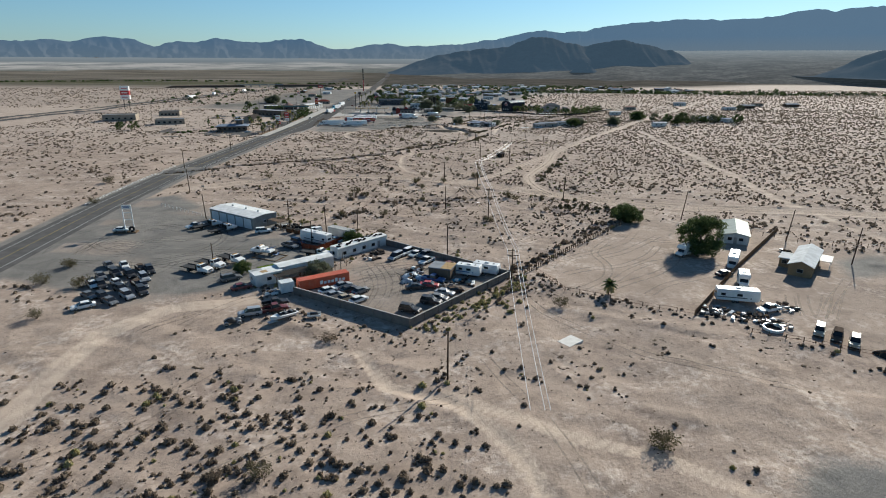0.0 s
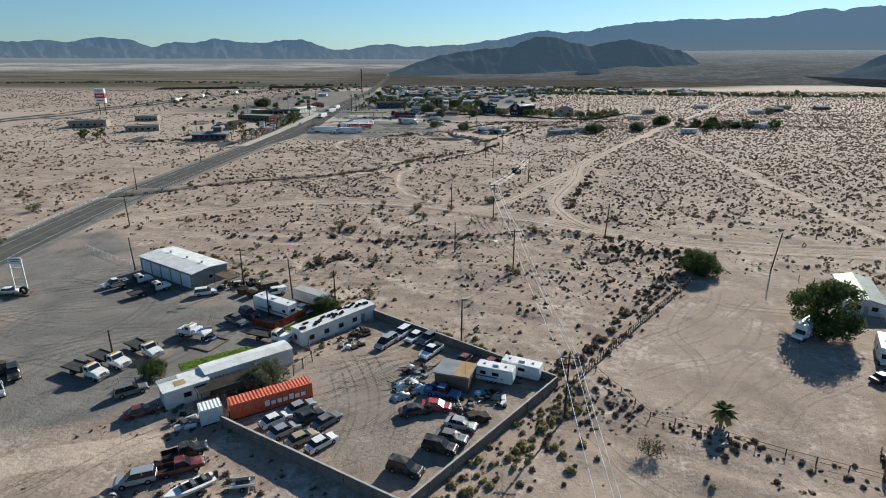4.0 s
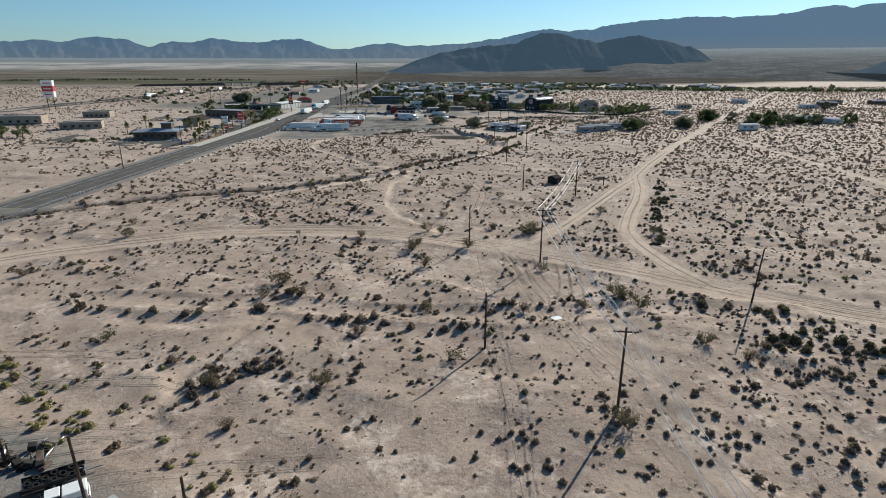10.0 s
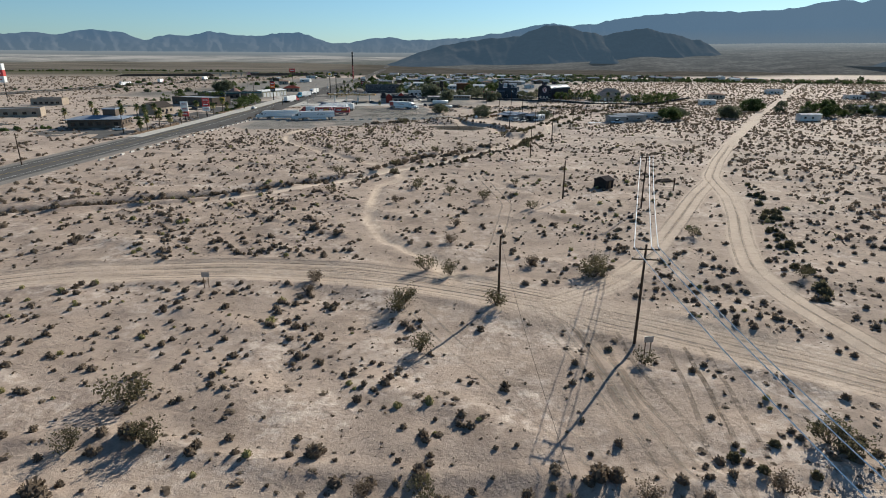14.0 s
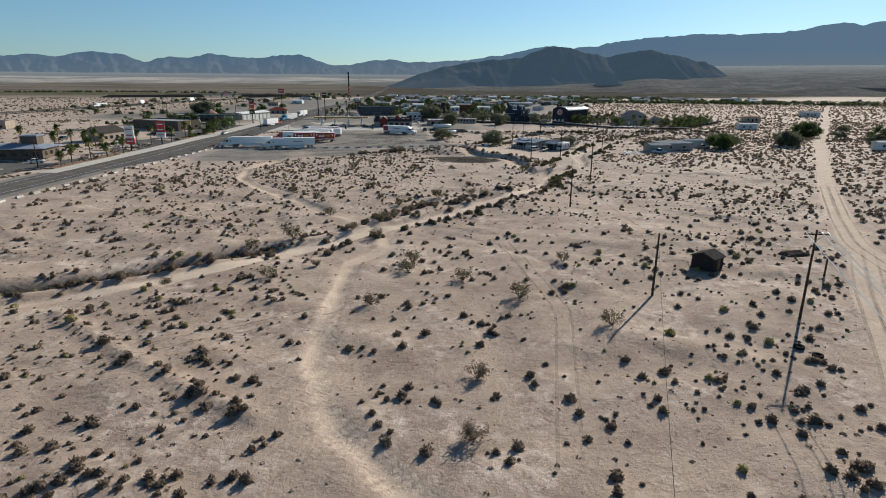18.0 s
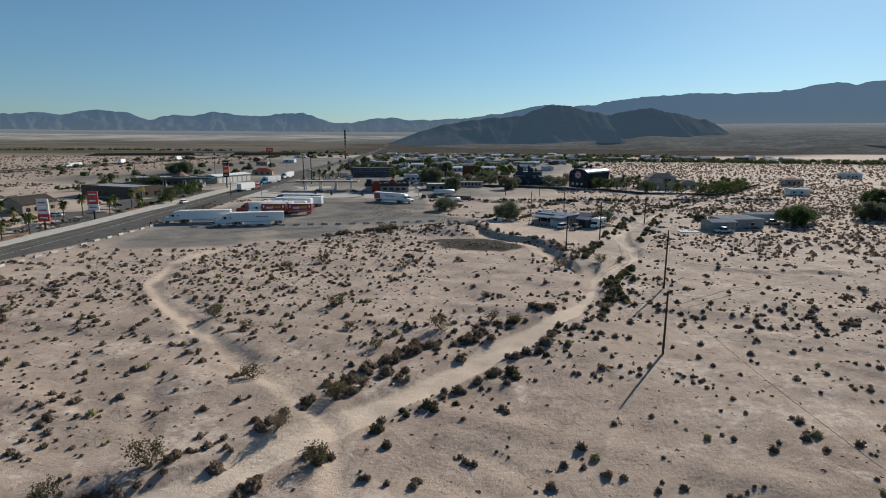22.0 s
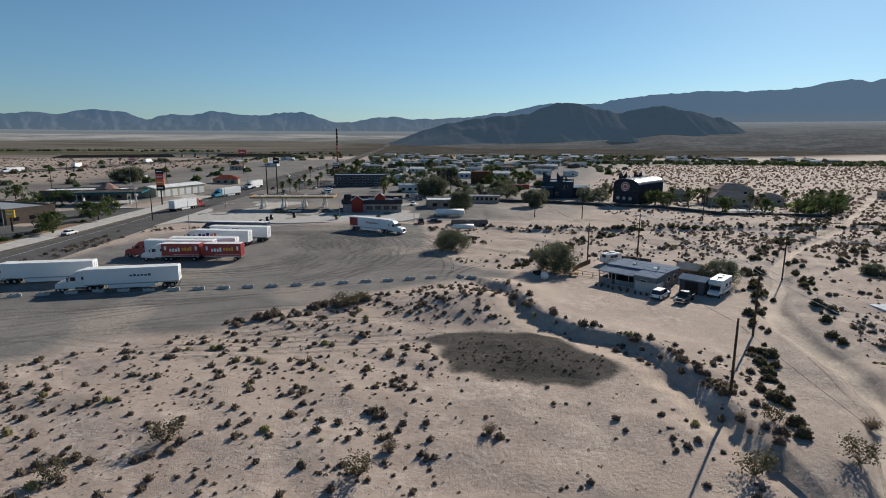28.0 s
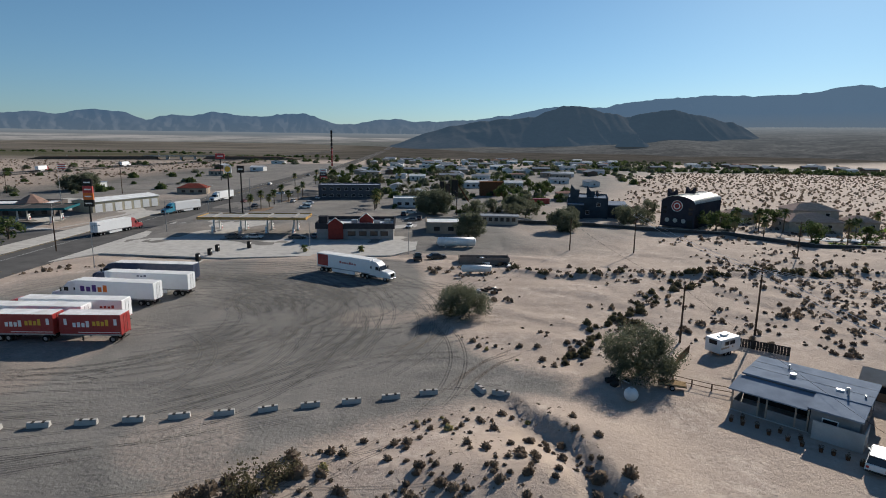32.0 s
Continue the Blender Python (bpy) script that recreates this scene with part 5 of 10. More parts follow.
def trailer(length, mat, label, marks=()):
    """A box trailer; x runs to its nose, from 0 at the doors."""
    root = thing("semi_trailer", label, "trailer")
    slab("box", (0, -1.28, 1.15), (length, 1.28, 4.1), mat, root, 0.04)
    slab("roof", (0.03, -1.25, 4.1), (length - 0.03, 1.25, 4.13), surf("trailer_roof", (0.74, 0.74, 0.72), (0.55, 0.54, 0.52), 0.6, 0.6), root)
    for s in (-1, 1):
        slab("bottom_rail", (0, s * 1.3 - 0.02, 1.1), (length, s * 1.3 + 0.02, 1.3), STEEL, root)
        slab("door", (-0.05, min(s * 0.03, s * 1.24), 1.25), (0.0, max(s * 0.03, s * 1.24), 4.02), mat, root)
        slab("lock_rod", (-0.09, s * 0.4 - 0.02, 1.3), (-0.05, s * 0.4 + 0.02, 3.95), CHROME, root)
        slab("landing_leg", (length - 3.0, s * 0.9 - 0.07, 0.15), (length - 2.85, s * 0.9 + 0.07, 1.15), CHASSIS, root)
        slab("tail_light", (-0.08, s * 1.1 - 0.1, 1.1), (-0.03, s * 1.1 + 0.1, 1.22), TAIL, root)
        if length > 12:
            slab("side_skirt", (4.2, s * 1.24 - 0.02, 0.4), (length - 4.0, s * 1.24 + 0.02, 1.12), mat, root)
        for name, m, x0, x1, z0, z1, n in marks:
            bars(root, name, m, x0, x1, z0, z1, n, s * 1.29)
    slab("under_guard", (0.1, -1.15, 0.45), (0.2, 1.15, 0.57), CHASSIS, root)
    axles = (1.2, 2.5) if length > 12 else (1.3,)
    wheels(root, [(x, t * 0.95) for x in axles for t in (-1, 1)], 0.5, 0.58)
    return root


def camper(length, label, height=3.1, mat=WHITE, motor=False, stripe=BLUE):
    """A travel trailer, or a motorhome with a cab; x runs to its front."""
    root = thing("motorhome" if motor else "camper_trailer", label, "motorhome" if motor else "caravan")
    h, e = length / 2, 1.22
    low = 0.5
    bm = bmesh.new()
    nose = [(h - 0.15, low + 0.2), (h, 1.4), (h - 0.25, height)] if not motor else [(h - 1.7, low), (h - 1.7, 2.0), (h - 0.5, 2.1), (h - 0.35, height - 0.4), (h - 0.7, height)]
    prism(bm, [(-h, low), (-h, height)] + nose[::-1] + [(h - 0.3 if not motor else h - 1.75, low)], -e, e, 0.09)
    part("body", bm, mat, root)
    for s in (-1, 1):
        slab("stripe", (-h + 0.15, s * (e + 0.012) - 0.012, 1.15), (h - 1.8, s * (e + 0.012) + 0.012, 1.4), stripe, root)
        for x, w in ((-h + 1.3, 1.0), (0.2, 1.2)):
            f = slab("window", (x - w / 2, s * (e + 0.02) - 0.03, 1.6), (x + w / 2, s * (e + 0.02) + 0.03, 2.25), STEEL, root, 0.02)
            slab("pane", (x - w / 2 + 0.06, s * (e + 0.05) - 0.012, 1.66), (x + w / 2 - 0.06, s * (e + 0.05) + 0.012, 2.19), GLASS, f)
    slab("door", (h - 2.7, -e - 0.04, 0.65), (h - 2.05, -e + 0.0, 2.45), mat, root, 0.02)
    slab("rear_window", (-h - 0.03, -0.6, 1.7), (-h + 0.02, 0.6, 2.3), GLASS, root)
    slab("air_conditioner", (-0.5, -0.4, height), (0.5, 0.4, height + 0.28), WHITE, root, 0.08)
    for x in (-h + 1.2, h - 1.6):
        slab("roof_vent", (x - 0.2, -0.2, height), (x + 0.2, 0.2, height + 0.12), GREY, root, 0.02)
    if motor:
        bm = bmesh.new()
        prism(bm, [(h - 1.75, low), (h - 1.75, 2.0), (h - 1.0, 1.95), (h - 0.55, 1.25), (h + 0.35, 1.1), (h + 0.45, low)], -0.98, 0.98, 0.06)
        part("cab", bm, mat, root)
        bm = bmesh.new()
        prism(bm, [(h - 0.98, 1.95), (h - 0.53, 1.27), (h - 0.47, 1.28), (h - 0.9, 1.98)], -0.85, 0.85)
        part("windscreen", bm, GLASS, root)
        wheels(root, [(x, t * 1.0) for x in (-h + 1.6, h - 0.3) for t in (-1, 1)], 0.38, 0.26)
    else:
        bm = bmesh.new()
        tube(bm, (h - 0.4, 0.6, 0.55), (h + 1.0, 0, 0.5), 0.05, 0.05, 4)
        tube(bm, (h - 0.4, -0.6, 0.55), (h + 1.0, 0, 0.5), 0.05, 0.05, 4)
        part("hitch", bm, CHASSIS, root)
        slab("jack", (h + 0.75, -0.05, 0.0), (h + 0.85, 0.05, 0.6), STEEL, root)
        wheels(root, [(x, t * 1.08) for x in (-0.9, -0.05) for t in (-1, 1)], 0.36, 0.22)
    return root


def stand(ob, x, y, turn, group="", label="", lift=0.0):
    """Sets a thing on the ground and tags it."""
    ob.matrix_basis = at(x, y, turn, lift)
    return tagged(ob, label, group=group)


def many(key, make, x, y, turn, group="", lift=0.0):
    """Builds a kind once and copies it after that."""
    if key not in BUILT:
        BUILT[key] = make()
        return stand(BUILT[key], x, y, turn, group, lift=lift)
    return tagged(copy_thing(BUILT[key], at(x, y, turn, lift)), group=group)


# ---- buildings ----
def opening(root, kind, face, w, d, off, z, ow, oh, frame_mat, pane_mat):
    """A window or door standing slightly proud of one of the four faces of a w x d house."""
    t = 0.05
    if face in "sn":
        y = -d / 2 if face == "s" else d / 2
        lo, hi = (off - ow / 2, y - t, z), (off + ow / 2, y + t, z + oh)
        plo, phi = (off - ow / 2 + 0.07, y - t - 0.012, z + 0.07), (off + ow / 2 - 0.07, y + t + 0.012, z + oh - 0.07)
    else:
        x = -w / 2 if face == "w" else w / 2
        lo, hi = (x - t, off - ow / 2, z), (x + t, off + ow / 2, z + oh)
        plo, phi = (x - t - 0.012, off - ow / 2 + 0.07, z + 0.07), (x + t + 0.012, off + ow / 2 - 0.07, z + oh - 0.07)
    f = slab(kind, lo, hi, frame_mat, root)
    slab("pane" if kind == "window" else "panel", plo, phi, pane_mat, f)


def roof_gable(bm, w, d, z, rise, over=0.35, thick=0.14):
    """Two sloping slabs with the ridge along x."""
    a, b = w / 2 + over, d / 2 + over
    drop = rise * over / (d / 2)
    for s in (-1, 1):
        p = [(-a, s * b, z - drop), (a, s * b, z - drop), (a, 0, z + rise), (-a, 0, z + rise)]
        vs = [bm.verts.new(q) for q in p] + [bm.verts.new((q[0], q[1], q[2] + thick)) for q in p]
        fs = [bm.faces.new([vs[i] for i in f]) for f in ((0, 1, 2, 3), (7, 6, 5, 4), (0, 4, 5, 1), (1, 5, 6, 2), (2, 6, 7, 3), (3, 7, 4, 0))]
        bmesh.ops.recalc_face_normals(bm, faces=fs)


def roof_hip(bm, w, d, z, rise, over=0.5):
    a, b = w / 2 + over, d / 2 + over
    r = max(0.3, a - b)
    vs = [bm.verts.new(p) for p in ((-a, -b, z), (a, -b, z), (a, b, z), (-a, b, z), (-a, -b, z + 0.15), (a, -b, z + 0.15), (a, b, z + 0.15), (-a, b, z + 0.15), (-r, 0, z + rise), (r, 0, z + rise))]
    for f in ((3, 2, 1, 0), (0, 1, 5, 4), (1, 2, 6, 5), (2, 3, 7, 6), (3, 0, 4, 7), (4, 5, 9, 8), (5, 6, 9), (6, 7, 8, 9), (7, 4, 8)):
        bm.faces.new([vs[i] for i in f])


def building(name, label, w, d, h, wall, roof, kind="flat", rise=1.2, openings=(), frame=None, category="house", over=0.35):
    """A house with walls, roof and openings; its front faces -y."""
    root = thing(name, label, category)
    bm = bmesh.new()
    if kind == "gable":
        outline = [(-d / 2, 0), (-d / 2, h), (0, h + rise), (d / 2, h), (d / 2, 0)]
        rows = [[bm.verts.new((x, y, z)) for y, z in outline] for x in (-w / 2, w / 2)]
        fs = [bm.faces.new(rows[0]), bm.faces.new(rows[1])] + [bm.faces.new((rows[0][k], rows[0][(k + 1) % 5], rows[1][(k + 1) % 5], rows[1][k])) for k in range(5)]
        bmesh.ops.recalc_face_normals(bm, faces=fs)
    else:
        box(bm, (-w / 2, -d / 2, -0.15), (w / 2, d / 2, h))
    part("wall", bm, wall, root)
    bm = bmesh.new()
    if kind == "gable":
        roof_gable(bm, w, d, h + 0.02, rise, over)
    elif kind == "hip":
        roof_hip(bm, w, d, h, rise, over)
    elif kind == "parapet":
        box(bm, (-w / 2 + 0.3, -d / 2 + 0.3, h - 0.02), (w / 2 - 0.3, d / 2 - 0.3, h + 0.06))
    else:
        box(bm, (-w / 2 - over, -d / 2 - over, h), (w / 2 + over, d / 2 + over, h + 0.22))
    part("roof", bm, roof, root)
    if kind == "parapet":
        for lo, hi in (((-w / 2, -d / 2, h), (w / 2, -d / 2 + 0.28, h + 0.5)), ((-w / 2, d / 2 - 0.28, h), (w / 2, d / 2, h + 0.5)), ((-w / 2, -d / 2 + 0.28, h), (-w / 2 + 0.28, d / 2 - 0.28, h + 0.5)), ((w / 2 - 0.28, -d / 2 + 0.28, h), (w / 2, d / 2 - 0.28, h + 0.5))):
            slab("parapet", lo, hi, wall, root)
    for kind_, face, off, z, ow, oh in openings:
        opening(root, kind_, face, w, d, off, z, ow, oh, frame or STEEL, GLASS if kind_ == "window" else (frame or STEEL))
    return root

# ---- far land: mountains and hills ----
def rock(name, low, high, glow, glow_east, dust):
    """Distant rock with blue haze painted in as emission, growing towards the sun."""
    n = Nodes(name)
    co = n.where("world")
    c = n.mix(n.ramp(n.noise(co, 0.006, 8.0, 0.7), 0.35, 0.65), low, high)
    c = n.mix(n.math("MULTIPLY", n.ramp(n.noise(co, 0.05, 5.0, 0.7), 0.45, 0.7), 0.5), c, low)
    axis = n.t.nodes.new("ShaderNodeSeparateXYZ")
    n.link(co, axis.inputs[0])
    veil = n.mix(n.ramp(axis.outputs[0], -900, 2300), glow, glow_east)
    # haze painted paler low on the slopes; dust only sets its weight
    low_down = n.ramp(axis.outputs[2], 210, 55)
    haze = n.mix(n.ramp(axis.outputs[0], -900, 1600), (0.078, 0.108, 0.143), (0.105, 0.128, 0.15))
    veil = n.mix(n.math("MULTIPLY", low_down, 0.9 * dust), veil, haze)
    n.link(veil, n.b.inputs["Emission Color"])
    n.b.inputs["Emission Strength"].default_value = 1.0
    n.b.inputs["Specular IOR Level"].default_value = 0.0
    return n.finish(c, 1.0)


FAR_ROCK = rock("far_rock_haze", (0.012, 0.014, 0.018), (0.036, 0.034, 0.033), (0.046, 0.088, 0.148), (0.072, 0.118, 0.178), 1.0)
HILL_ROCK = rock("hill_rock_haze", (0.024, 0.025, 0.027), (0.07, 0.063, 0.057), (0.024, 0.042, 0.064), (0.03, 0.048, 0.068), 0.0)
# skyline: degrees to the right of straight ahead, metres of height at 4500 m
SKYLINE = [(-62, 150), (-46, 160), (-38, 150), (-34.0, 146), (-32.6, 159), (-30.5, 150), (-28.2, 188), (-27.2, 176), (-26.0, 168), (-24.6, 126), (-23.6, 148), (-22.5, 164), (-21.2, 159), (-19.4, 183), (-17.6, 167), (-16.3, 158), (-14.4, 171), (-12.2, 192), (-11.0, 164), (-9.7, 124), (-8.0, 121), (-5.5, 153), (-4.0, 162), (-2.4, 144), (0.7, 149), (4.3, 173), (6.8, 204), (9.3, 250), (11.0, 257), (12.3, 241), (14.7, 255), (16.6, 290), (19.3, 305), (22.4, 322), (27.4, 316), (30.5, 335), (32.3, 368), (33.3, 367), (34.1, 349), (35.3, 366), (46, 400), (62, 380)]


def far_range():
    az = np.linspace(-62, 62, 1100)
    top = np.interp(az, [a for a, _ in SKYLINE], [h for _, h in SKYLINE])
    top = top + 4 + (vnoise(az, az * 0, 0.9, 91) - 0.5) * 9 + (vnoise(az, az * 0, 0.35, 92) - 0.5) * 7
    rows = []
    for k, t in enumerate(np.linspace(0, 1, 26)):
        gul = np.abs(vnoise(az * 9 + 6 * t, az * 0 + t * 9, 9, 93) - 0.5) + 0.5 * np.abs(vnoise(az * 9 - 4 * t, az * 0 + t * 14, 3.5, 94) - 0.5) - 0.3
        r = 4020 + 520 * t + gul * 200 * math.sin(math.pi * t)
        z = 40 + (top - 40) * (0.55 * t + 0.45 * t ** 2.2) - gul * 0.45 * (top - 40) * math.sin(math.pi * t)
        rows.append(np.column_stack([np.sin(np.radians(az)) * r, np.cos(np.radians(az)) * r + 60, z]))
    v = np.stack(rows, 1).reshape(-1, 3)
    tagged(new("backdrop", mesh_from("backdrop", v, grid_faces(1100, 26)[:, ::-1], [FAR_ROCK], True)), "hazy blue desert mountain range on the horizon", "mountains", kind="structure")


far_range()


def alluvial_fan():
    """Long gravel slope that rises from the plain to the foot of the range."""
    n = Nodes("fan_gravel_haze")
    co = n.where("world")
    axis = n.t.nodes.new("ShaderNodeSeparateXYZ")
    n.link(co, axis.inputs[0])
    span_out = n.t.nodes.new("ShaderNodeVectorMath")
    span_out.operation = "LENGTH"
    n.link(co, span_out.inputs[0])
    out = n.math("ADD", span_out.outputs["Value"], n.math("MULTIPLY", n.math("SUBTRACT", n.noise(co, 0.0022, 5.0, 0.6), 0.5), 900.0))
    blot = n.ramp(n.noise(co, 0.012, 6.0, 0.7), 0.4, 0.62)
    dots = n.ramp(n.noise(co, 0.075, 5.0, 0.75), 0.46, 0.6)
    east = n.mix(blot, (0.075, 0.073, 0.069), (0.145, 0.137, 0.126))
    east = n.mix(n.math("MULTIPLY", dots, 0.75), east, (0.045, 0.044, 0.04))
    # west of the road: a dark green flat, then pale dry lake, then dim foothills
    flat = n.mix(n.math("MULTIPLY", dots, 0.8), (0.12, 0.108, 0.088), (0.05, 0.055, 0.036))
    lake = n.mix(n.ramp(n.noise(co, 0.004, 6.0, 0.7), 0.42, 0.6), (0.30, 0.265, 0.23), (0.10, 0.092, 0.08))
    west = n.mix(n.ramp(out, 2300, 2500), flat, lake)
    west = n.mix(n.ramp(out, 2950, 3250), west, (0.07, 0.066, 0.062))
    c = n.mix(n.ramp(axis.outputs[0], -250, 150), west, east)
    # emission that grows with distance paints haze over the gravel
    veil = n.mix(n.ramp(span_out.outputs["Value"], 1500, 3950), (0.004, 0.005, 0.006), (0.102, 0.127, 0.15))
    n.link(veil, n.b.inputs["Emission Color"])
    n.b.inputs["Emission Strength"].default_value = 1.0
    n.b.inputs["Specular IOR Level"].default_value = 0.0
    n.finish(c, 1.0)
    az, t = np.meshgrid(np.linspace(-62, 62, 380), np.linspace(0, 1, 60), indexing="ij")
    r0 = np.interp(az, [-12, 4], [2150, 1500]) + 160 * vnoise(az * 20, az * 0, 60, 103)
    r = r0 + t * (3950 - r0)
    x, y = np.sin(np.radians(az)) * r, np.cos(np.radians(az)) * r + 60
    rise = np.interp(az, [-9, 0, 8, 14, 22], [0.1, 0.22, 0.5, 0.8, 1.0])
    z = np.maximum(ground_z(x, y) + 6 * np.clip(t * 6, 0, 1), np.interp(r - (r0 - 1500) * (1 - t), [1500, 2150, 3950], [0, 46, 112]) * rise) - 3 * np.clip(1 - t * 8, 0, 1)
    z = z + (vnoise(x, y, 160, 104) - 0.5) * 3 * t
    v = np.stack([x, y, z], -1).reshape(-1, 3)
    tagged(new("backdrop", mesh_from("backdrop", v, grid_faces(380, 60), [n.m], True)), "hazy grey gravel slope rising to the mountain foot", "slope", kind="structure")


alluvial_fan()
HILL_LINE = [(-190, 0), (-126, 16), (-53, 45), (28, 70), (119, 83), (165, 92), (209, 94), (282, 102), (310, 115), (336, 120), (365, 132), (399, 134), (436, 131), (470, 121), (523, 108), (551, 103), (585, 110), (620, 113), (660, 122), (696, 123), (740, 113), (785, 111), (833, 94), (852, 90), (874, 92), (899, 79), (939, 51), (985, 20), (1010, 0)]


def dark_hill():
    nx, ny = 420, 80
    x, y = np.meshgrid(np.linspace(-200, 1020, nx), np.linspace(-1, 1, ny), indexing="ij")
    ridge = np.interp(x, [a for a, _ in HILL_LINE], [h for _, h in HILL_LINE])
    ridge = ridge * (0.96 + 0.06 * vnoise(x, x * 0, 24, 95) + 0.018 * vnoise(x, x * 0, 9, 89))
    gul = np.abs(vnoise(x + 60 * y, y * 110, 85, 96) - 0.5) * 1.7 + np.abs(vnoise(x + 30 * y, y * 90, 34, 97) - 0.5) * 0.5
    z = ridge * np.clip((1 - np.abs(y) ** 1.1), 0, 1) * (1 - gul * np.abs(y) * 0.75)
    yy = 2160 + y * 230
    v = np.stack([x, yy, z - 1.5], -1).reshape(-1, 3)
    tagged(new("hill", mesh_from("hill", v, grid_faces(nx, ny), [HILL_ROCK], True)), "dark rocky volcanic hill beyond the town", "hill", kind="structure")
    for cx, cy, r, h in ((1181, 1400, 225, 90), (492, 1900, 44, 32)):
        a, b = np.meshgrid(np.linspace(-1, 1, 60), np.linspace(-1, 1, 60), indexing="ij")
        d = np.hypot(a, b)
        zz = h * np.clip(1 - d, 0, 1) ** 0.9 * (0.75 + 0.5 * vnoise(a, b, 0.2, 99)) - 0.8 + 16
        v = np.stack([cx + a * r, cy + b * r, zz], -1).reshape(-1, 3)
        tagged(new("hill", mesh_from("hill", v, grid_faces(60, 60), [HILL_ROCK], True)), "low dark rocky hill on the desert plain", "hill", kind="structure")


dark_hill()

# ---- power and telephone lines ----
def utility_pole(h, arms, label, lean=0.0):
    root = thing("utility_pole", label, "utility pole")
    bm = bmesh.new()
    tube(bm, (0, 0, -0.3), (math.sin(radians(lean)) * h, 0, h), 0.17, 0.11, 8)
    part("pole", bm, POLE_WOOD, root)
    top = math.sin(radians(lean)) * h
    for k in range(arms):
        z = h - 0.5 - 1.1 * k
        slab("crossarm", (top - 1.35, -0.16, z - 0.06), (top + 1.35, -0.04, z + 0.07), POLE_WOOD, root)
        for x in (-1.25, -0.55, 0.55, 1.25):
            bm = bmesh.new()
            disc(bm, (top + x, -0.1, z + 0.16), 0.06, 0.18, "Z", 6)
            part("insulator", bm, STEEL, root)
    if arms:
        bm = bmesh.new()
        tube(bm, (top - 0.9, -0.12, h - 0.55), (top, -0.12, h - 1.3), 0.025, 0.025, 4)
        tube(bm, (top + 0.9, -0.12, h - 0.55), (top, -0.12, h - 1.3), 0.025, 0.025, 4)
        part("brace", bm, STEEL, root)
    return root


def span(a, b, sag, mat, r, name="power_line", label="thin bare power wire strung between poles"):
    """One hanging wire between two points."""
    a, b = Vector(a), Vector(b)
    pts = [a.lerp(b, t / 14) - Vector((0, 0, sag * 4 * (t / 14) * (1 - t / 14))) for t in range(15)]
    across = (b - a).cross(Vector((0, 0, 1))).normalized() * r
    up = Vector((0, 0, r))
    v = [tuple(p + d) for p in pts for d in (across, up, -across, -up)]
    f = [(4 * k + j, 4 * k + (j + 1) % 4, 4 * k + 4 + (j + 1) % 4, 4 * k + 4 + j) for k in range(14) for j in range(4)]
    ob = part_np(name, v, f, mat, None)
    tagged(ob, label, "wire", "overhead wires")


LINE_A = [(13.5, 60, 10.5), (18.9, 123.5, 10.6), (19.4, 184, 10.7), (20, 236.8, 11.4), (41.5, 296.5, 11.0)]
LINE_B = [(2.9, 84.7, 9.0), (4.6, 145.3, 9.6), (5.6, 201, 8.6), (6.3, 248.3, 8.8), (26.8, 304.6, 8.5), (28.3, 358.6, 8.6), (30, 423, 8.6), (33.9, 497.4, 8.8), (33, 566.4, 8.5)]
LINE_C = [(41.5, 391.5, 11.2), (44.5, 444.8, 10.5), (47, 501, 10.6), (49.1, 563.4, 10.5)]


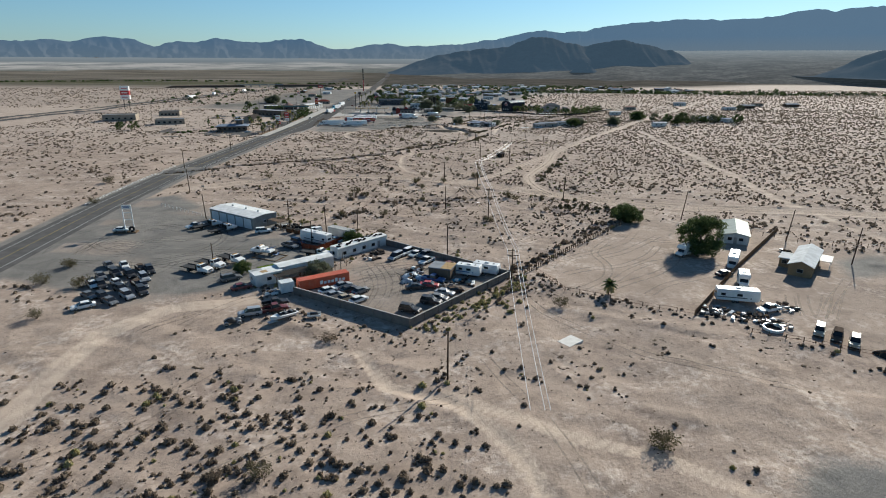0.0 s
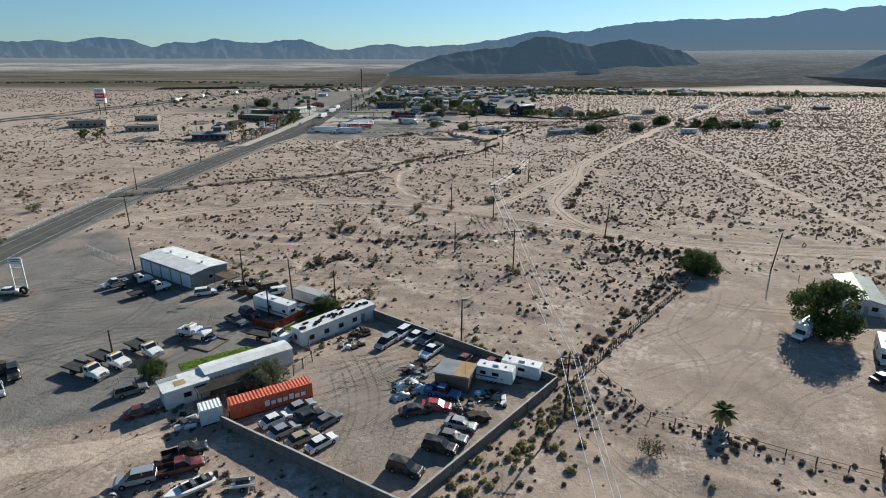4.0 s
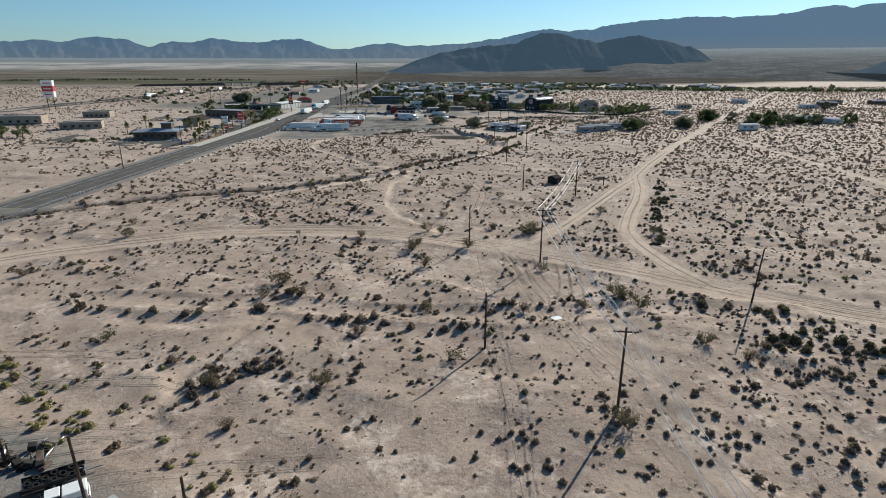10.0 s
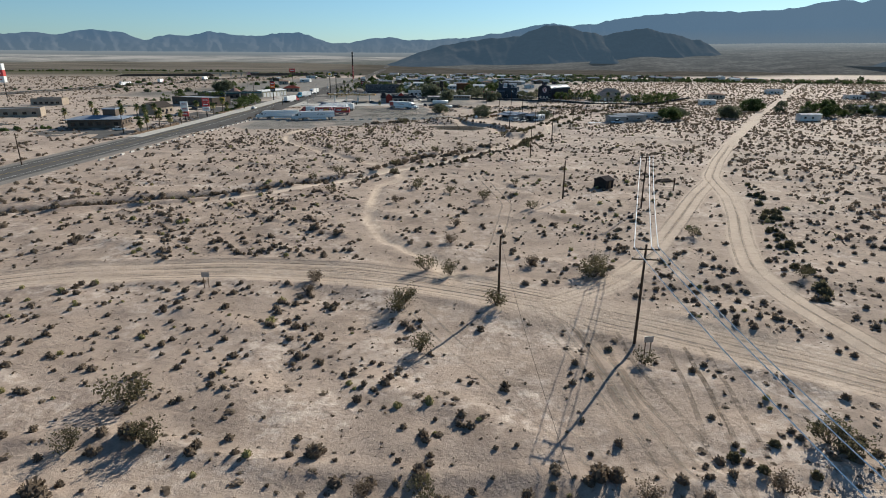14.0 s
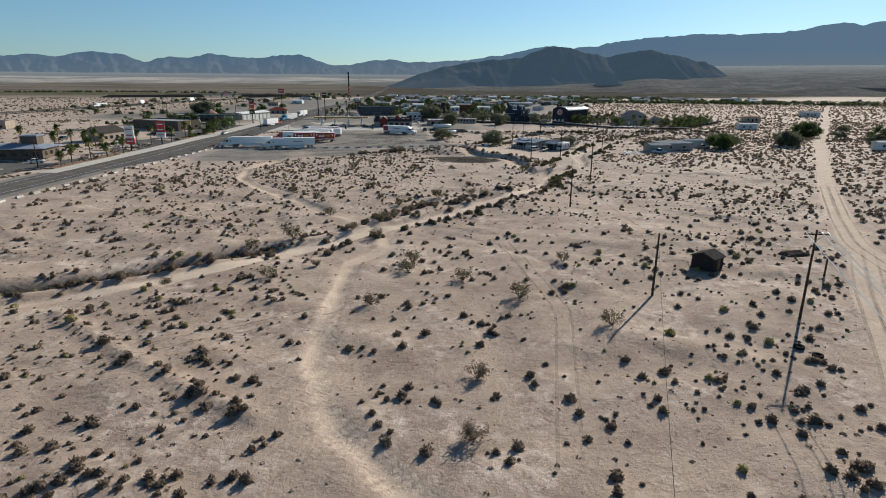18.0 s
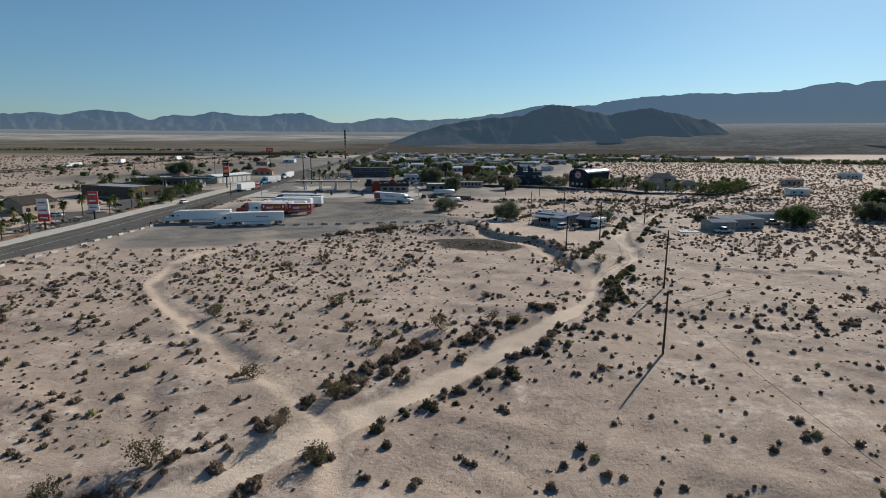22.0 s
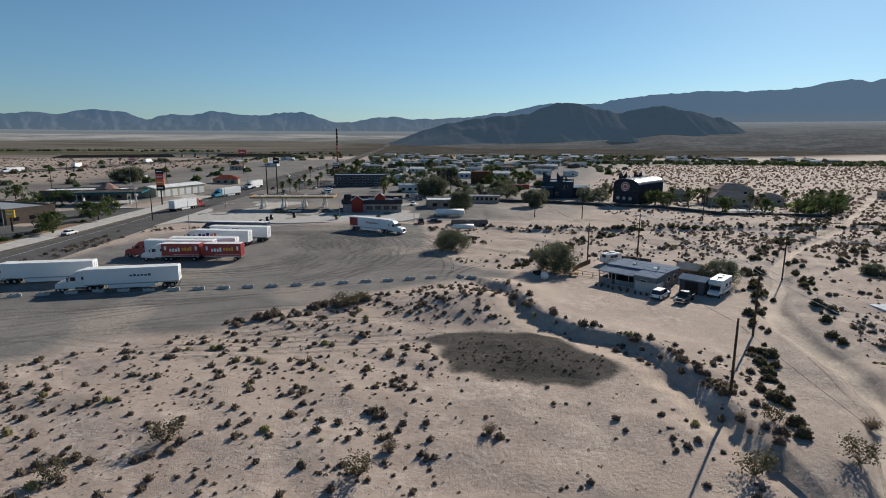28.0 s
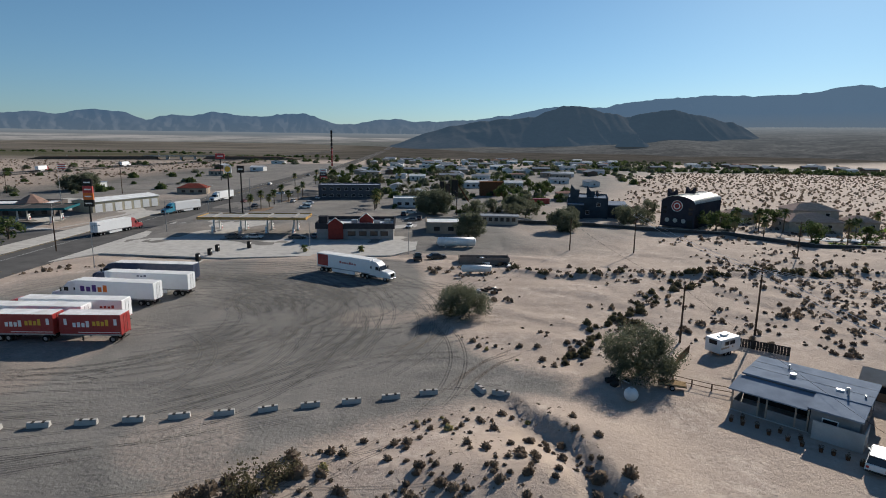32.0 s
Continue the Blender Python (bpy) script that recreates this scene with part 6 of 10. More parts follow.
def lines():
    gz = lambda x, y: float(ground_z(x, y))
    for k, (x, y, h) in enumerate(LINE_A):
        if k:
            stand(utility_pole(h, 2 if k in (1, 3) else 1, "tall dark wooden power pole with crossarm and insulators"), x, y, -8, "power poles")
    for p, q in zip(LINE_A, LINE_A[1:]):
        for off in (-1.25, 0.55, 1.25):
            span((p[0] + off, p[1], gz(p[0], p[1]) + p[2] - 0.25), (q[0] + off, q[1], gz(q[0], q[1]) + q[2] - 0.25), 1.1, WIRE, 0.05 if q[1] > 190 else 0.036)
    for x, y, h in LINE_B:
        stand(utility_pole(h, 0, "slim dark wooden telephone pole without crossarm"), x, y, 0, "telephone poles")
    for p, q in zip(LINE_B, LINE_B[1:]):
        span((p[0], p[1], gz(p[0], p[1]) + p[2] - 0.6), (q[0], q[1], gz(q[0], q[1]) + q[2] - 0.6), 1.0, CABLE, 0.014, "telephone_cable", "dark telephone cable between wooden poles")
    for k, (x, y, h) in enumerate(LINE_C):
        stand(utility_pole(h, 1 if k in (2, 3) else 0, "dark wooden power pole beside the wash"), x, y, -20, "power poles")
    for p, q in zip(LINE_C, LINE_C[1:]):
        for off in (-0.9, 0.9):
            span((p[0] + off, p[1], gz(p[0], p[1]) + p[2] - 0.4), (q[0] + off, q[1], gz(q[0], q[1]) + q[2] - 0.4), 1.0, WIRE, 0.026)
    for off in (-1.2, 0, 1.2):
        span((47 + off, 501, 10.2), (96 + off, 455, 10.2), 1.4, WIRE, 0.018)
    for x, y, h, arms, lean in ((51.4, 214.5, 9.5, 0, 3), (84.5, 184, 10, 0, 6), (106, 160, 10, 0, 5), (111.9, 140.2, 10.2, 0, 3), (-75, 186.4, 8.5, 0, -3), (-44.9, 176.2, 9.2, 2, 0), (-21.7, 165, 8.0, 0, 0), (-96, 226, 9.5, 0, -2), (-120, 280, 9, 0, 0), (-118.5, 344, 9, 0, 0), (-31.6, 167.9, 9.5, 0, -2), (-34.4, 159.0, 7.0, 0, 0), (-55.8, 139.6, 6.5, 0, 0), (54.3, 311.4, 3.0, 0, 0), (70.2, 480.5, 8.5, 0, 0), (-158.4, 700.4, 16, 2, 0), (-98.2, 559, 9, 0, 0), (-126, 415, 9, 0, 0), (-185, 640, 12, 1, 0), (-215, 700, 12, 1, 0), (60, 640, 10, 1, 0), (5, 640, 10, 1, 0), (90, 560, 9, 1, 0)):
        stand(utility_pole(h, arms, "weathered wooden utility pole standing in the sand", lean), x, y, -10, "utility poles")


lines()

# ---- tow yard ----
SHEET = surf("pale_sheet_metal", (0.50, 0.50, 0.48), (0.38, 0.37, 0.35), 0.4, 0.5, 0.1, 0.05)
ROOF_WHITE = surf("white_roof", (0.72, 0.73, 0.72), (0.52, 0.52, 0.50), 0.5, 0.6, 0.0, 0.05)
WALL_TAN = surf("tan_stucco", (0.36, 0.30, 0.24), (0.27, 0.225, 0.18), 0.6, 0.9)
WALL_WHITE = surf("white_siding", (0.68, 0.68, 0.66), (0.52, 0.52, 0.5), 0.6, 0.7)
WALL_BROWN = surf("brown_stucco", (0.17, 0.125, 0.095), (0.12, 0.09, 0.07), 0.6, 0.9)
ROOF_GREY = surf("grey_roof_felt", (0.30, 0.32, 0.34), (0.21, 0.225, 0.24), 0.5, 0.75)
ROOF_BLUE = surf("blue_grey_roof", (0.245, 0.285, 0.34), (0.175, 0.205, 0.25), 0.5, 0.55)
PLY = surf("bare_plywood", (0.42, 0.30, 0.17), (0.33, 0.23, 0.13), 1.0, 0.8)
TIMBER = surf("old_timber", (0.19, 0.13, 0.085), (0.11, 0.075, 0.05), 1.5, 0.9)
REDWOOD = surf("red_fence_wood", (0.22, 0.06, 0.03), (0.15, 0.042, 0.024), 1.0, 0.85)
LAWN = surf("green_lawn", (0.16, 0.23, 0.04), (0.10, 0.155, 0.03), 0.8, 0.95, 0, 0.4)


def tow_shop():
    w, d, h = 22.0, 9.2, 3.7
    doors = [("roller_door", "s", -8.3 + 4.15 * k, 0.05, 3.5, 3.1) for k in range(5)]
    shop = building("workshop", "pale metal workshop with roller doors and white roof", w, d, h, surf("workshop_sheet", (0.27, 0.265, 0.25), (0.2, 0.195, 0.185), 0.7, 0.6), ROOF_WHITE, "gable", 0.45, doors + [("window", "e", 0, 1.4, 1.2, 1.0)], surf("door_sheet", (0.62, 0.63, 0.64), (0.5, 0.51, 0.52), 0.6, 0.5), "workshop", 0.25)
    for x in (-6, 1, 7):
        bm = bmesh.new()
        disc(bm, (x, 0.8, h + 0.72), 0.32, 0.7, "Z", 10)
        part("roof_vent", bm, ROOF_WHITE, shop)
    for x in np.arange(-11.2, 11.3, 1.4):
        for s in (-1, 1):
            bm = bmesh.new()
            a, b = (x, s * (d / 2 + 0.25), h + 0.125), (x, s * 0.05, h + 0.58)
            tube(bm, a, b, 0.03, 0.03, 4)
            part("roof_rib", bm, ROOF_WHITE, shop)
    stand(shop, -61.8, 183.8, -35.5)


tow_shop()


def container(label, length, mat, marks=True):
    root = thing("shipping_container", label, "container")
    h, e, t = length / 2, 1.22, 2.6
    slab("floor", (-h, -e, 0.0), (h, e, 0.16), CHASSIS, root)
    for s in (-1, 1):
        bm = bmesh.new()
        n = int(length / 0.28)
        pts = []
        for k in range(n * 2 + 1):
            x = -h + length * k / (2 * n)
            pts.append((x, s * (e - (0.05 if (k // 1) % 2 else 0.0))))
        lo = [bm.verts.new((x, y, 0.12)) for x, y in pts]
        hi = [bm.verts.new((x, y, t - 0.08)) for x, y in pts]
        for k in range(len(pts) - 1):
            bm.faces.new((lo[k], lo[k + 1], hi[k + 1], hi[k]))
        bm.normal_update()
        part("side_panel", bm, mat, root)
        slab("top_rail", (-h, s * e - 0.05, t - 0.1), (h, s * e + 0.03, t), mat, root)
        slab("end_panel", (s * h - 0.05, -e, 0.1), (s * h + 0.02, e, t), mat, root)
        if marks:
            bars(root, "lettering_bar", FREIGHT, -1.2, 5.2, 0.85, 1.75, 7, s * (e + 0.02), 0.28)
    bm = bmesh.new()
    n = int(length / 0.5) * 4
    rows = [[bm.verts.new((-h + length * k / n, y, t + (0.035 if k % 4 in (1, 2) else -0.02))) for k in range(n + 1)] for y in (-e, e)]
    for k in range(n):
        bm.faces.new((rows[0][k], rows[0][k + 1], rows[1][k + 1], rows[1][k]))
    part("roof", bm, mat, root)
    return root


stand(container("bright orange corrugated shipping container inside the yard wall", 12.2, ORANGE), -25.4, 126.9, 30)
stand(container("small white corrugated storage container at the wall", 3.0, WHITE, False), -33.2, 123.2, 30)


def mobile_home(label, length, h=3.0):
    wins = [("window", "s", -length / 2 + 2 + 3.4 * k, 1.1, 1.2, 1.0) for k in range(int((length - 2) / 3.4))]
    wins += [("window", "w", 0.4, 1.1, 1.0, 1.0), ("window", "e", 0, 1.1, 1.0, 1.0)]
    home = building("mobile_home", label, length, 3.7, h, WALL_WHITE, ROOF_WHITE, "gable", 0.25, wins + [("door", "s", length / 2 - 3.2, 0.25, 0.9, 2.0)], STEEL, "mobile home", 0.08)
    slab("skirting", (-length / 2 + 0.03, -1.9, 0.0), (length / 2 - 0.03, -1.86, 0.5), SHEET, home)
    return home


stand(mobile_home("long white mobile home with a white metal roof", 14.5), -31.8, 136.4, 36.6)
second = building("mobile_home", "patched white mobile home extension with ply sheets on the roof", 6.5, 4.2, 2.7, WALL_WHITE, ROOF_WHITE, "flat", 0, [("window", "s", 0, 1.0, 1.2, 0.9), ("window", "w", 0.5, 1.0, 0.9, 0.9)], STEEL, "mobile home", 0.2)
slab("roof_patch", (-1.4, -1.3, 2.925), (0.2, 0.3, 2.96), PLY, second, 0, "bare plywood roof patch")
for k in range(9):
    slab("roof_slat", (-3.3 + 0.33 * k, 1.0, 2.925), (-3.1 + 0.33 * k, 2.2, 2.97), SHEET, second)
stand(second, -39.6, 129.5, 36.6)
home_b = mobile_home("white mobile home with old tyres lying on its roof", 17.5, 3.1)
stand(home_b, -19.9, 153.3, 46.7)


def old_tyres():
    rs = np.random.RandomState(5)
    bm = bmesh.new()
    disc(bm, (0, 0, 0.1), 0.36, 0.2, "Z", 14, 0.2)
    first = tagged(part("tyre", bm, RUBBER), "worn black tyre lying flat on a white roof", "tyre", "tyres on the roof")
    base = at(-19.9, 153.3, 46.7)
    for k in range(26):
        u = -8.2 + 16.2 * ((k * 0.618) % 1)
        v = -1.35 + 2.7 * rs.rand()
        m = base @ pose(u, v, 3.1 + 0.2 + 0.25 * (1 - abs(v) / 1.85), 7 if v < 0 else -7, 0, 0)
        if k == 0:
            first.matrix_basis = m
        else:
            copy_thing(first, m)


old_tyres()


def yard_wall(a, b, h=1.75):
    """A block wall with pilasters and a cap, course by course near the top."""
    length = math.hypot(b[0] - a[0], b[1] - a[1])
    root = thing("yard_wall", "grey concrete block wall round the yard", "wall")
    tagged(root, kind="structure")
    slab("wall_panel", (0, -0.1, -0.3), (length, 0.1, h), BLOCK, root)
    slab("wall_cap", (0, -0.14, h), (length, 0.14, h + 0.07), CONCRETE, root)
    n = int(length / 4)
    for k in range(n + 1):
        x = length * k / n
        slab("pilaster", (x - 0.2, -0.2, -0.3), (x + 0.2, 0.2, h + 0.004), BLOCK, root)
    for z in np.arange(0.2, h, 0.2):
        slab("mortar_joint", (0, -0.104, z - 0.012), (length, 0.104, z), surf("mortar", (0.2, 0.18, 0.165), (0.15, 0.135, 0.125), 1.0, 0.95), root)
    root.matrix_basis = at(a[0], a[1], math.degrees(math.atan2(b[1] - a[1], b[0] - a[0])))


yard_wall((-31, 121.5), (-4.3, 104.6))
yard_wall((-4.1, 104.7), (19.4, 131.8))
yard_wall((19.3, 132.1), (-12.8, 158.3))


def post_fence(line, gap, h, mat, label, rails=2, rail_mat=None, name="fence", panel=False):
    """Posts along a line with rails, wires or boards between them."""
    root = thing(name, label, "fence")
    x0, y0 = line[0]
    root.matrix_basis = pose(x0, y0, 0)
    for (ax, ay), (bx, by) in zip(line, line[1:]):
        length = math.hypot(bx - ax, by - ay)
        n = max(1, round(length / gap))
        zs = [float(ground_z(ax + (bx - ax) * k / n, ay + (by - ay) * k / n)) for k in range(n + 1)]
        for k in range(n + 1):
            t = k / n
            p = Vector((ax + (bx - ax) * t - x0, ay + (by - ay) * t - y0, zs[k]))
            bm = bmesh.new()
            tube(bm, p - Vector((0, 0, 0.2)), p + Vector((0, 0, h)), 0.09, 0.08, 5)
            part("post", bm, mat, root)
            if k < n:
                q = Vector((ax + (bx - ax) * (k + 1) / n - x0, ay + (by - ay) * (k + 1) / n - y0, zs[k + 1]))
                for j in range(rails):
                    z = Vector((0, 0, h * (0.95 - 0.6 * j / max(1, rails - 1))))
                    bm = bmesh.new()
                    tube(bm, p + z, q + z, 0.025 if rail_mat else 0.045, 0.025 if rail_mat else 0.045, 4)
                    part("rail", bm, rail_mat or mat, root)
                if panel:
                    m = 6
                    for j in range(m):
                        s, e = p.lerp(q, (j + 0.06) / m), p.lerp(q, (j + 0.94) / m)
                        bm = bmesh.new()
                        vs = [bm.verts.new(v) for v in (s, e, e + Vector((0, 0, h)), s + Vector((0, 0, h)))]
                        d = (e - s).normalized().cross(Vector((0, 0, 1))) * 0.03
                        ws = [bm.verts.new(v.co + d) for v in vs]
                        for f in ((0, 1, 2, 3),):
                            bm.faces.new([vs[i] for i in f])
                            bm.faces.new([ws[i] for i in f[::-1]])
                        for i in range(4):
                            bm.faces.new((vs[i], ws[i], ws[(i + 1) % 4], vs[(i + 1) % 4]))
                        part("board", bm, mat, root)
    return root


post_fence([(22.3, 132.3), (37, 149.5), (62, 177.3)], 1.15, 1.4, TIMBER, "dark timber post and rail fence along the sandy lot", 2)
post_fence([(27, 136), (31.4, 122.7), (40.5, 117.6), (55.7, 108.7)], 3.4, 1.1, TIMBER, "sagging timber post fence with wire", 2, RUST)
post_fence([(55.7, 108.5), (78, 135.4), (109.7, 170.8)], 2.4, 1.5, TIMBER, "weathered board fence between the two lots", 2, None, "fence", True)
post_fence([(63.5, 100.5), (74, 95.2), (88, 89)], 3.2, 1.0, TIMBER, "wire fence on timber posts beside the junk", 2, RUST)
post_fence([(88, 178), (100, 168), (112, 158), (140, 149)], 3.0, 1.3, TIMBER, "timber post fence along the dirt road", 1, STEEL)
post_fence([(-36.3, 154.6), (-31.4, 152.2), (-25.6, 161.6)], 2.3, 1.6, REDWOOD, "red-stained board fence round the caravan", 2, None, "fence", True)
post_fence([(-36.4, 154.9), (-37.5, 158.6)], 2.3, 1.6, REDWOOD, "red-stained board fence beside parked cars", 2, None, "fence", True)
post_fence([(-52, 133.5), (-43.5, 133.5), (-31, 145)], 3.2, 1.0, STEEL, "thin wire fence on steel posts beside the lawn", 2, STEEL)
post_fence([(-30.2, 122.4), (-27.2, 128.5), (-21.8, 140), (-23.5, 145.4)], 2.6, 2.0, CHASSIS, "dark chain-link yard fence on steel posts", 3, STEEL)
post_fence([(-98, 205), (-86, 196), (-78, 190)], 2.5, 0.9, WHITE, "low white pipe rail at the gravel lot", 1)
# white roadside barrier rail
post_fence([(-125.5, 205), (-126.8, 245), (-126.5, 285)], 2.6, 0.75, WHITE, "white roadside guard rail on short posts", 2)
post_fence([(-111, 232), (-112, 262), (-108.5, 310)], 1.6, 0.7, STEEL, "row of short pale roadside marker posts", 1)


def lawn(x, y, turn, w, d, label):
    rs = np.random.RandomState(int(abs(x * 7)))
    root = tagged(thing("lawn", label, "lawn"), kind="structure")
    slab("turf", (-w / 2, -d / 2, -0.1), (w / 2, d / 2, 0.05), LAWN, root, 0.03)
    n = 900
    c = np.column_stack([(rs.rand(n) - 0.5) * w, (rs.rand(n) - 0.5) * d, np.full(n, 0.04)])
    a = rs.rand(n) * 6.283
    s = 0.05 + 0.06 * rs.rand(n)
    u = np.column_stack([np.cos(a) * s, np.sin(a) * s, np.zeros(n)])
    up = np.column_stack([rs.normal(size=n) * 0.03, rs.normal(size=n) * 0.03, 0.1 + 0.14 * rs.rand(n)])
    v = np.stack([c - u, c + u, c + up], 1).reshape(-1, 3)
    part_np("grass", v, np.arange(len(v)).reshape(-1, 3), GREEN_GRASS, root)
    root.matrix_basis = at(x, y, turn)


GREEN_GRASS = leaves("grass_blades", (0.07, 0.12, 0.02), (0.12, 0.18, 0.035), (0.18, 0.22, 0.06))
lawn(-38.8, 141.6, 33, 12.5, 2.7, "narrow bright green lawn behind the mobile home")
lawn(-27.0, 156.4, 56, 8.5, 2.0, "small green lawn beside the caravan fence")

stand(camper(10.5, "large white fifth-wheel caravan with dark windows", 3.4, WHITE, False, GREY), -33.4, 160.2, 147)
box_trailer = container("plain grey box trailer parked by the fence", 9, SHEET, False)
stand(box_trailer, -26.6, 164.9, -35, lift=0.55)
for s in (-1, 1):
    slab("axle_stand", (s * 3 - 0.3, -0.9, -0.56), (s * 3 + 0.3, 0.9, 0.0), CHASSIS, box_trailer)

for k in range(12):
    slab("roof_bow", (-4.3 + 0.78 * k, -1.15, 2.64), (-4.2 + 0.78 * k, 1.15, 2.68), SHEET, box_trailer)
stand(car("sedan", PALE_BLUE, "faded blue-grey saloon behind the caravan"), -27.8, 161.2, -38)
tyre_trailer = thing("flat_trailer", "flat trailer heaped with old black tyres", "trailer", at(-38.4, 173.6, 32))
slab("bed", (-2.6, -1.0, 0.55), (2.6, 1.0, 0.67), STEEL, tyre_trailer)
slab("tow_bar", (2.6, -0.06, 0.5), (4.0, 0.06, 0.6), STEEL, tyre_trailer)
for s in (-1, 1):
    slab("side_rail", (-2.6, s - 0.04, 0.67), (2.6, s + 0.04, 1.1), CHASSIS, tyre_trailer)
wheels(tyre_trailer, [(x, s * 1.15) for x in (-0.5, 0.4) for s in (-1, 1)], 0.36, 0.22)
for k in range(20):
    bm = bmesh.new()
    disc(bm, (0, 0, 0.1), 0.34, 0.2, "Z", 12, 0.19)
    loose = tagged(part("tyre", bm, RUBBER), "worn black tyre stacked on a flat trailer", "tyre", "tyres on the trailer")
    loose.matrix_basis = at(-38.4, 173.6, 32) @ pose(-2.1 + 0.72 * (k % 7), -0.6 + 0.6 * ((k // 7) % 3), 0.68 + 0.21 * (k % 2), 8 * (k % 3), 6 * (k % 2), 0)
for x, y, label in ((-43.4, 170.8, "rusty brown steel rubbish skip beside the trucks"), (-40.8, 169.2, "dark brown lidded rubbish skip on the gravel")):
    skip = thing("rubbish_skip", label, "skip", at(x, y, -34))
    bm = bmesh.new()
    prism(bm, [(-1.0, 0.1), (-1.15, 1.25), (1.15, 1.25), (1.0, 0.1)], -0.75, 0.75, 0.03)
    part("body", bm, RUST, skip)
    for s in (-1, 1):
        slab("lid", (s * 0.58 - 0.55, -0.8, 1.25), (s * 0.58 + 0.55, 0.8, 1.32), CHASSIS, skip)
        slab("lifting_sleeve", (-0.9, s * 0.78 - 0.06, 0.75), (0.9, s * 0.78 + 0.06, 0.9), RUST, skip)

# trucks and cars round the workshop
FLATBED = lambda: work_truck(WHITE, "white flatbed recovery truck with a steel deck")
for x, y, turn in ((-69.8, 176.8, 47), (-63.6, 172.2, 49), (-57.6, 135.6, -25), (-55.6, 139.2, -28), (-51.6, 143, -34), (-30.2, 147.9, -21)):
    many("flatbed", FLATBED, x, y, turn, "recovery trucks")
stand(work_truck(WHITE, "white tow truck with a blue recovery boom", True), -46.2, 150, 160)
stand(pickup(WHITE, "white pickup parked by the workshop"), -74.6, 175.9, 227)
stand(car("suv", WHITE, "white sport utility car by the workshop"), -51.5, 170.4, 20)
stand(car("suv", GREY, "dusty grey estate car beside the trucks"), -48.3, 130.3, 35)
stand(car("sedan", MAROON, "dark maroon saloon with a faded roof", wreck=True), -44.1, 124.8, 31)
stand(pickup(GREY, "dark grey pickup parked on gravel"), -39.9, 155.6, -38)
stand(car("suv", NAVY, "dark blue car parked beside the red fence"), -38.4, 158.8, -38)
stand(pickup(WHITE, "white and blue pickup with a ladder rack", True), -36.3, 170.2, 212)
stand(car("van", SILVER, "silver minivan parked in the yard"), -9.3, 146, 236)
stand(car("suv", WHITE, "white estate car parked by the block wall"), -6.7, 149.7, 236)
stand(car("sedan", WHITE, "white saloon parked by the block wall"), -4.1, 148.4, 235)
stand(car("suv", GREY, "dark grey sport utility car by the wall"), -1.6, 147.4, 235)
stand(pickup(WHITE, "white pickup with open bed in the yard"), -1.0, 142.4, 235)
stand(car("sedan", MAROON, "dark red saloon by the block wall"), 4.6, 139.2, 236)
stand(car("sedan", MAROON, "old maroon car behind the caravans", wreck=True), 9.2, 138, 232)
stand(car("sedan", BLACK, "black saloon among the yard wrecks"), -3.4, 124.3, 14)
stand(car("sedan", RED, "bright red coupe in the yard"), -0.2, 125.4, -10)
stand(car("sedan", SILVER, "silver saloon with open bonnet in the yard", wreck=True), 3.3, 120.9, -22)
stand(car("suv", BLACK, "black car beside the block wall"), 0.2, 115.9, -20)
stand(car("sedan", GREY, "grey saloon near the block wall"), 1.8, 117.9, -20)
stand(car("suv", BLACK, "black sport utility car in the wall's shade"), -4.3, 111.6, -24)
stand(car("sedan", BROWN_WRECK, "burnt brown wreck without wheels", wreck=True), 5.4, 122.4, 20, lift=-0.08)
stand(pickup(BLUE, "blue and white pickup among the wrecks"), 0.8, 129, -22)
for x, y, turn, mat, label in ((-23.6, 122.3, 42, WHITE, "white saloon beside the orange container"), (-20.7, 125.4, 41, SILVER, "silver saloon beside the orange container"), (-18.9, 123, 40, BLACK, "black saloon parked in the yard row"), (-16.1, 121.9, 48, GREY, "dark grey saloon parked in the yard row"), (-21.8, 119.8, 42, SILVER, "silver hatchback parked at the wall"), (-18.9, 118, 40, TAN, "pale tan saloon parked at the wall"), (-16, 117, 45, WHITE, "clean white saloon in the yard")):
    stand(car("sedan", mat, label), x, y, turn, "cars beside the container")
stand(car("suv", SILVER, "silver pickup-bodied car facing the track"), -37.8, 110.1, 200)
stand(pickup(MAROON, "rusty red pickup without load"), -33.1, 112.3, 25)
stand(pickup(BLACK, "black stripped pickup by the wall"), -33.8, 115.3, 28)


def buggy():
    root = thing("buggy", "small dark open buggy with round silver mudguards", "car")
    bm = bmesh.new()
    prism(bm, [(-1.7, 0.4), (-1.6, 0.95), (-0.9, 1.5), (0.1, 1.55), (0.6, 1.0), (1.6, 0.85), (1.8, 0.4)], -0.6, 0.6, 0.15, 0.2, 0.6)
    part("body", bm, BLACK, root)
    for x in (-1.2, 1.25):
        for s in (-1, 1):
            bm = bmesh.new()
            disc(bm, (x, s * 0.78, 0.5), 0.52, 0.3, "Y", 12)
            part("mudguard", bm, SILVER, root)
    wheels(root, [(x, s * 0.8) for x in (-1.2, 1.25) for s in (-1, 1)], 0.4, 0.34)
    return root


stand(buggy(), -40.1, 106.1, 21)


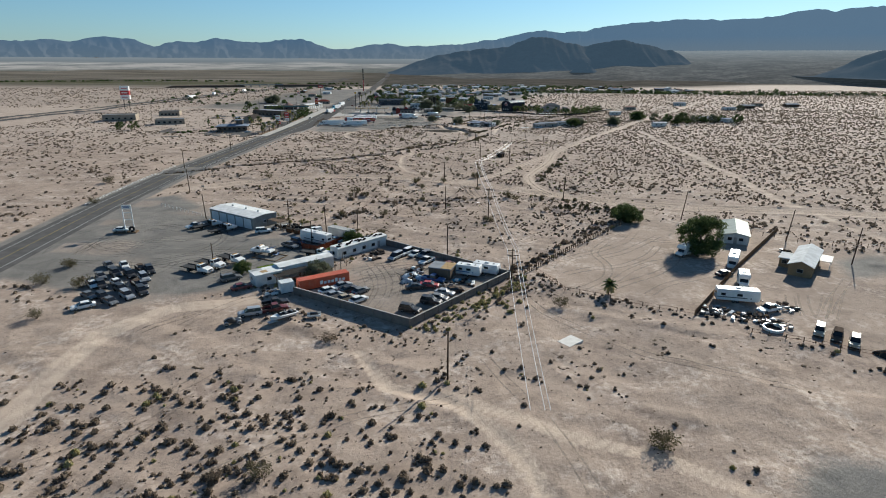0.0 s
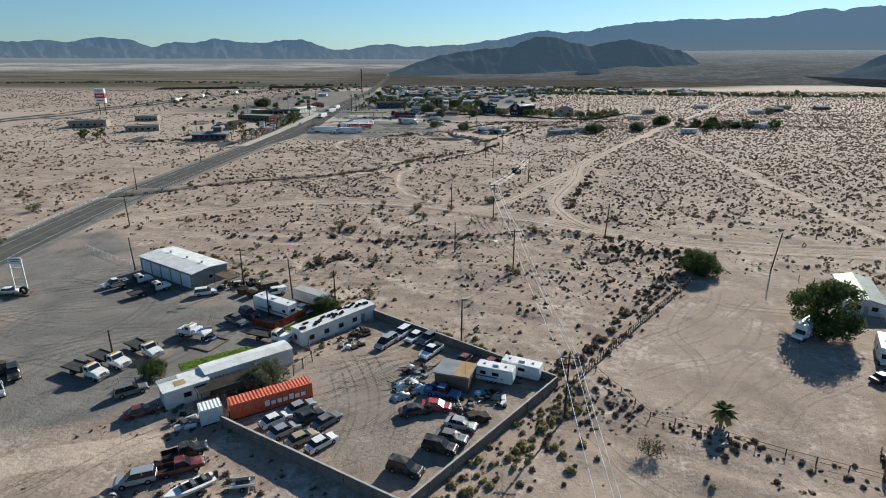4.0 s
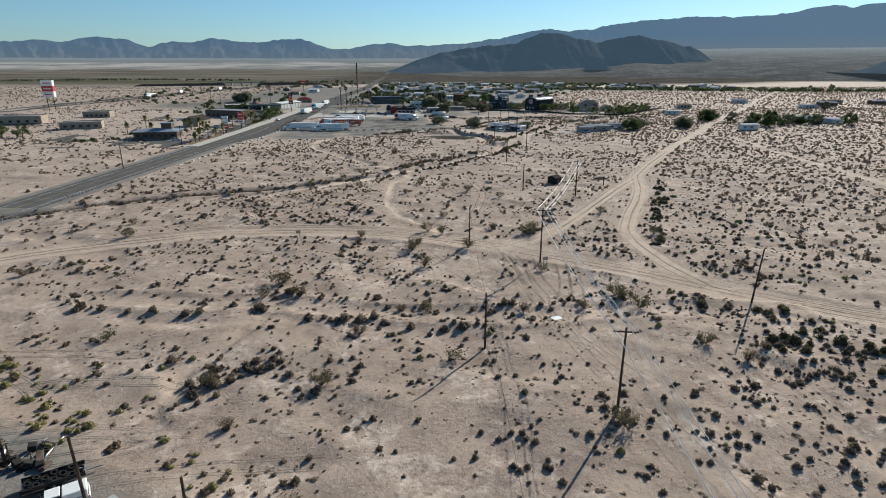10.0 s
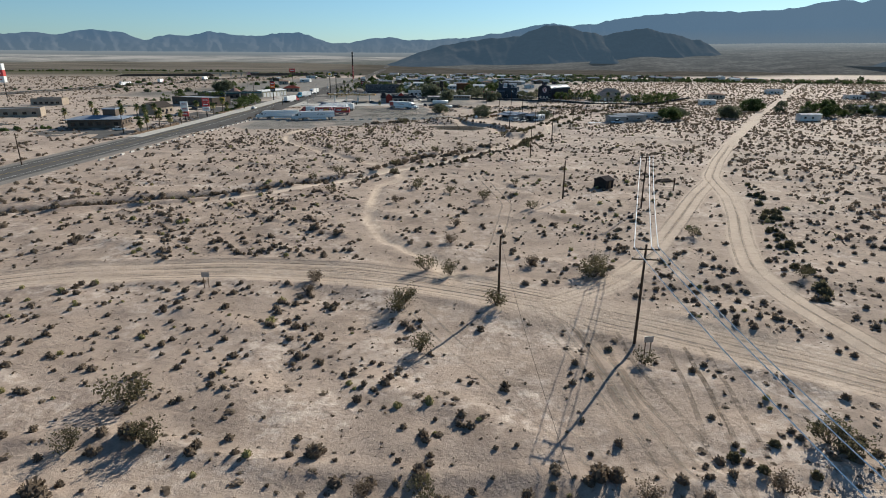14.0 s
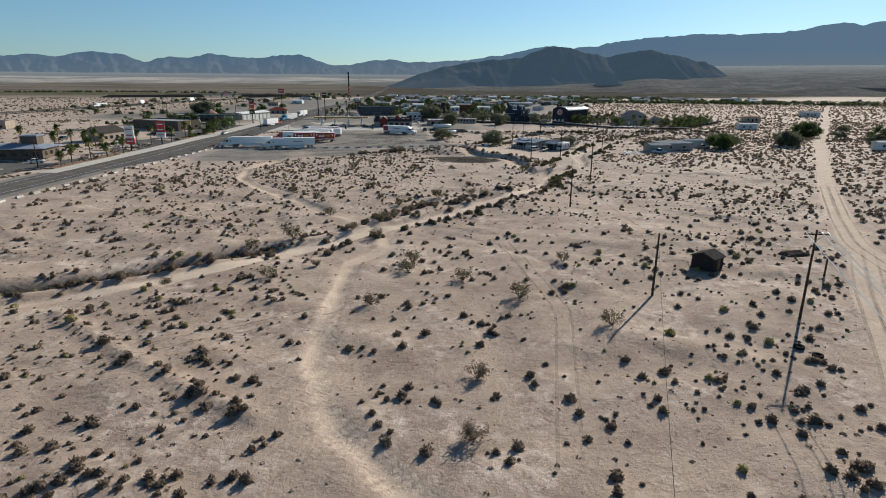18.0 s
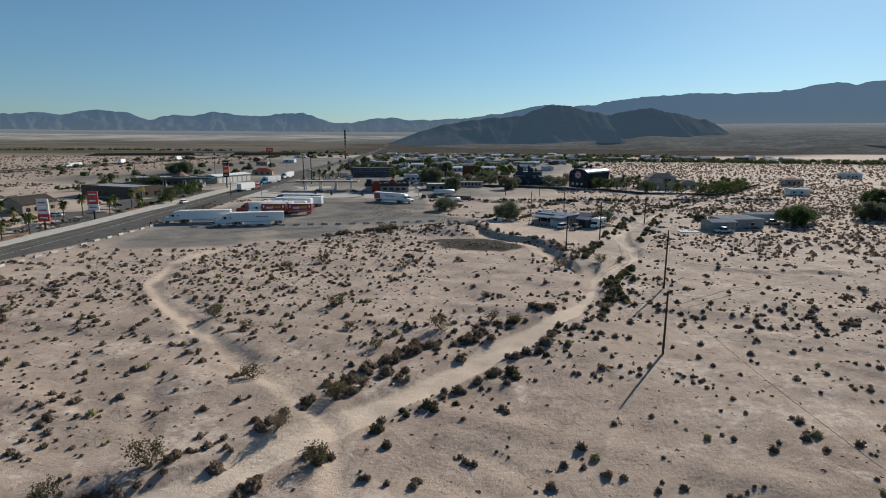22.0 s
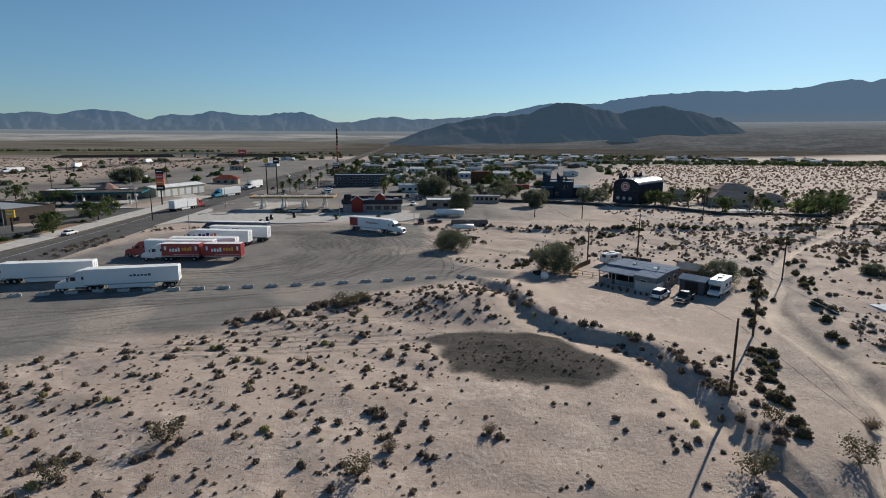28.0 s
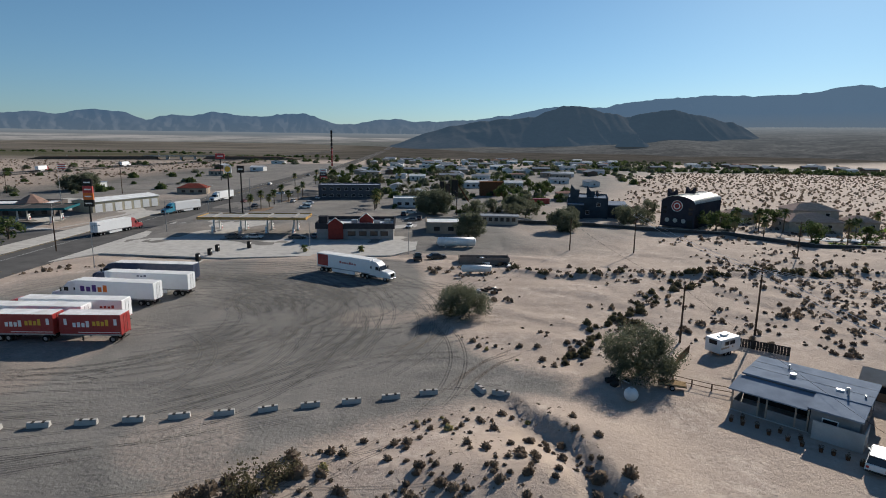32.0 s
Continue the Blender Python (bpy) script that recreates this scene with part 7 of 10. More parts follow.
def boat():
    root = thing("motor_boat", "white motor boat on a trailer with a dark cockpit", "boat")
    st = [(-2.9, 0.95, 0.55), (-1.5, 1.1, 0.45), (0.6, 1.1, 0.45), (2.0, 0.75, 0.55), (3.0, 0.12, 0.85)]
    bm = bmesh.new()
    rows = []
    for x, w, keel in st:
        rows.append([bm.verts.new(p) for p in ((x, -w, 1.35 + 0.05 * x), (x, -w * 0.8, 0.85), (x, 0, keel), (x, w * 0.8, 0.85), (x, w, 1.35 + 0.05 * x), (x, w * 0.78, 1.4 + 0.05 * x), (x, -w * 0.78, 1.4 + 0.05 * x))])
    for a, b in zip(rows, rows[1:]):
        for k in range(7):
            bm.faces.new((a[k], a[(k + 1) % 7], b[(k + 1) % 7], b[k]))
    bm.faces.new(rows[0][::-1])
    bm.faces.new(rows[-1])
    bmesh.ops.recalc_face_normals(bm, faces=bm.faces[:])
    part("hull", bm, WHITE, root)
    slab("cockpit", (-2.5, -0.72, 1.3), (1.0, 0.72, 1.46), CHASSIS, root, 0.05)
    for x in (-1.9, -0.6):
        slab("seat", (x, -0.6, 1.45), (x + 0.5, 0.6, 1.75), GREY, root, 0.05)
    bm = bmesh.new()
    prism(bm, [(0.7, 1.45), (0.95, 1.9), (1.02, 1.9), (1.1, 1.45)], -0.7, 0.7)
    part("windscreen", bm, GLASS, root)
    slab("outboard", (-3.4, -0.22, 0.6), (-2.9, 0.22, 1.7), BLACK, root, 0.08)
    slab("trailer_frame", (-2.6, -0.6, 0.32), (3.6, 0.6, 0.44), STEEL, root)
    slab("bunk", (-2.2, -0.5, 0.44), (1.6, 0.5, 0.6), TIMBER, root)
    wheels(root, [(-0.6, -1.0), (-0.6, 1.0)], 0.3, 0.2)
    return root


stand(boat(), -30.1, 107.9, 222)
ski = thing("trailer_with_buggy", "small white utility trailer with a quad on it", "trailer", at(-24.3, 109.4, 190))
slab("bed", (-1.4, -0.75, 0.5), (1.4, 0.75, 0.62), STEEL, ski)
for s in (-1, 1):
    slab("side", (-1.4, s * 0.75 - 0.03, 0.6), (1.4, s * 0.75 + 0.03, 0.95), WHITE, ski)
slab("quad", (-0.9, -0.4, 0.65), (0.8, 0.4, 1.25), BLACK, ski, 0.15)
slab("tow_bar", (1.4, -0.05, 0.45), (2.5, 0.05, 0.55), STEEL, ski)
wheels(ski, [(0, -0.9), (0, 0.9)], 0.32, 0.2)

# rows of scrapped cars
JUNK = [(-82.4, 139.5), (-77.7, 133.6), (-78.5, 139.5), (-73.8, 132.7), (-73.4, 137.4), (-69.2, 130.4), (-67.3, 126.1), (-65.8, 122.1), (-80.3, 131.8), (-76.9, 125.8), (-74.2, 127.4), (-71.0, 123.3), (-69.0, 126.6), (-67.9, 119.6), (-76.3, 119.6), (-72.6, 118.5), (-70.0, 116.4), (-70.2, 135.6), (-79.2, 126.2)]


def scrap_row():
    rs = np.random.RandomState(9)
    mats = [GREY, BLACK, WHITE, BLACK, BROWN_WRECK, SILVER, GREY, BLACK]
    names = ["dusty grey", "dusty black", "dusty white", "black", "burnt brown", "silver", "dark grey", "stripped black"]
    for k, (x, y) in enumerate(JUNK):
        j = k % 8
        kind = ("sedan", "suv", "sedan", "suv")[k % 4]
        key = (kind, j)
        many(key, lambda: car(kind, mats[j], names[j] + " scrapped car parked in a tight row", wreck=True), x, y, -47 + rs.normal() * 7, "scrapped cars")
    stand(car("sedan", WHITE, "white saloon standing apart on the sand"), -74.2, 113.6, 215)


scrap_row()


INK_BLUE = paint("faded_blue_lettering", (0.10, 0.14, 0.26), 0.5, 0, 0.1)


def display_frame():
    """A tall white frame with a tyre and a small tow truck at its foot."""
    root = thing("sign_frame", "tall white steel sign frame beside the highway", "sign", at(-92.6, 171.1, 4))
    for x in (-1.3, 1.3):
        slab("upright", (x - 0.13, -0.13, -0.2), (x + 0.13, 0.13, 8.3), WHITE, root, 0.02)
    for z in (1.7, 4.0, 6.2):
        slab("rung", (-1.17, -0.08, z - 0.09), (1.17, 0.08, z + 0.09), WHITE, root)
    slab("sign_board", (-1.35, -0.16, 7.3), (1.35, 0.16, 8.6), WHITE, root)
    for x0, x1, z in ((-1.1, 1.1, 8.15), (-0.9, 0.9, 7.75)):
        slab("lettering_bar", (x0, -0.18, z), (x1, -0.16, z + 0.2), INK_BLUE, root)
    slab("base", (-4.6, -1.5, -0.1), (2.2, 1.2, 0.3), TIMBER, root, 0.03)
    for k in range(6):
        slab("rail_post", (-4.5 + 1.3 * k, -1.45, 0.3), (-4.42 + 1.3 * k, -1.37, 1.0), STEEL, root)
    slab("rail", (-4.5, -1.44, 0.95), (2.1, -1.38, 1.02), STEEL, root)
    bm = bmesh.new()
    disc(bm, (0.9, -0.7, 1.18), 0.9, 0.5, "Y", 18, 0.45)
    tagged(part("tyre", bm, RUBBER), "large black tyre leaning on the white frame", "tyre").matrix_basis = at(-92.6, 171.1, 4)
    small = car("sedan", WHITE, "old white car shown on a low timber platform")
    stand(small, -95.0, 170.8, 5, lift=0.3)


display_frame()


def yard_shed():
    shed = building("shed", "brown block shed with a half plywood roof", 5.6, 4.6, 2.7, WALL_BROWN, ROOF_GREY, "flat", 0, [("door", "s", -1.2, 0.05, 0.9, 2.0), ("window", "e", 0, 1.1, 0.9, 0.8)], TIMBER, "shed", 0.15)
    slab("roof_sheet", (0.2, -2.4, 2.925), (2.9, 2.4, 2.96), PLY, shed, 0, "bare plywood roof sheet")
    stand(shed, 3.0, 132.6, -20)


yard_shed()
stand(camper(6.4, "white caravan with a pale roof beside the shed", 2.9), 9.7, 133.4, -22)
stand(camper(6.8, "white box caravan at the block wall", 2.8, WHITE, False, WHITE), 14.3, 135.2, -27)
HEAP_MATS = [BROWN_WRECK, BROWN_WRECK, WHITE, GREY, CHASSIS, STEEL, CHASSIS, TIMBER]


def heap(x, y, r, count, seed, label, tall=0.9):
    """A heap of scrap: bent panels, pipes, wheels and boxes, each its own piece."""
    rs = np.random.RandomState(seed)
    root = thing("scrap_heap", label, "scrap", at(x, y))
    for k in range(count):
        a, d = rs.rand() * 6.283, r * math.sqrt(rs.rand())
        px, py, pz = math.cos(a) * d, math.sin(a) * d, tall * (1 - d / r) * rs.rand()
        kind = k % 4
        bm = bmesh.new()
        if kind == 0:
            box(bm, (-0.8, -0.35, 0), (0.8, 0.35, 0.12 + 0.4 * rs.rand()), 0.05)
        elif kind == 1:
            tube(bm, (-1.9, 0, 0.06), (1.9, 0.2, 0.06), 0.07, 0.07, 5)
        elif kind == 2:
            disc(bm, (0, 0, 0.1), 0.33, 0.2, "Z", 12, 0.18)
        else:
            box(bm, (-0.4, -0.4, 0), (0.4, 0.4, 0.3 + 0.5 * rs.rand()), 0.06)
        ob = part(("panel", "pipe", "tyre", "crate")[kind], bm, RUBBER if kind == 2 else HEAP_MATS[rs.randint(0, 8)], root)
        ob.matrix_basis = pose(px, py, pz, rs.normal() * 9, rs.normal() * 9, rs.rand() * 360)
    return root


heap(-4.6, 131.4, 2.6, 26, 1, "heap of pale tarpaulins and car panels in the yard", 1.2)
heap(-3.2, 136.5, 2.2, 22, 2, "heap of white frames and engine parts in the yard")
heap(3.4, 126.2, 2.0, 16, 3, "loose engine parts and panels among wrecks", 0.5)
heap(8.6, 128.2, 2.4, 20, 4, "barrels, boards and tarpaulins by the caravans", 0.5)
heap(-14.8, 151.3, 1.8, 18, 5, "stack of old timbers beside the mobile home", 0.7)
heap(-15.8, 146.3, 2.0, 18, 6, "rusty machine parts scattered on the sand", 0.6)
heap(-47.4, 175.6, 3.0, 36, 7, "dark scrap and rusty frames beside the workshop", 1.6)
heap(-42.4, 177.6, 2.2, 18, 8, "scrap metal by the wire fence", 0.8)
heap(-31, 128.8, 2.4, 18, 10, "clutter and bicycles beside the mobile home", 0.7)
heap(-37, 122, 2.6, 16, 11, "pallets and scrap beside the container", 0.4)


def carport(x, y, turn, w, d, h, label):
    root = thing("carport", label, "shelter", at(x, y, turn))
    for a in (-1, 1):
        for b in (-1, 1):
            slab("post", (a * w / 2 - 0.06, b * d / 2 - 0.06, -0.1), (a * w / 2 + 0.06, b * d / 2 + 0.06, h), TIMBER, root)
    for k in range(int(w / 0.6) + 1):
        slab("slat", (-w / 2 + 0.6 * k - 0.05, -d / 2 - 0.2, h), (-w / 2 + 0.6 * k + 0.05, d / 2 + 0.2, h + 0.1), TIMBER, root)
    slab("cover", (-w / 2, -d / 2, h + 0.1), (w / 2, d * 0.1, h + 0.13), WALL_BROWN, root)


carport(-34.5, 130.2, 36, 7, 3, 2.3, "slatted timber carport beside the mobile home")
carport(-48.2, 176.6, -36, 6, 4, 2.5, "rusty open lean-to full of scrap")
pad = thing("timber_frame", "low rectangular timber frame on the gravel", "frame", at(-43.6, 147.6, -25))
for lo, hi in (((-4, -2.6, -0.1), (4, -2.4, 0.18)), ((-4, 2.4, -0.1), (4, 2.6, 0.18)), ((-4, -2.4, -0.1), (-3.8, 2.4, 0.18)), ((3.8, -2.4, -0.1), (4, 2.4, 0.18))):
    slab("beam", lo, hi, TIMBER, pad)

# ---- the eastern lots ----
house_a = building("house", "low white house with a pale metal gable roof", 17, 6.9, 2.6, WALL_WHITE, surf("pale_tin_roof", (0.27, 0.3, 0.28), (0.21, 0.235, 0.22), 0.5, 0.5, 0.2), "gable", 0.8, [("window", "w", 1.6, 1.0, 1.2, 1.0), ("window", "w", -1.4, 1.0, 1.2, 1.0), ("door", "w", 0.1, 0.05, 0.9, 2.0), ("window", "s", -3, 1.0, 1.2, 1.0), ("window", "s", 3, 1.0, 1.2, 1.0)])
stand(house_a, 93.3, 165.6, 64.5)
house_b = building("house", "brown house with a white metal gable roof", 18, 5.2, 2.9, surf("ochre_wall", (0.27, 0.19, 0.11), (0.21, 0.15, 0.09), 0.6, 0.9), ROOF_WHITE, "gable", 1.1, [("window", "w", 0, 1.0, 1.4, 1.0), ("window", "s", -2, 1.0, 1.2, 1.0), ("door", "s", 2, 0.05, 0.9, 2.0), ("window", "s", 4.4, 1.0, 1.2, 1.0)])
slab("porch_roof", (0.0, -5.6, 2.4), (6.0, -2.72, 2.52), SHEET, house_b)
for x in (0.2, 5.8):
    slab("porch_post", (x - 0.06, -5.5, 0), (x + 0.06, -5.38, 2.4), WHITE, house_b)
stand(house_b, 97.8, 138.2, 50.4)
wing = building("house", "brown house wing with a white roof", 5, 2.4, 2.4, MATS["ochre_wall"], ROOF_WHITE, "flat", 0, [("window", "w", 0, 1.0, 1.2, 1.0)])
stand(wing, 93.9, 140.2, 50.4)
stand(camper(7.4, "white motorhome standing in a tree's shade", 3.1, WHITE, True), 71.3, 148.8, 215)
stand(camper(8.4, "white and blue motorhome with roof vents", 3.2, WHITE, True), 79.9, 140.2, 238)
stand(camper(5.2, "plain white box-bodied truck parked on the sand", 3.2, WHITE, True, WHITE), 75.2, 126.3, 246)
stand(camper(9.0, "long white trailer home with slats on its roof", 3.1, WHITE, False, GREY), 68.6, 116.4, -14)
stand(car("sedan", BLACK, "black and white car beside the motorhome"), 73.8, 132.4, 20)
stand(pickup(WHITE, "white pickup with its bonnet up"), 72.6, 110.6, 200)
stand(car("suv", TAN, "tan sport utility car in the row of three"), 76.8, 100.2, 232)
stand(car("suv", BROWN_WRECK, "faded brown car in the row of three"), 78.9, 98.0, 232)
stand(car("suv", TAN, "sun-bleached tan car in the row of three"), 80.6, 95.6, 232)
for k, (x, y, r, n) in enumerate(((60.5, 112, 2.6, 26), (63.5, 108.5, 3.0, 32), (67.5, 106, 3.0, 32), (70.5, 103.5, 2.4, 22), (77.5, 112.5, 2.4, 20), (59, 109, 2.0, 16), (100, 150, 1.8, 12))):
    heap(x, y, r, n, 20 + k, "long pile of scrap metal, frames and boards", 0.8)
pool = thing("round_tank", "round open white tank rim lying in the scrap", "tank", at(68.5, 101.8))
bm = bmesh.new()
disc(bm, (0, 0, 0.3), 1.9, 0.6, "Z", 24, 1.7)
part("rim", bm, WHITE, pool)
bm = bmesh.new()
disc(bm, (0, 0, 0.05), 1.69, 0.06, "Z", 24)
part("bottom", bm, CHASSIS, pool)
slab_thing = thing("concrete_slab", "bare pale concrete slab in the sand", "slab", at(26.9, 98.1, 40))
slab("plate", (-2.1, -1.5, -0.3), (2.1, 1.5, 0.24), surf("bleached_concrete", (0.72, 0.69, 0.64), (0.6, 0.57, 0.52), 0.8, 0.9), slab_thing, 0.02)
sheet = thing("white_board", "white board lying on the sand", "board", at(17.9, 210.5, 20))
slab("sheet", (-0.8, -0.6, 0.03), (0.8, 0.6, 0.08), WHITE, sheet)
stand(building("shed", "small dark gabled shed standing alone on the sand", 2.9, 3.4, 1.9, surf("dark_shed_board", (0.05, 0.042, 0.04), (0.035, 0.03, 0.029), 1.0, 0.85), surf("dark_shed_roof", (0.085, 0.072, 0.068), (0.06, 0.052, 0.05), 1.0, 0.85), "gable", 0.7, [("door", "s", 0, 0.05, 0.9, 1.6)], TIMBER, "shed", 0.2), 38.9, 315.2, 38)
for x, y in ((-32.4, 252.6), (20.6, 234.6), (-92.5, 230.6)):
    post = thing("road_sign", "small grey road sign seen on two thin posts", "sign", at(x, y, 5))
    for s in (-1, 1):
        slab("post", (s * 0.3 - 0.04, -0.04, -0.2), (s * 0.3 + 0.04, 0.04, 2.1), TIMBER, post)
    slab("panel", (-0.5, -0.07, 1.5), (0.5, -0.04, 2.2), STEEL, post)


def awning():
    """A dark lean-to porch on posts against the mobile home."""
    root = thing("porch_awning", "dark patched lean-to porch on timber posts", "porch", at(-33.4, 130.2, 36.6))
    dark = surf("tar_sheet", (0.06, 0.055, 0.05), (0.035, 0.033, 0.03), 0.9, 0.8)
    for k in range(6):
        slab("roof_sheet", (-4.2 + 1.4 * k, -1.7, 2.4 + 0.02 * (k % 2)), (-2.75 + 1.4 * k, 1.6, 2.45 + 0.02 * (k % 2)), dark, root)
    for x in (-4, -1.3, 1.4, 4):
        slab("post", (x - 0.06, -1.6, -0.1), (x + 0.06, -1.48, 2.4), TIMBER, root)
    for x, y, w in ((-3, -0.6, 1.2), (0.4, -0.8, 1.6), (3, -0.3, 0.9)):
        slab("bench", (x - w / 2, y - 0.3, 0), (x + w / 2, y + 0.3, 0.8), TIMBER, root, 0.04)


awning()


def tarp(x, y, w, d, h, mat, label, seed, turn=0.0):
    """A crumpled sheet thrown over something."""
    rs = np.random.RandomState(seed)
    u, v = np.meshgrid(np.linspace(-1, 1, 17), np.linspace(-1, 1, 13), indexing="ij")
    dome = np.clip(1 - np.maximum(np.abs(u), np.abs(v)) ** 3, 0, 1)
    z = h * dome * (0.65 + 0.5 * vnoise(u + 9, v + 9, 0.45, seed)) + 0.06 * rs.rand(*u.shape)
    p = np.stack([u * w / 2 * (1 + 0.08 * rs.normal(size=u.shape)), v * d / 2, z], -1).reshape(-1, 3)
    root = thing("tarpaulin", label, "tarpaulin", at(x, y, turn))
    part_np("sheet", p, grid_faces(17, 13), mat, root)
    for k in range(4):
        slab("weight", (-w / 2 + 0.3 + k * w / 4, -d / 2 - 0.1, 0), (-w / 2 + 0.6 + k * w / 4, -d / 2 + 0.12, 0.2), CHASSIS, root, 0.03)


tarp(-4.8, 131.8, 4.2, 2.6, 1.3, WHITE, "crumpled white tarpaulin over scrap in the yard", 1, 20)
tarp(-2.2, 130.4, 3.6, 2.2, 1.1, PALE_BLUE, "pale blue tarpaulin over an old car", 2, -15)
tarp(-5.6, 128.6, 3.2, 1.8, 0.8, SILVER, "grey tarpaulin over boxes in the yard", 3, 30)
tarp(9.4, 128.6, 2.6, 1.8, 0.5, TAN, "tan tarpaulin lying by the block wall", 4, 45)
tarp(6.6, 129.6, 2.2, 1.5, 0.5, TEAL, "small teal tarpaulin over barrels", 5, 10)
tarp(56.5, 322.2, 4.6, 2.6, 0.8, BROWN_WRECK, "low dark cover over a heap in the brush", 6, 15)
tarp(84.4, 92.0, 4.4, 3.0, 1.0, CHASSIS, "dark cover over a heap beside the trucks", 7, 10)
dead = shrub(99, 1.7, 0.8, BRUSH, "low heap of dark dead brushwood on the sand", 40, 500)
dead.matrix_basis = at(-19.6, 99.2, 0)

# ---- trees and large bushes ----
for seed, x, y, r, h, mat, low, label in (
        (201, 76, 150, 6.2, 10.0, GREEN, 0.22, "large dark green shade tree beside a house"),
        (202, 65.5, 182.5, 4.6, 5.2, GREEN, 0.15, "bushy green tree at the fence corner"),
        (203, -27.6, 132.4, 3.1, 4.0, GREY_GREEN, 0.2, "grey-green tree overhanging the mobile home"),
        (204, -46.9, 135.2, 2.0, 2.9, GREEN, 0.15, "small green tree beside parked trucks"),
        (205, -22.8, 160.4, 2.7, 3.8, GREEN, 0.25, "green tree beside the mobile home"),
        (206, 2, 509, 4.3, 4.6, GREY_GREEN, 0.12, "broad grey-green bush at the edge of the gravel lot"),
        (207, 23.2, 485, 4.5, 6.0, GREY_GREEN, 0.12, "broad grey-green mesquite beside the house"),
        (208, 54.5, 474.5, 3.6, 4.4, GREY_GREEN, 0.15, "grey-green tree behind the parked camper"),
        (209, 117, 472, 5.2, 5.8, GREEN, 0.3, "wide shade tree beside a dirt road"),
        (210, 124, 480, 4.6, 5.6, GREY_GREEN, 0.25, "dense grey-green tree behind the house"),
        (211, 190, 530, 6.5, 6.5, GREEN, 0.1, "large round dark green tree by the dirt road"),
        (212, 38.5, 601, 5.0, 6.5, GREY_GREEN, 0.15, "grey-green tree beside the boundary wall"),
        (213, 7, 585, 4.6, 7.5, GREY_GREEN, 0.2, "tall grey-green tree behind the white tank"),
        (214, -4, 640, 7, 9, GREY_GREEN, 0.2, "large grey-green tree beside the yard"),
        (215, 30, 655, 5, 6, GREY_GREEN, 0.2, "grey-green tree near a mobile home"),
        (216, -192, 722, 9, 8, GREY_GREEN, 0.15, "large grey-green tree behind the filling station"),
        (217, 89.5, 481, 2.2, 2.4, GREY_GREEN, 0.1, "rounded shrub beside a driveway"),
        (218, 155, 488, 5.5, 5.5, GREY_GREEN, 0.15, "grey-green thicket beside the road")):
    stand(tree(seed, r, h, mat, label, low, 60, 420 if seed in (206, 207, 208) else 190, 0.062 if seed in (206, 207, 208) else 0.115), x, y, seed * 40)
stand(palm(220, 2.6, 1.9, "short palm with a shaggy skirt"), 41, 120.6, 0)
heap(20, 482.5, 1.4, 8, 40, "old boards and crates under the bush", 0.3)


# ---- gravel truck lot ----
def rig(tmat, tlabel, length, mat, label, x, y, turn, marks=(), pup=None):
    """A tractor with its trailer; (x, y) is the middle of the rear doors."""
    t = trailer(length, mat, label, marks)
    stand(t, x, y, turn)
    u = Vector((math.cos(radians(turn)), math.sin(radians(turn))))
    front = length
    if pup:
        p = trailer(pup, mat, label, marks)
        front = length + 0.9
        stand(p, x + u.x * front, y + u.y * front, turn)
        front += pup
    tr = tractor(tmat, tlabel)
    c = front + 1.35
    stand(tr, x + u.x * c, y + u.y * c, turn)


INK = paint("dark_lettering", (0.03, 0.04, 0.08), 0.5, 0, 0)
PURPLE = paint("purple_lettering", (0.06, 0.02, 0.16), 0.5, 0, 0)
FLAME = paint("orange_lettering", (0.6, 0.13, 0.01), 0.5, 0, 0)
GOLD = paint("yellow_lettering", (0.65, 0.38, 0.03), 0.5, 0, 0)
rig(WHITE, "white road tractor with a sleeper cab", 16.15, FREIGHT, "long white box trailer with small dark lettering", -51.2, 473.2, 193, [("lettering_bar", INK, 4.8, 8.6, 2.5, 2.95, 6)])
rig(WHITE, "white road tractor parked behind another truck", 16.15, FREIGHT, "long plain white box trailer", -69.6, 477.2, 190)
rig(WHITE, "white road tractor pulling red trailers", 8.6, FREIGHT_RED, "short red freight trailer with white and yellow lettering", -46.7, 495.9, 180, [("lettering_bar", FREIGHT, 4.4, 6.9, 2.3, 3.2, 4), ("lettering_bar", GOLD, 1.7, 4.1, 2.5, 3.4, 4), ("trim_line", FREIGHT, 0.1, 8.5, 1.5, 1.58, 1), ("emblem", FREIGHT, 7.5, 8.1, 2.6, 3.5, 1), ("emblem", FREIGHT, 0.5, 1.1, 2.6, 3.5, 1)], 8.6)
rig(RED, "red road tractor parked in the row", 16.15, FREIGHT, "white box trailer with a red stripe", -54.5, 499.7, 179, [("stripe", FREIGHT_RED, 0.2, 15.9, 1.45, 1.7, 1)])
rig(RED, "dark red road tractor parked in the row", 16.15, FREIGHT, "white box trailer with red lettering", -50.4, 503.2, 178, [("stripe", FREIGHT_RED, 0.2, 15.9, 1.45, 1.7, 1), ("lettering_bar", FREIGHT_RED, 1.2, 3.6, 2.8, 3.3, 4)])
rig(WHITE, "white road tractor beside dark trucks", 14.6, FREIGHT, "white box trailer with purple and orange lettering", -50.6, 513.6, 173, [("lettering_bar", PURPLE, 10.6, 13.9, 2.2, 3.4, 3), ("lettering_bar", FLAME, 8.6, 10.6, 2.2, 3.4, 2)])
rig(NAVY, "dark blue road tractor between white trailers", 16.15, FREIGHT, "white box trailer with a small dark mark", -47.6, 520.2, 174, [("lettering_bar", INK, 8, 10, 3.4, 3.7, 3)])
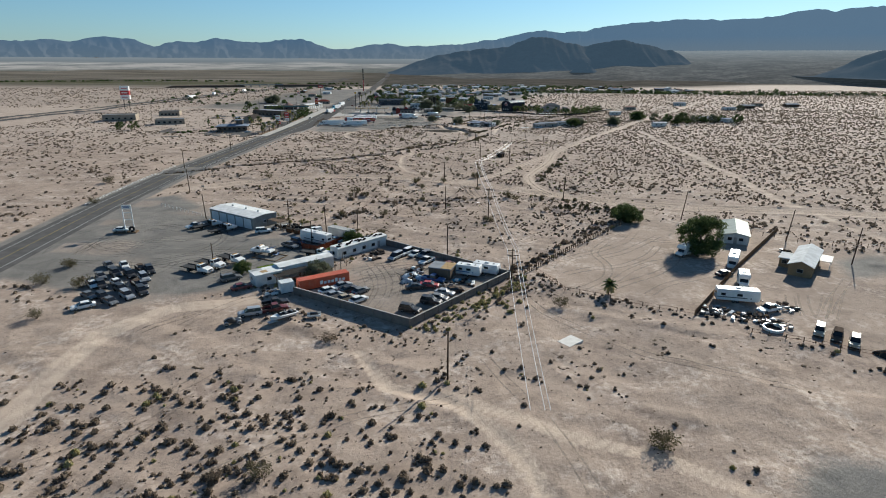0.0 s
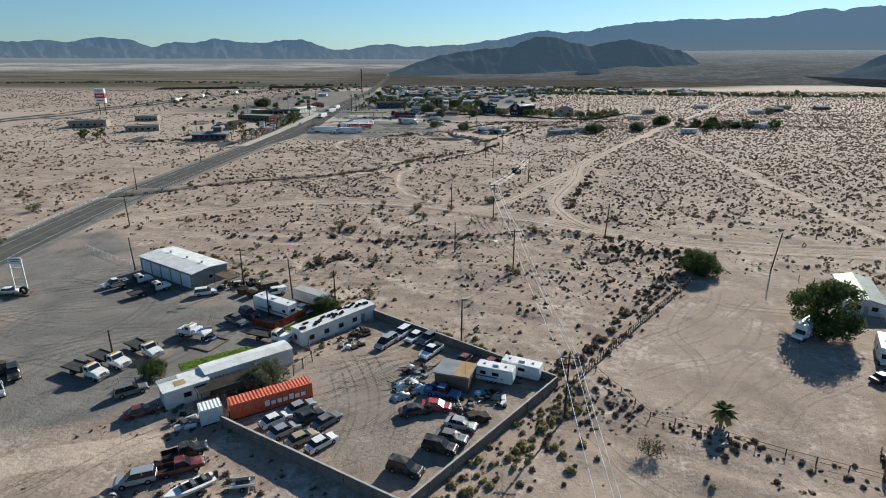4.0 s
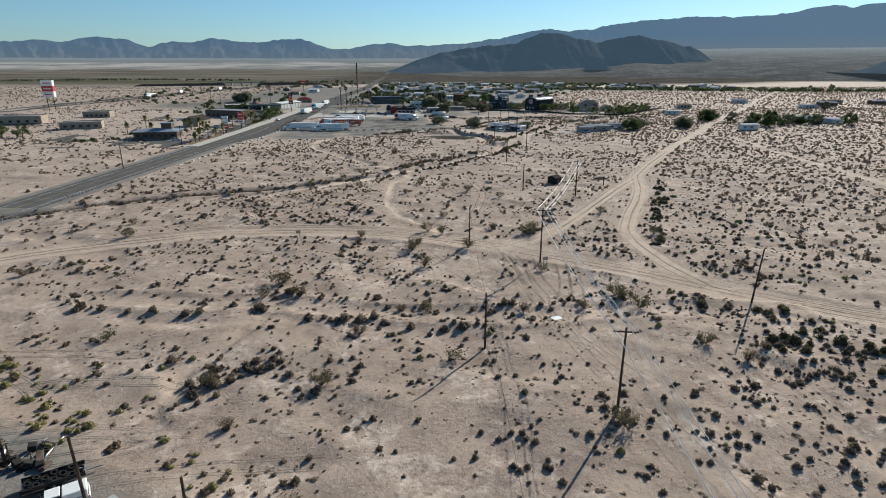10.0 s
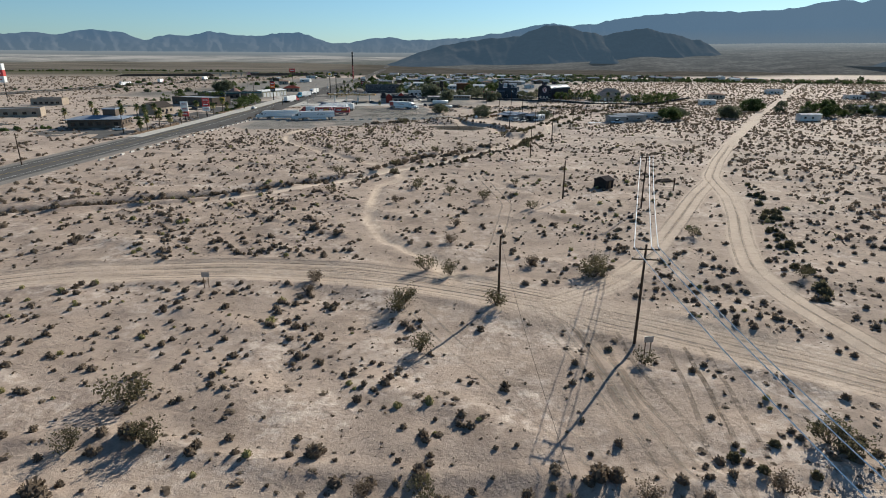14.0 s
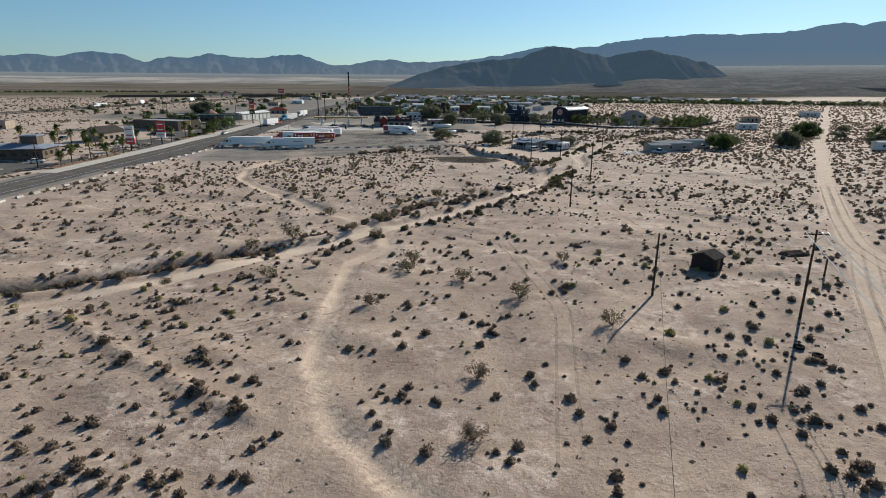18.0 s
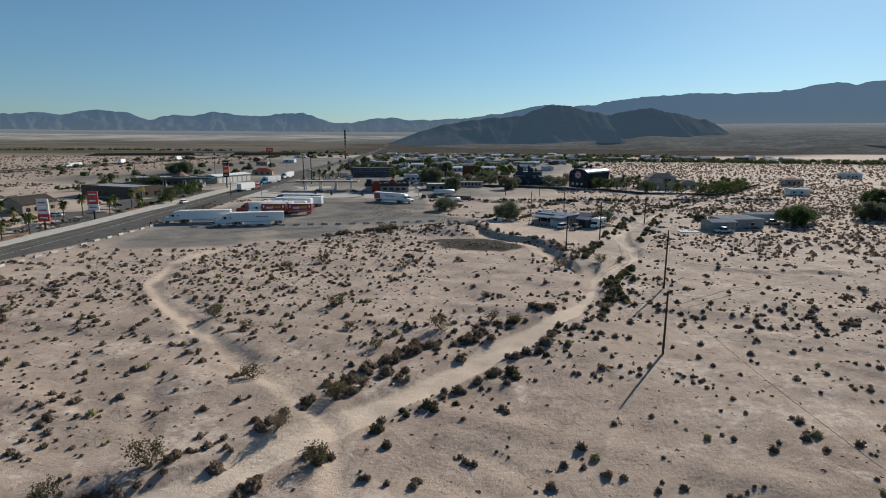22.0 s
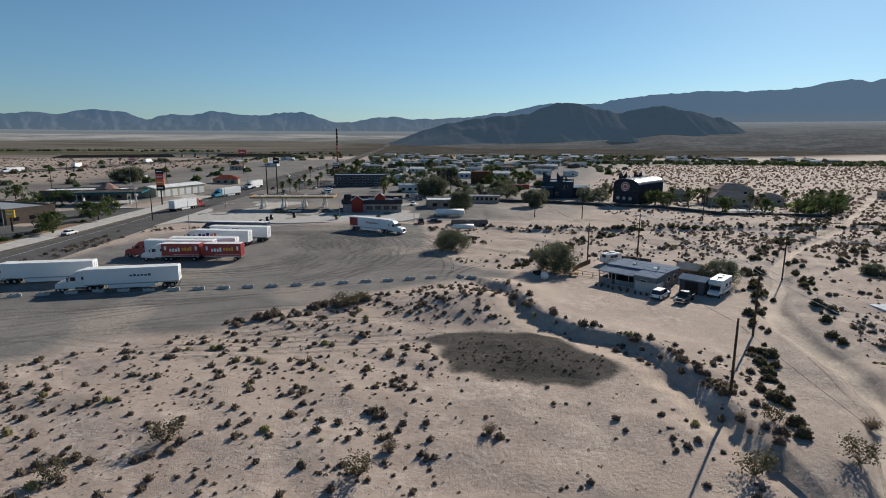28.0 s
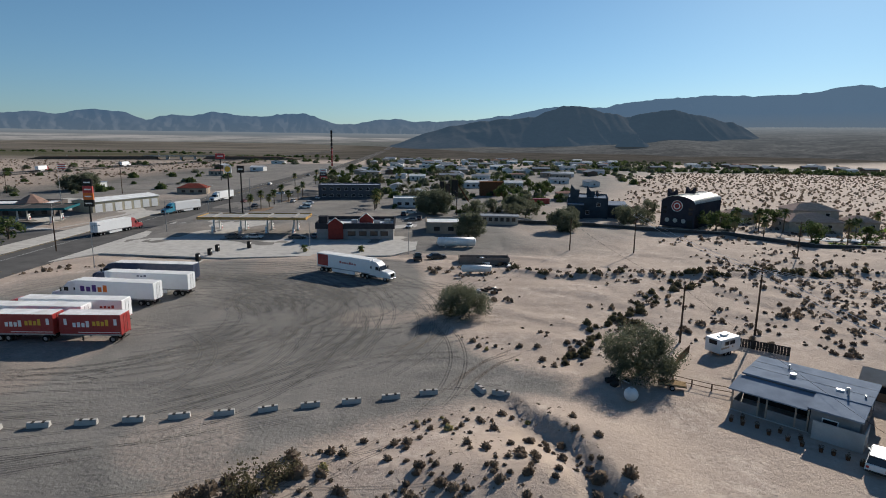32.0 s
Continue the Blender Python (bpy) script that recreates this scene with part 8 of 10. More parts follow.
rig(NAVY, "dark blue road tractor at the end of the row", 16.15, NAVY, "dark blue box trailer with a white emblem", -50.2, 528.6, 176, [("emblem", FREIGHT, 10.8, 12.2, 2.1, 3.0, 2)])
rig(WHITE, "white road tractor turning on the gravel", 14.6, FREIGHT, "white box trailer with a red rear and lettering", -28, 541.8, -31, [("red_flash", FREIGHT_RED, 0.2, 4.4, 1.5, 3.9, 1), ("lettering_bar", FREIGHT_RED, 6.4, 11.0, 2.5, 3.0, 7)])
rig(RED, "dark red road tractor on the highway", 13, FREIGHT, "plain white box trailer on the highway", -101.6, 581, 76)
rig(TEAL, "teal road tractor coming down the highway", 13, FREIGHT, "white box trailer on the highway", -98.5, 646, 250)
rig(WHITE, "white road tractor on the highway", 13, FREIGHT, "white box trailer far up the highway", -101, 690, 262)


def kerb_blocks():
    """Long concrete blocks along the edge of the lot and of the highway."""
    root = thing("concrete_block", "grey concrete barrier block on the gravel", "barrier")
    bm = bmesh.new()
    prism(bm, [(-0.34, 0), (-0.28, 0.16), (-0.2, 0.55), (0.2, 0.55), (0.28, 0.16), (0.34, 0)], -1.05, 1.05, 0.03)
    part("body", bm, CONCRETE, root)
    for s in (-1, 1):
        slab("lifting_slot", (-0.21, s * 0.5 - 0.15, 0.5), (0.21, s * 0.5 + 0.15, 0.556), CHASSIS, root)
    rs = np.random.RandomState(3)
    spots = []
    line = [(-77, 464.8), (-64.4, 468.2), (-49, 469.6), (-36.8, 471.4), (-23.5, 473.7), (-10, 476.9), (-0.6, 479.7)]
    dist, total = 0.0, sum(math.dist(a, b) for a, b in zip(line, line[1:]))
    while dist < total:
        d = dist
        for a, b in zip(line, line[1:]):
            seg = math.dist(a, b)
            if d <= seg:
                break
            d -= seg
        spots.append((a[0] + (b[0] - a[0]) * d / seg, a[1] + (b[1] - a[1]) * d / seg, math.degrees(math.atan2(b[1] - a[1], b[0] - a[0])) - 90))
        dist += 4.45
    spots += [(3.2, 480.2, 20), (5.5, 479, 75)]
    y = 352.0
    while y < 476:
        spots.append((-101.0 + (y - 346) * 0.083, y, -4))
        y += 5.2
    for k, (x, y, turn) in enumerate(spots):
        m = at(x, y, turn + rs.normal() * 4)
        ob = root if k == 0 else copy_thing(root, m)
        ob.matrix_basis = m
        tagged(ob, group="barrier blocks")


kerb_blocks()


# ---- house beside the lot ----
def lot_house():
    wall = surf("grey_stucco", (0.27, 0.262, 0.252), (0.19, 0.185, 0.178), 0.7, 0.9)
    root = thing("house", "low grey house with stepped flat blue-grey roofs and a porch", "house")
    slab("main_wall", (-5.75, -1.3, -0.15), (5.6, 5.3, 3.05), wall, root)
    slab("main_roof", (-6.1, -1.6, 3.05), (5.95, 5.6, 3.25), ROOF_BLUE, root, 0.03)
    slab("wing_wall", (1.5, -5.2, -0.1), (5.6, -1.32, 2.72), wall, root)
    bm = bmesh.new()
    box(bm, (1.2, -5.5, 2.72), (5.9, -1.62, 2.88))
    for v in bm.verts:
        if v.co.y > -2:
            v.co.z += 0.28
    part("wing_roof", bm, ROOF_BLUE, root)
    bm = bmesh.new()
    box(bm, (-6.3, -5.35, 2.36), (1.18, -1.62, 2.5))
    for v in bm.verts:
        if v.co.y > -2:
            v.co.z += 0.45
    part("porch_roof", bm, ROOF_BLUE, root)
    slab("porch_floor", (-6.0, -5.2, -0.1), (1.48, -1.32, 0.12), CONCRETE, root)
    for x in (-5.9, -3.3, -2.5, 0.2, 1.3):
        slab("porch_post", (x - 0.08, -5.1, 0.0), (x + 0.08, -4.94, 2.4), WALL_TAN, root)
    for x0, x1 in ((-5.8, -3.38), (-2.4, 1.25)):
        slab("porch_wall", (x0, -5.08, 0.0), (x1, -4.96, 1.15), wall, root)
    slab("porch_end", (-5.95, -4.9, 0.0), (-5.83, -1.35, 1.15), wall, root)
    # black sheet on the back wall stands in for shade under the porch
    slab("porch_shade", (-5.75, -1.36, 0.15), (1.45, -1.31, 2.5), CHASSIS, root)
    slab("front_panel", (1.9, -6.1, 0.0), (6.2, -6.0, 1.95), SHEET, root)
    slab("side_panel", (6.1, -6.0, 0.0), (6.2, -3.2, 1.95), SHEET, root)
    for lo, hi in (((2.5, -5.27, 1.0), (3.9, -5.19, 2.1)), ((5.58, 0.0, 1.1), (5.66, 1.3, 2.1)), ((5.58, 3.0, 1.1), (5.66, 4.1, 2.1)), ((-5.82, 1.0, 1.1), (-5.74, 2.3, 2.1))):
        window = slab("window", lo, hi, WHITE, root)
        mid = [(a + b) / 2 for a, b in zip(lo, hi)]
        half = [max(0.045, (b - a) / 2 - 0.08) for a, b in zip(lo, hi)]
        slab("pane", tuple(m - k for m, k in zip(mid, half)), tuple(m + k for m, k in zip(mid, half)), GLASS, window)
    slab("roof_hatch", (2.6, 0.2, 3.25), (3.3, 0.7, 3.42), WHITE, root)
    slab("roof_cooler", (-1.9, 0.8, 3.25), (-1.3, 1.4, 3.6), STEEL, root, 0.04)
    for x, y, h in ((3.8, -0.4, 0.9), (3.5, 0.9, 0.4), (5.2, 0.2, 0.3), (-2.5, 3.4, 0.5)):
        bm = bmesh.new()
        tube(bm, (x, y, 3.2), (x, y, 3.25 + h), 0.11, 0.09, 7)
        part("vent_pipe", bm, STEEL, root)
    for y in (1.0, 3.2):
        slab("roof_seam", (-6.05, y, 3.25), (5.9, y + 0.06, 3.275), ROOF_GREY, root)
    stand(root, 38.4, 475.4, -44)


lot_house()
stand(building("shed", "dark grey shed with a sloping blue-grey roof", 4.4, 3.8, 2.6, surf("dark_grey_board", (0.12, 0.12, 0.125), (0.08, 0.08, 0.085), 0.8, 0.8), ROOF_BLUE, "gable", 0.5, [("door", "s", 0, 0.05, 2.4, 2.2)], CHASSIS, "shed"), 46.6, 468.6, -46)
stand(building("shed", "old brown timber shed with a pale roof", 4, 4, 2.2, WALL_BROWN, surf("pale_old_roof", (0.4, 0.36, 0.31), (0.3, 0.27, 0.23), 0.6, 0.9), "gable", 0.8, [("window", "s", 0, 1, 1, 0.9)], TIMBER, "shed"), 50.2, 479.2, -44)
stand(car("suv", WHITE, "white sport utility car parked by the house"), 38.6, 464.6, 47)
stand(pickup(BLACK, "black pickup parked beside the shed"), 41.9, 462.4, 229)
stand(camper(6.6, "white and grey camper truck beside the shed", 3.1, WHITE, True, GREY), 50.4, 467.2, 228)
stand(camper(4.6, "small pale caravan behind the house", 2.5, WHITE, False, TAN), 38.2, 493.4, 30)
post_fence([(41.8, 496.6), (47, 492.2)], 2.2, 1.3, CHASSIS, "dark low board fence behind the house", 2, None, "fence", True)
post_fence([(27.6, 484.6), (30.2, 489.2), (33.4, 493.2)], 2.2, 1.1, TIMBER, "brown low board fence beside the bush", 2, None, "fence", True)
post_fence([(27, 483), (30.6, 480.4), (32.6, 479.4)], 2.2, 0.9, TIMBER, "low broken timber fence by the house", 2)
# round propane tank beside the house
tank = thing("round_tank", "white round propane tank under the bush", "tank", at(20, 477.4))
bm = bmesh.new()
bmesh.ops.create_uvsphere(bm, u_segments=20, v_segments=12, radius=0.8, matrix=Matrix.Translation((0, 0, 0.75)))
part("shell", bm, WHITE, tank, "", True)
bm = bmesh.new()
disc(bm, (0, 0, 1.55), 0.2, 0.12, "Z", 10)
part("cap", bm, STEEL, tank)
wreck = thing("flat_trailer", "small flat trailer loaded with timber", "trailer", at(26.2, 481.2, -20))
slab("bed", (-1.6, -0.8, 0.5), (1.6, 0.8, 0.6), TIMBER, wreck)
for k in range(5):
    slab("plank", (-1.5, -0.7 + 0.3 * k, 0.6), (1.5, -0.5 + 0.3 * k, 0.72), PLY, wreck)
wheels(wreck, [(0, -0.9), (0, 0.9)], 0.32, 0.2)
for k, (x, y) in enumerate(((29.2, 473.0), (30.0, 472.2), (30.6, 473.4), (31.6, 470.2), (32.8, 469.0), (33.6, 468.0), (34.2, 469.2), (34.8, 467.0), (35.6, 466.4), (36.4, 465.6), (33.0, 470.6), (31.2, 471.6), (37.0, 464.6))):
    pot = thing("flower_pot", "small dark potted plant in front of the house", "potted plant", at(x, y, 30 * k), "pots by the house")
    bm = bmesh.new()
    tube(bm, (0, 0, 0), (0, 0, 0.35), 0.16, 0.22, 8)
    part("pot", bm, RUST, pot)
    q = leaf_cloud(np.random.RandomState(k), [(0, 0, 0.5)], [0.25], 30, 0.09)
    part_np("plant", q, np.arange(len(q)).reshape(-1, 4), BRUSH, pot)

# house across the wash
stand(building("house", "low pale grey house with flat roofs", 13, 9, 3.0, surf("pale_grey_stucco", (0.33, 0.32, 0.30), (0.25, 0.24, 0.225), 0.7, 0.9), ROOF_GREY, "hip", 0.9, [("window", "s", -3.5, 1.0, 1.5, 1.1), ("window", "s", 2.5, 1.0, 1.5, 1.1), ("window", "w", 0, 1, 1.2, 1)], WHITE), 95.5, 468.5, 8)
stand(building("house", "pale grey house front wing with a flat roof", 8, 6, 2.8, MATS["pale_grey_stucco"], ROOF_GREY, "gable", 0.6, [("window", "s", 0, 1.0, 1.5, 1.1), ("door", "e", 0, 0.05, 0.9, 2.0)], WHITE), 87, 463, 8)
stand(pickup(PALE_BLUE, "pale blue pickup in front of the house"), 85.8, 457, 180)
stand(pickup(BLACK, "black pickup behind the pale house"), 92, 478, 10)
stand(pickup(TAN, "tan pickup beside the pale house"), 110, 473, 0)
pad2 = thing("concrete_slab", "white concrete pad beside the driveway", "slab", at(75.5, 458, 5))
slab("plate", (-3, -1.6, -0.2), (3, 1.6, 0.09), ROOF_WHITE, pad2, 0.02)
stand(building("mobile_home", "white mobile home on a desert lot", 10.5, 4, 3.0, WALL_WHITE, ROOF_WHITE, "gable", 0.4, [("window", "s", -3, 1, 1.2, 1), ("window", "s", 1, 1, 1.2, 1)], STEEL, "mobile home"), 184, 577, 2)
stand(building("mobile_home", "white mobile home among trees", 11, 4, 3.0, WALL_WHITE, ROOF_WHITE, "gable", 0.4, [("window", "s", -3, 1, 1.2, 1), ("window", "s", 1, 1, 1.2, 1)], STEEL, "mobile home"), 188, 473, 4)
stand(building("mobile_home", "pale mobile home by the dirt road", 11, 5, 3.0, WALL_WHITE, ROOF_GREY, "gable", 0.4, [("window", "s", -3, 1, 1.2, 1)], STEEL, "mobile home"), 110, 480, 3)


# ---- boundary walls, barn, villa ----
def long_wall(a, b, h, mat, label):
    length = math.dist(a, b)
    root = tagged(thing("boundary_wall", label, "wall", at(a[0], a[1], math.degrees(math.atan2(b[1] - a[1], b[0] - a[0])))), kind="structure")
    slab("wall_panel", (0, -0.1, -0.4), (length, 0.1, h), mat, root)
    slab("wall_cap", (0, -0.14, h), (length, 0.14, h + 0.08), CONCRETE, root)
    for k in range(int(length / 6) + 1):
        slab("pilaster", (6 * k - 0.2, -0.2, -0.4), (6 * k + 0.2, 0.2, h + 0.004), mat, root)


DARK_BLOCK = surf("dark_block", (0.085, 0.08, 0.075), (0.055, 0.052, 0.05), 0.7, 0.9)
long_wall((23, 617), (52, 611), 1.1, DARK_BLOCK, "dark block boundary wall along the desert lot")
long_wall((52, 611), (88, 596), 1.1, DARK_BLOCK, "dark block boundary wall along the desert lot")
long_wall((88, 596), (104, 575), 1.1, DARK_BLOCK, "dark block boundary wall along the desert lot")
long_wall((104, 575), (139, 571), 1.1, DARK_BLOCK, "dark block boundary wall round the villa garden")
long_wall((139, 571), (197, 635), 1.1, DARK_BLOCK, "dark block boundary wall round the villa garden")


def arched_hall():
    """A dark hall with a barrel roof of pale ribbed sheets."""
    w, d, h = 11.5, 25, 8.2
    root = thing("arched_hall", "dark hall with a pale ribbed barrel roof and round emblem", "hall")
    dark = surf("dark_hall_board", (0.05, 0.05, 0.06), (0.035, 0.035, 0.045), 0.5, 0.7)
    arc = [(w / 2 * math.cos(math.pi * k / 14), h + 2.4 * math.sin(math.pi * k / 14)) for k in range(15)]
    outline = [(-w / 2, 0), (w / 2, 0)] + arc
    bm = bmesh.new()
    prism(bm, outline, -d / 2, d / 2)
    part("wall", bm, dark, root)
    tin = surf("pale_ribbed_tin", (0.55, 0.55, 0.53), (0.42, 0.42, 0.4), 0.5, 0.4, 0.3)
    for k in range(14):
        (x0, z0), (x1, z1) = arc[k], arc[k + 1]
        bm = bmesh.new()
        vs = [bm.verts.new(p) for p in ((x0, -d / 2 - 0.4, z0 + 0.05), (x1, -d / 2 - 0.4, z1 + 0.05), (x1, d / 2 + 0.4, z1 + 0.05), (x0, d / 2 + 0.4, z0 + 0.05))]
        bm.faces.new(vs[::-1])
        bmesh.ops.solidify(bm, geom=bm.faces[:], thickness=-0.12)
        part("roof_sheet", bm, tin, root)
    for k in range(12):
        bm = bmesh.new()
        y = -d / 2 + d * (k + 0.5) / 12
        for (x0, z0), (x1, z1) in zip(arc, arc[1:]):
            tube(bm, (x0, y, z0 + 0.2), (x1, y, z1 + 0.2), 0.07, 0.07, 4)
        part("roof_rib", bm, tin, root)
    for r, m, y in ((1.9, FREIGHT, -d / 2 - 0.06), (1.7, FREIGHT_RED, -d / 2 - 0.1), (1.15, FREIGHT, -d / 2 - 0.14), (0.8, FREIGHT_RED, -d / 2 - 0.18)):
        bm = bmesh.new()
        disc(bm, (-0.3, y, 7.2), r, 0.06, "Y", 24)
        part("emblem", bm, m, root)
    for x in (-3.4, -0.6, 2.2):
        bm = bmesh.new()
        disc(bm, (x, -d / 2 - 0.05, 2.2), 0.75, 0.1, "Y", 18)
        part("round_window", bm, surf("pale_glass", (0.5, 0.5, 0.45), (0.4, 0.4, 0.36), 1, 0.2, 0, 0), root)
    for x in (-4.4, 4.4):
        for z in (4.4, 6.0):
            slab("window", (x - 0.6, -d / 2 - 0.08, z), (x + 0.6, -d / 2 + 0.02, z + 0.9), GLASS, root)
    slab("door", (3.4, -d / 2 - 0.08, 0), (5.2, -d / 2 + 0.02, 2.6), CHASSIS, root)
    # two dark pointed turrets on the eaves behind the gable
    for x, y, t in ((-4.6, -6.5, 11.6), (-1.2, 1.0, 12.0)):
        bm = bmesh.new()
        prism(bm, [(x - 1.3, h), (x - 1.5, t - 1.0), (x - 1.3, t + 0.9), (x - 0.3, t - 0.6), (x + 0.5, t - 0.4), (x + 1.4, t + 0.7), (x + 1.5, t - 1.2), (x + 1.3, h)], y - 1.0, y + 1.0)
        part("turret", bm, dark, root)
    stand(root, 88.3, 619.8, -44)


arched_hall()


def dark_block_house():
    slate = surf("slate_blue_wall", (0.055, 0.07, 0.085), (0.04, 0.05, 0.06), 0.5, 0.7)
    root = building("town_building", "dark slate-blue building with pointed fins and stepped roofs", 15, 18, 7.2, slate, ROOF_BLUE, "parapet", 0, [("window", "s", -4, 1.2, 1.4, 1.6), ("window", "s", 0, 1.2, 1.4, 1.6), ("window", "s", 4, 4.4, 1.4, 1.4), ("window", "w", -4, 3.6, 1.4, 1.4), ("window", "w", 4, 3.6, 1.4, 1.4)], WHITE, "building")
    slab("wing", (7.5, -6, 0), (14.5, 9, 4.6), slate, root)
    slab("wing_roof", (7.4, -6.4, 4.6), (14.9, 9.4, 4.95), ROOF_BLUE, root)
    slab("stair_block", (-7.2, -12.0, 0), (-1.5, -9.05, 5.2), slate, root)
    slab("stair_roof", (-7.4, -12.2, 5.2), (-1.3, -9.05, 5.45), ROOF_BLUE, root)
    for x, y, w, z in ((-5.0, -6, 3.2, 12.4), (1.0, -2, 2.8, 11.6), (4.8, 5, 3.0, 9.4)):
        bm = bmesh.new()
        prism(bm, [(x - w / 2, 7.1), (x - w / 2 - 0.2, z - 1.6), (x - w / 2 + 0.1, z), (x, z - 1.9), (x + w / 2 + 0.2, z - 2.1), (x + w / 2, 7.1)], y - w / 2, y + w / 2)
        part("fin_tower", bm, slate, root)
    for y in (-3, 3):
        slab("sloped_panel", (-7.9, y - 1.6, 1.0), (-7.55, y + 1.6, 5.8), surf("pale_panel", (0.34, 0.36, 0.38), (0.26, 0.28, 0.3), 0.6, 0.5), root)
    stand(root, 57, 643, -14)


dark_block_house()
CLAY = surf("clay_tile", (0.34, 0.22, 0.17), (0.23, 0.15, 0.12), 0.7, 0.85)
STUCCO = surf("cream_stucco", (0.44, 0.39, 0.32), (0.34, 0.30, 0.25), 0.7, 0.9)


def villa():
    for x, y, w, d, h, rise, label in ((122, 607, 17, 12, 3.4, 2.6, "wide cream villa with a hipped clay tile roof"), (129, 618, 15, 11, 6.2, 2.4, "two-storey cream villa with a hipped clay tile roof"), (141, 609, 9, 8, 3.2, 2.0, "cream garage wing with a clay tile roof"), (108, 625, 10, 8, 3.2, 1.9, "cream outbuilding with a clay tile roof")):
        root = building("villa", label, w, d, h, STUCCO, surf("pale_tile", (0.40, 0.31, 0.265), (0.28, 0.215, 0.185), 0.9, 0.8), "hip", rise, [("window", "s", -w / 4, h - 1.9, 1.5, 1.2), ("window", "s", w / 4, h - 1.9, 1.5, 1.2), ("window", "w", 0, h - 1.9, 1.3, 1.2), ("door", "s", 0, 0.05, 1.2, 2.1)], WHITE, "villa", 0.7)
        for s in (-1, 1):
            for k in range(10):
                bm = bmesh.new()
                t = (k + 0.5) / 10
                b = d / 2 + 0.7
                tube(bm, (-(w / 2) * (1 - t * 0.55), s * b * (1 - t), h + 0.17 + (rise - 0.15) * t), ((w / 2) * (1 - t * 0.55), s * b * (1 - t), h + 0.17 + (rise - 0.15) * t), 0.06, 0.06, 4)
                part("roof_batten", bm, STUCCO, root)
        stand(root, x, y, -6)


villa()
lawn(122, 581, -4, 26, 7, "bright green front lawn of the villa")
lawn(158, 612, 44, 20, 9, "bright green side lawn of the villa")
lawn(146, 594, 10, 16, 9, "bright green garden lawn beside the villa")
drive = thing("driveway", "pale concrete driveway of the villa", "driveway", at(118, 589, -10))
slab("plate", (-14, -3, -0.2), (14, 3, 0.07), ROOF_WHITE, drive)

# ---- the town along the highway ----
def sheet_area(name, poly, lift, mat, label, category):
    """A flat paved area, a little proud of the ground, with a real edge."""
    bm = bmesh.new()
    lo = [bm.verts.new((x, y, -0.3)) for x, y in poly]
    hi = [bm.verts.new((x, y, lift)) for x, y in poly]
    n = len(poly)
    fs = [bm.faces.new(hi), bm.faces.new(lo[::-1])] + [bm.faces.new((lo[k], lo[(k + 1) % n], hi[(k + 1) % n], hi[k])) for k in range(n)]
    bmesh.ops.recalc_face_normals(bm, faces=fs)
    return tagged(part(name, bm, mat), label, category, kind="structure")


PAVING = surf("town_asphalt", (0.13, 0.125, 0.12), (0.09, 0.088, 0.085), 0.15, 0.9)
EARTH = surf("planter_earth", (0.24, 0.17, 0.12), (0.17, 0.12, 0.085), 0.5, 0.95)
sheet_area("pavement", [(-92, 546), (-86, 557), (-54, 553), (-38, 556), (-14, 558), (-8, 566), (-8, 616), (-92, 616)], 0.06, CONCRETE, "pale concrete forecourt of the filling station", "pavement")
sheet_area("pavement", [(-116.5, 470), (-110.6, 470), (-110.2, 500), (-108.8, 520), (-108, 640), (-116, 640)], 0.16, CONCRETE, "pale concrete pavement with kerb beside the highway", "pavement")
sheet_area("pavement", [(-119, 404), (-113.6, 404), (-110.6, 470), (-116.5, 470)], 0.16, CONCRETE, "pale concrete pavement with kerb beside the highway", "pavement")
sheet_area("car_park", [(-200, 400), (-126, 400), (-116.7, 470), (-116.7, 592), (-200, 592)], 0.05, PAVING, "dark asphalt car park of roadside restaurants", "car park")
sheet_area("turning_lane", [(-102.8, 410), (-94.2, 440), (-92.4, 470), (-90.4, 500), (-91.5, 567), (-93, 640), (-94.2, 780), (-101.5, 780), (-101.5, 600), (-100.6, 470)], 0.045, ASPHALT, "grey asphalt turning lane beside the highway", "road")
sheet_area("car_park", [(-94, 640), (-50, 640), (-50, 735), (-94, 735)], 0.05, PAVING, "dark asphalt car park in front of the motel", "car park")
sheet_area("car_park", [(-175, 592.2), (-121.2, 592.2), (-116, 640), (-150, 690), (-175, 690)], 0.05, CONCRETE, "pale concrete forecourt beside the highway", "pavement")
sheet_area("planter", [(-122, 412), (-119.2, 412), (-116.8, 446), (-121.5, 456)], 0.24, EARTH, "brown earth planting strip with palms", "planter")
sheet_area("planter", [(-121, 500), (-116.6, 500), (-116.4, 556), (-121, 556)], 0.24, EARTH, "brown earth planting strip with trees", "planter")
sheet_area("planter", [(-78, 637), (-72, 637), (-66, 700), (-70, 700)], 0.2, EARTH, "long planting strip with a row of palms", "planter")


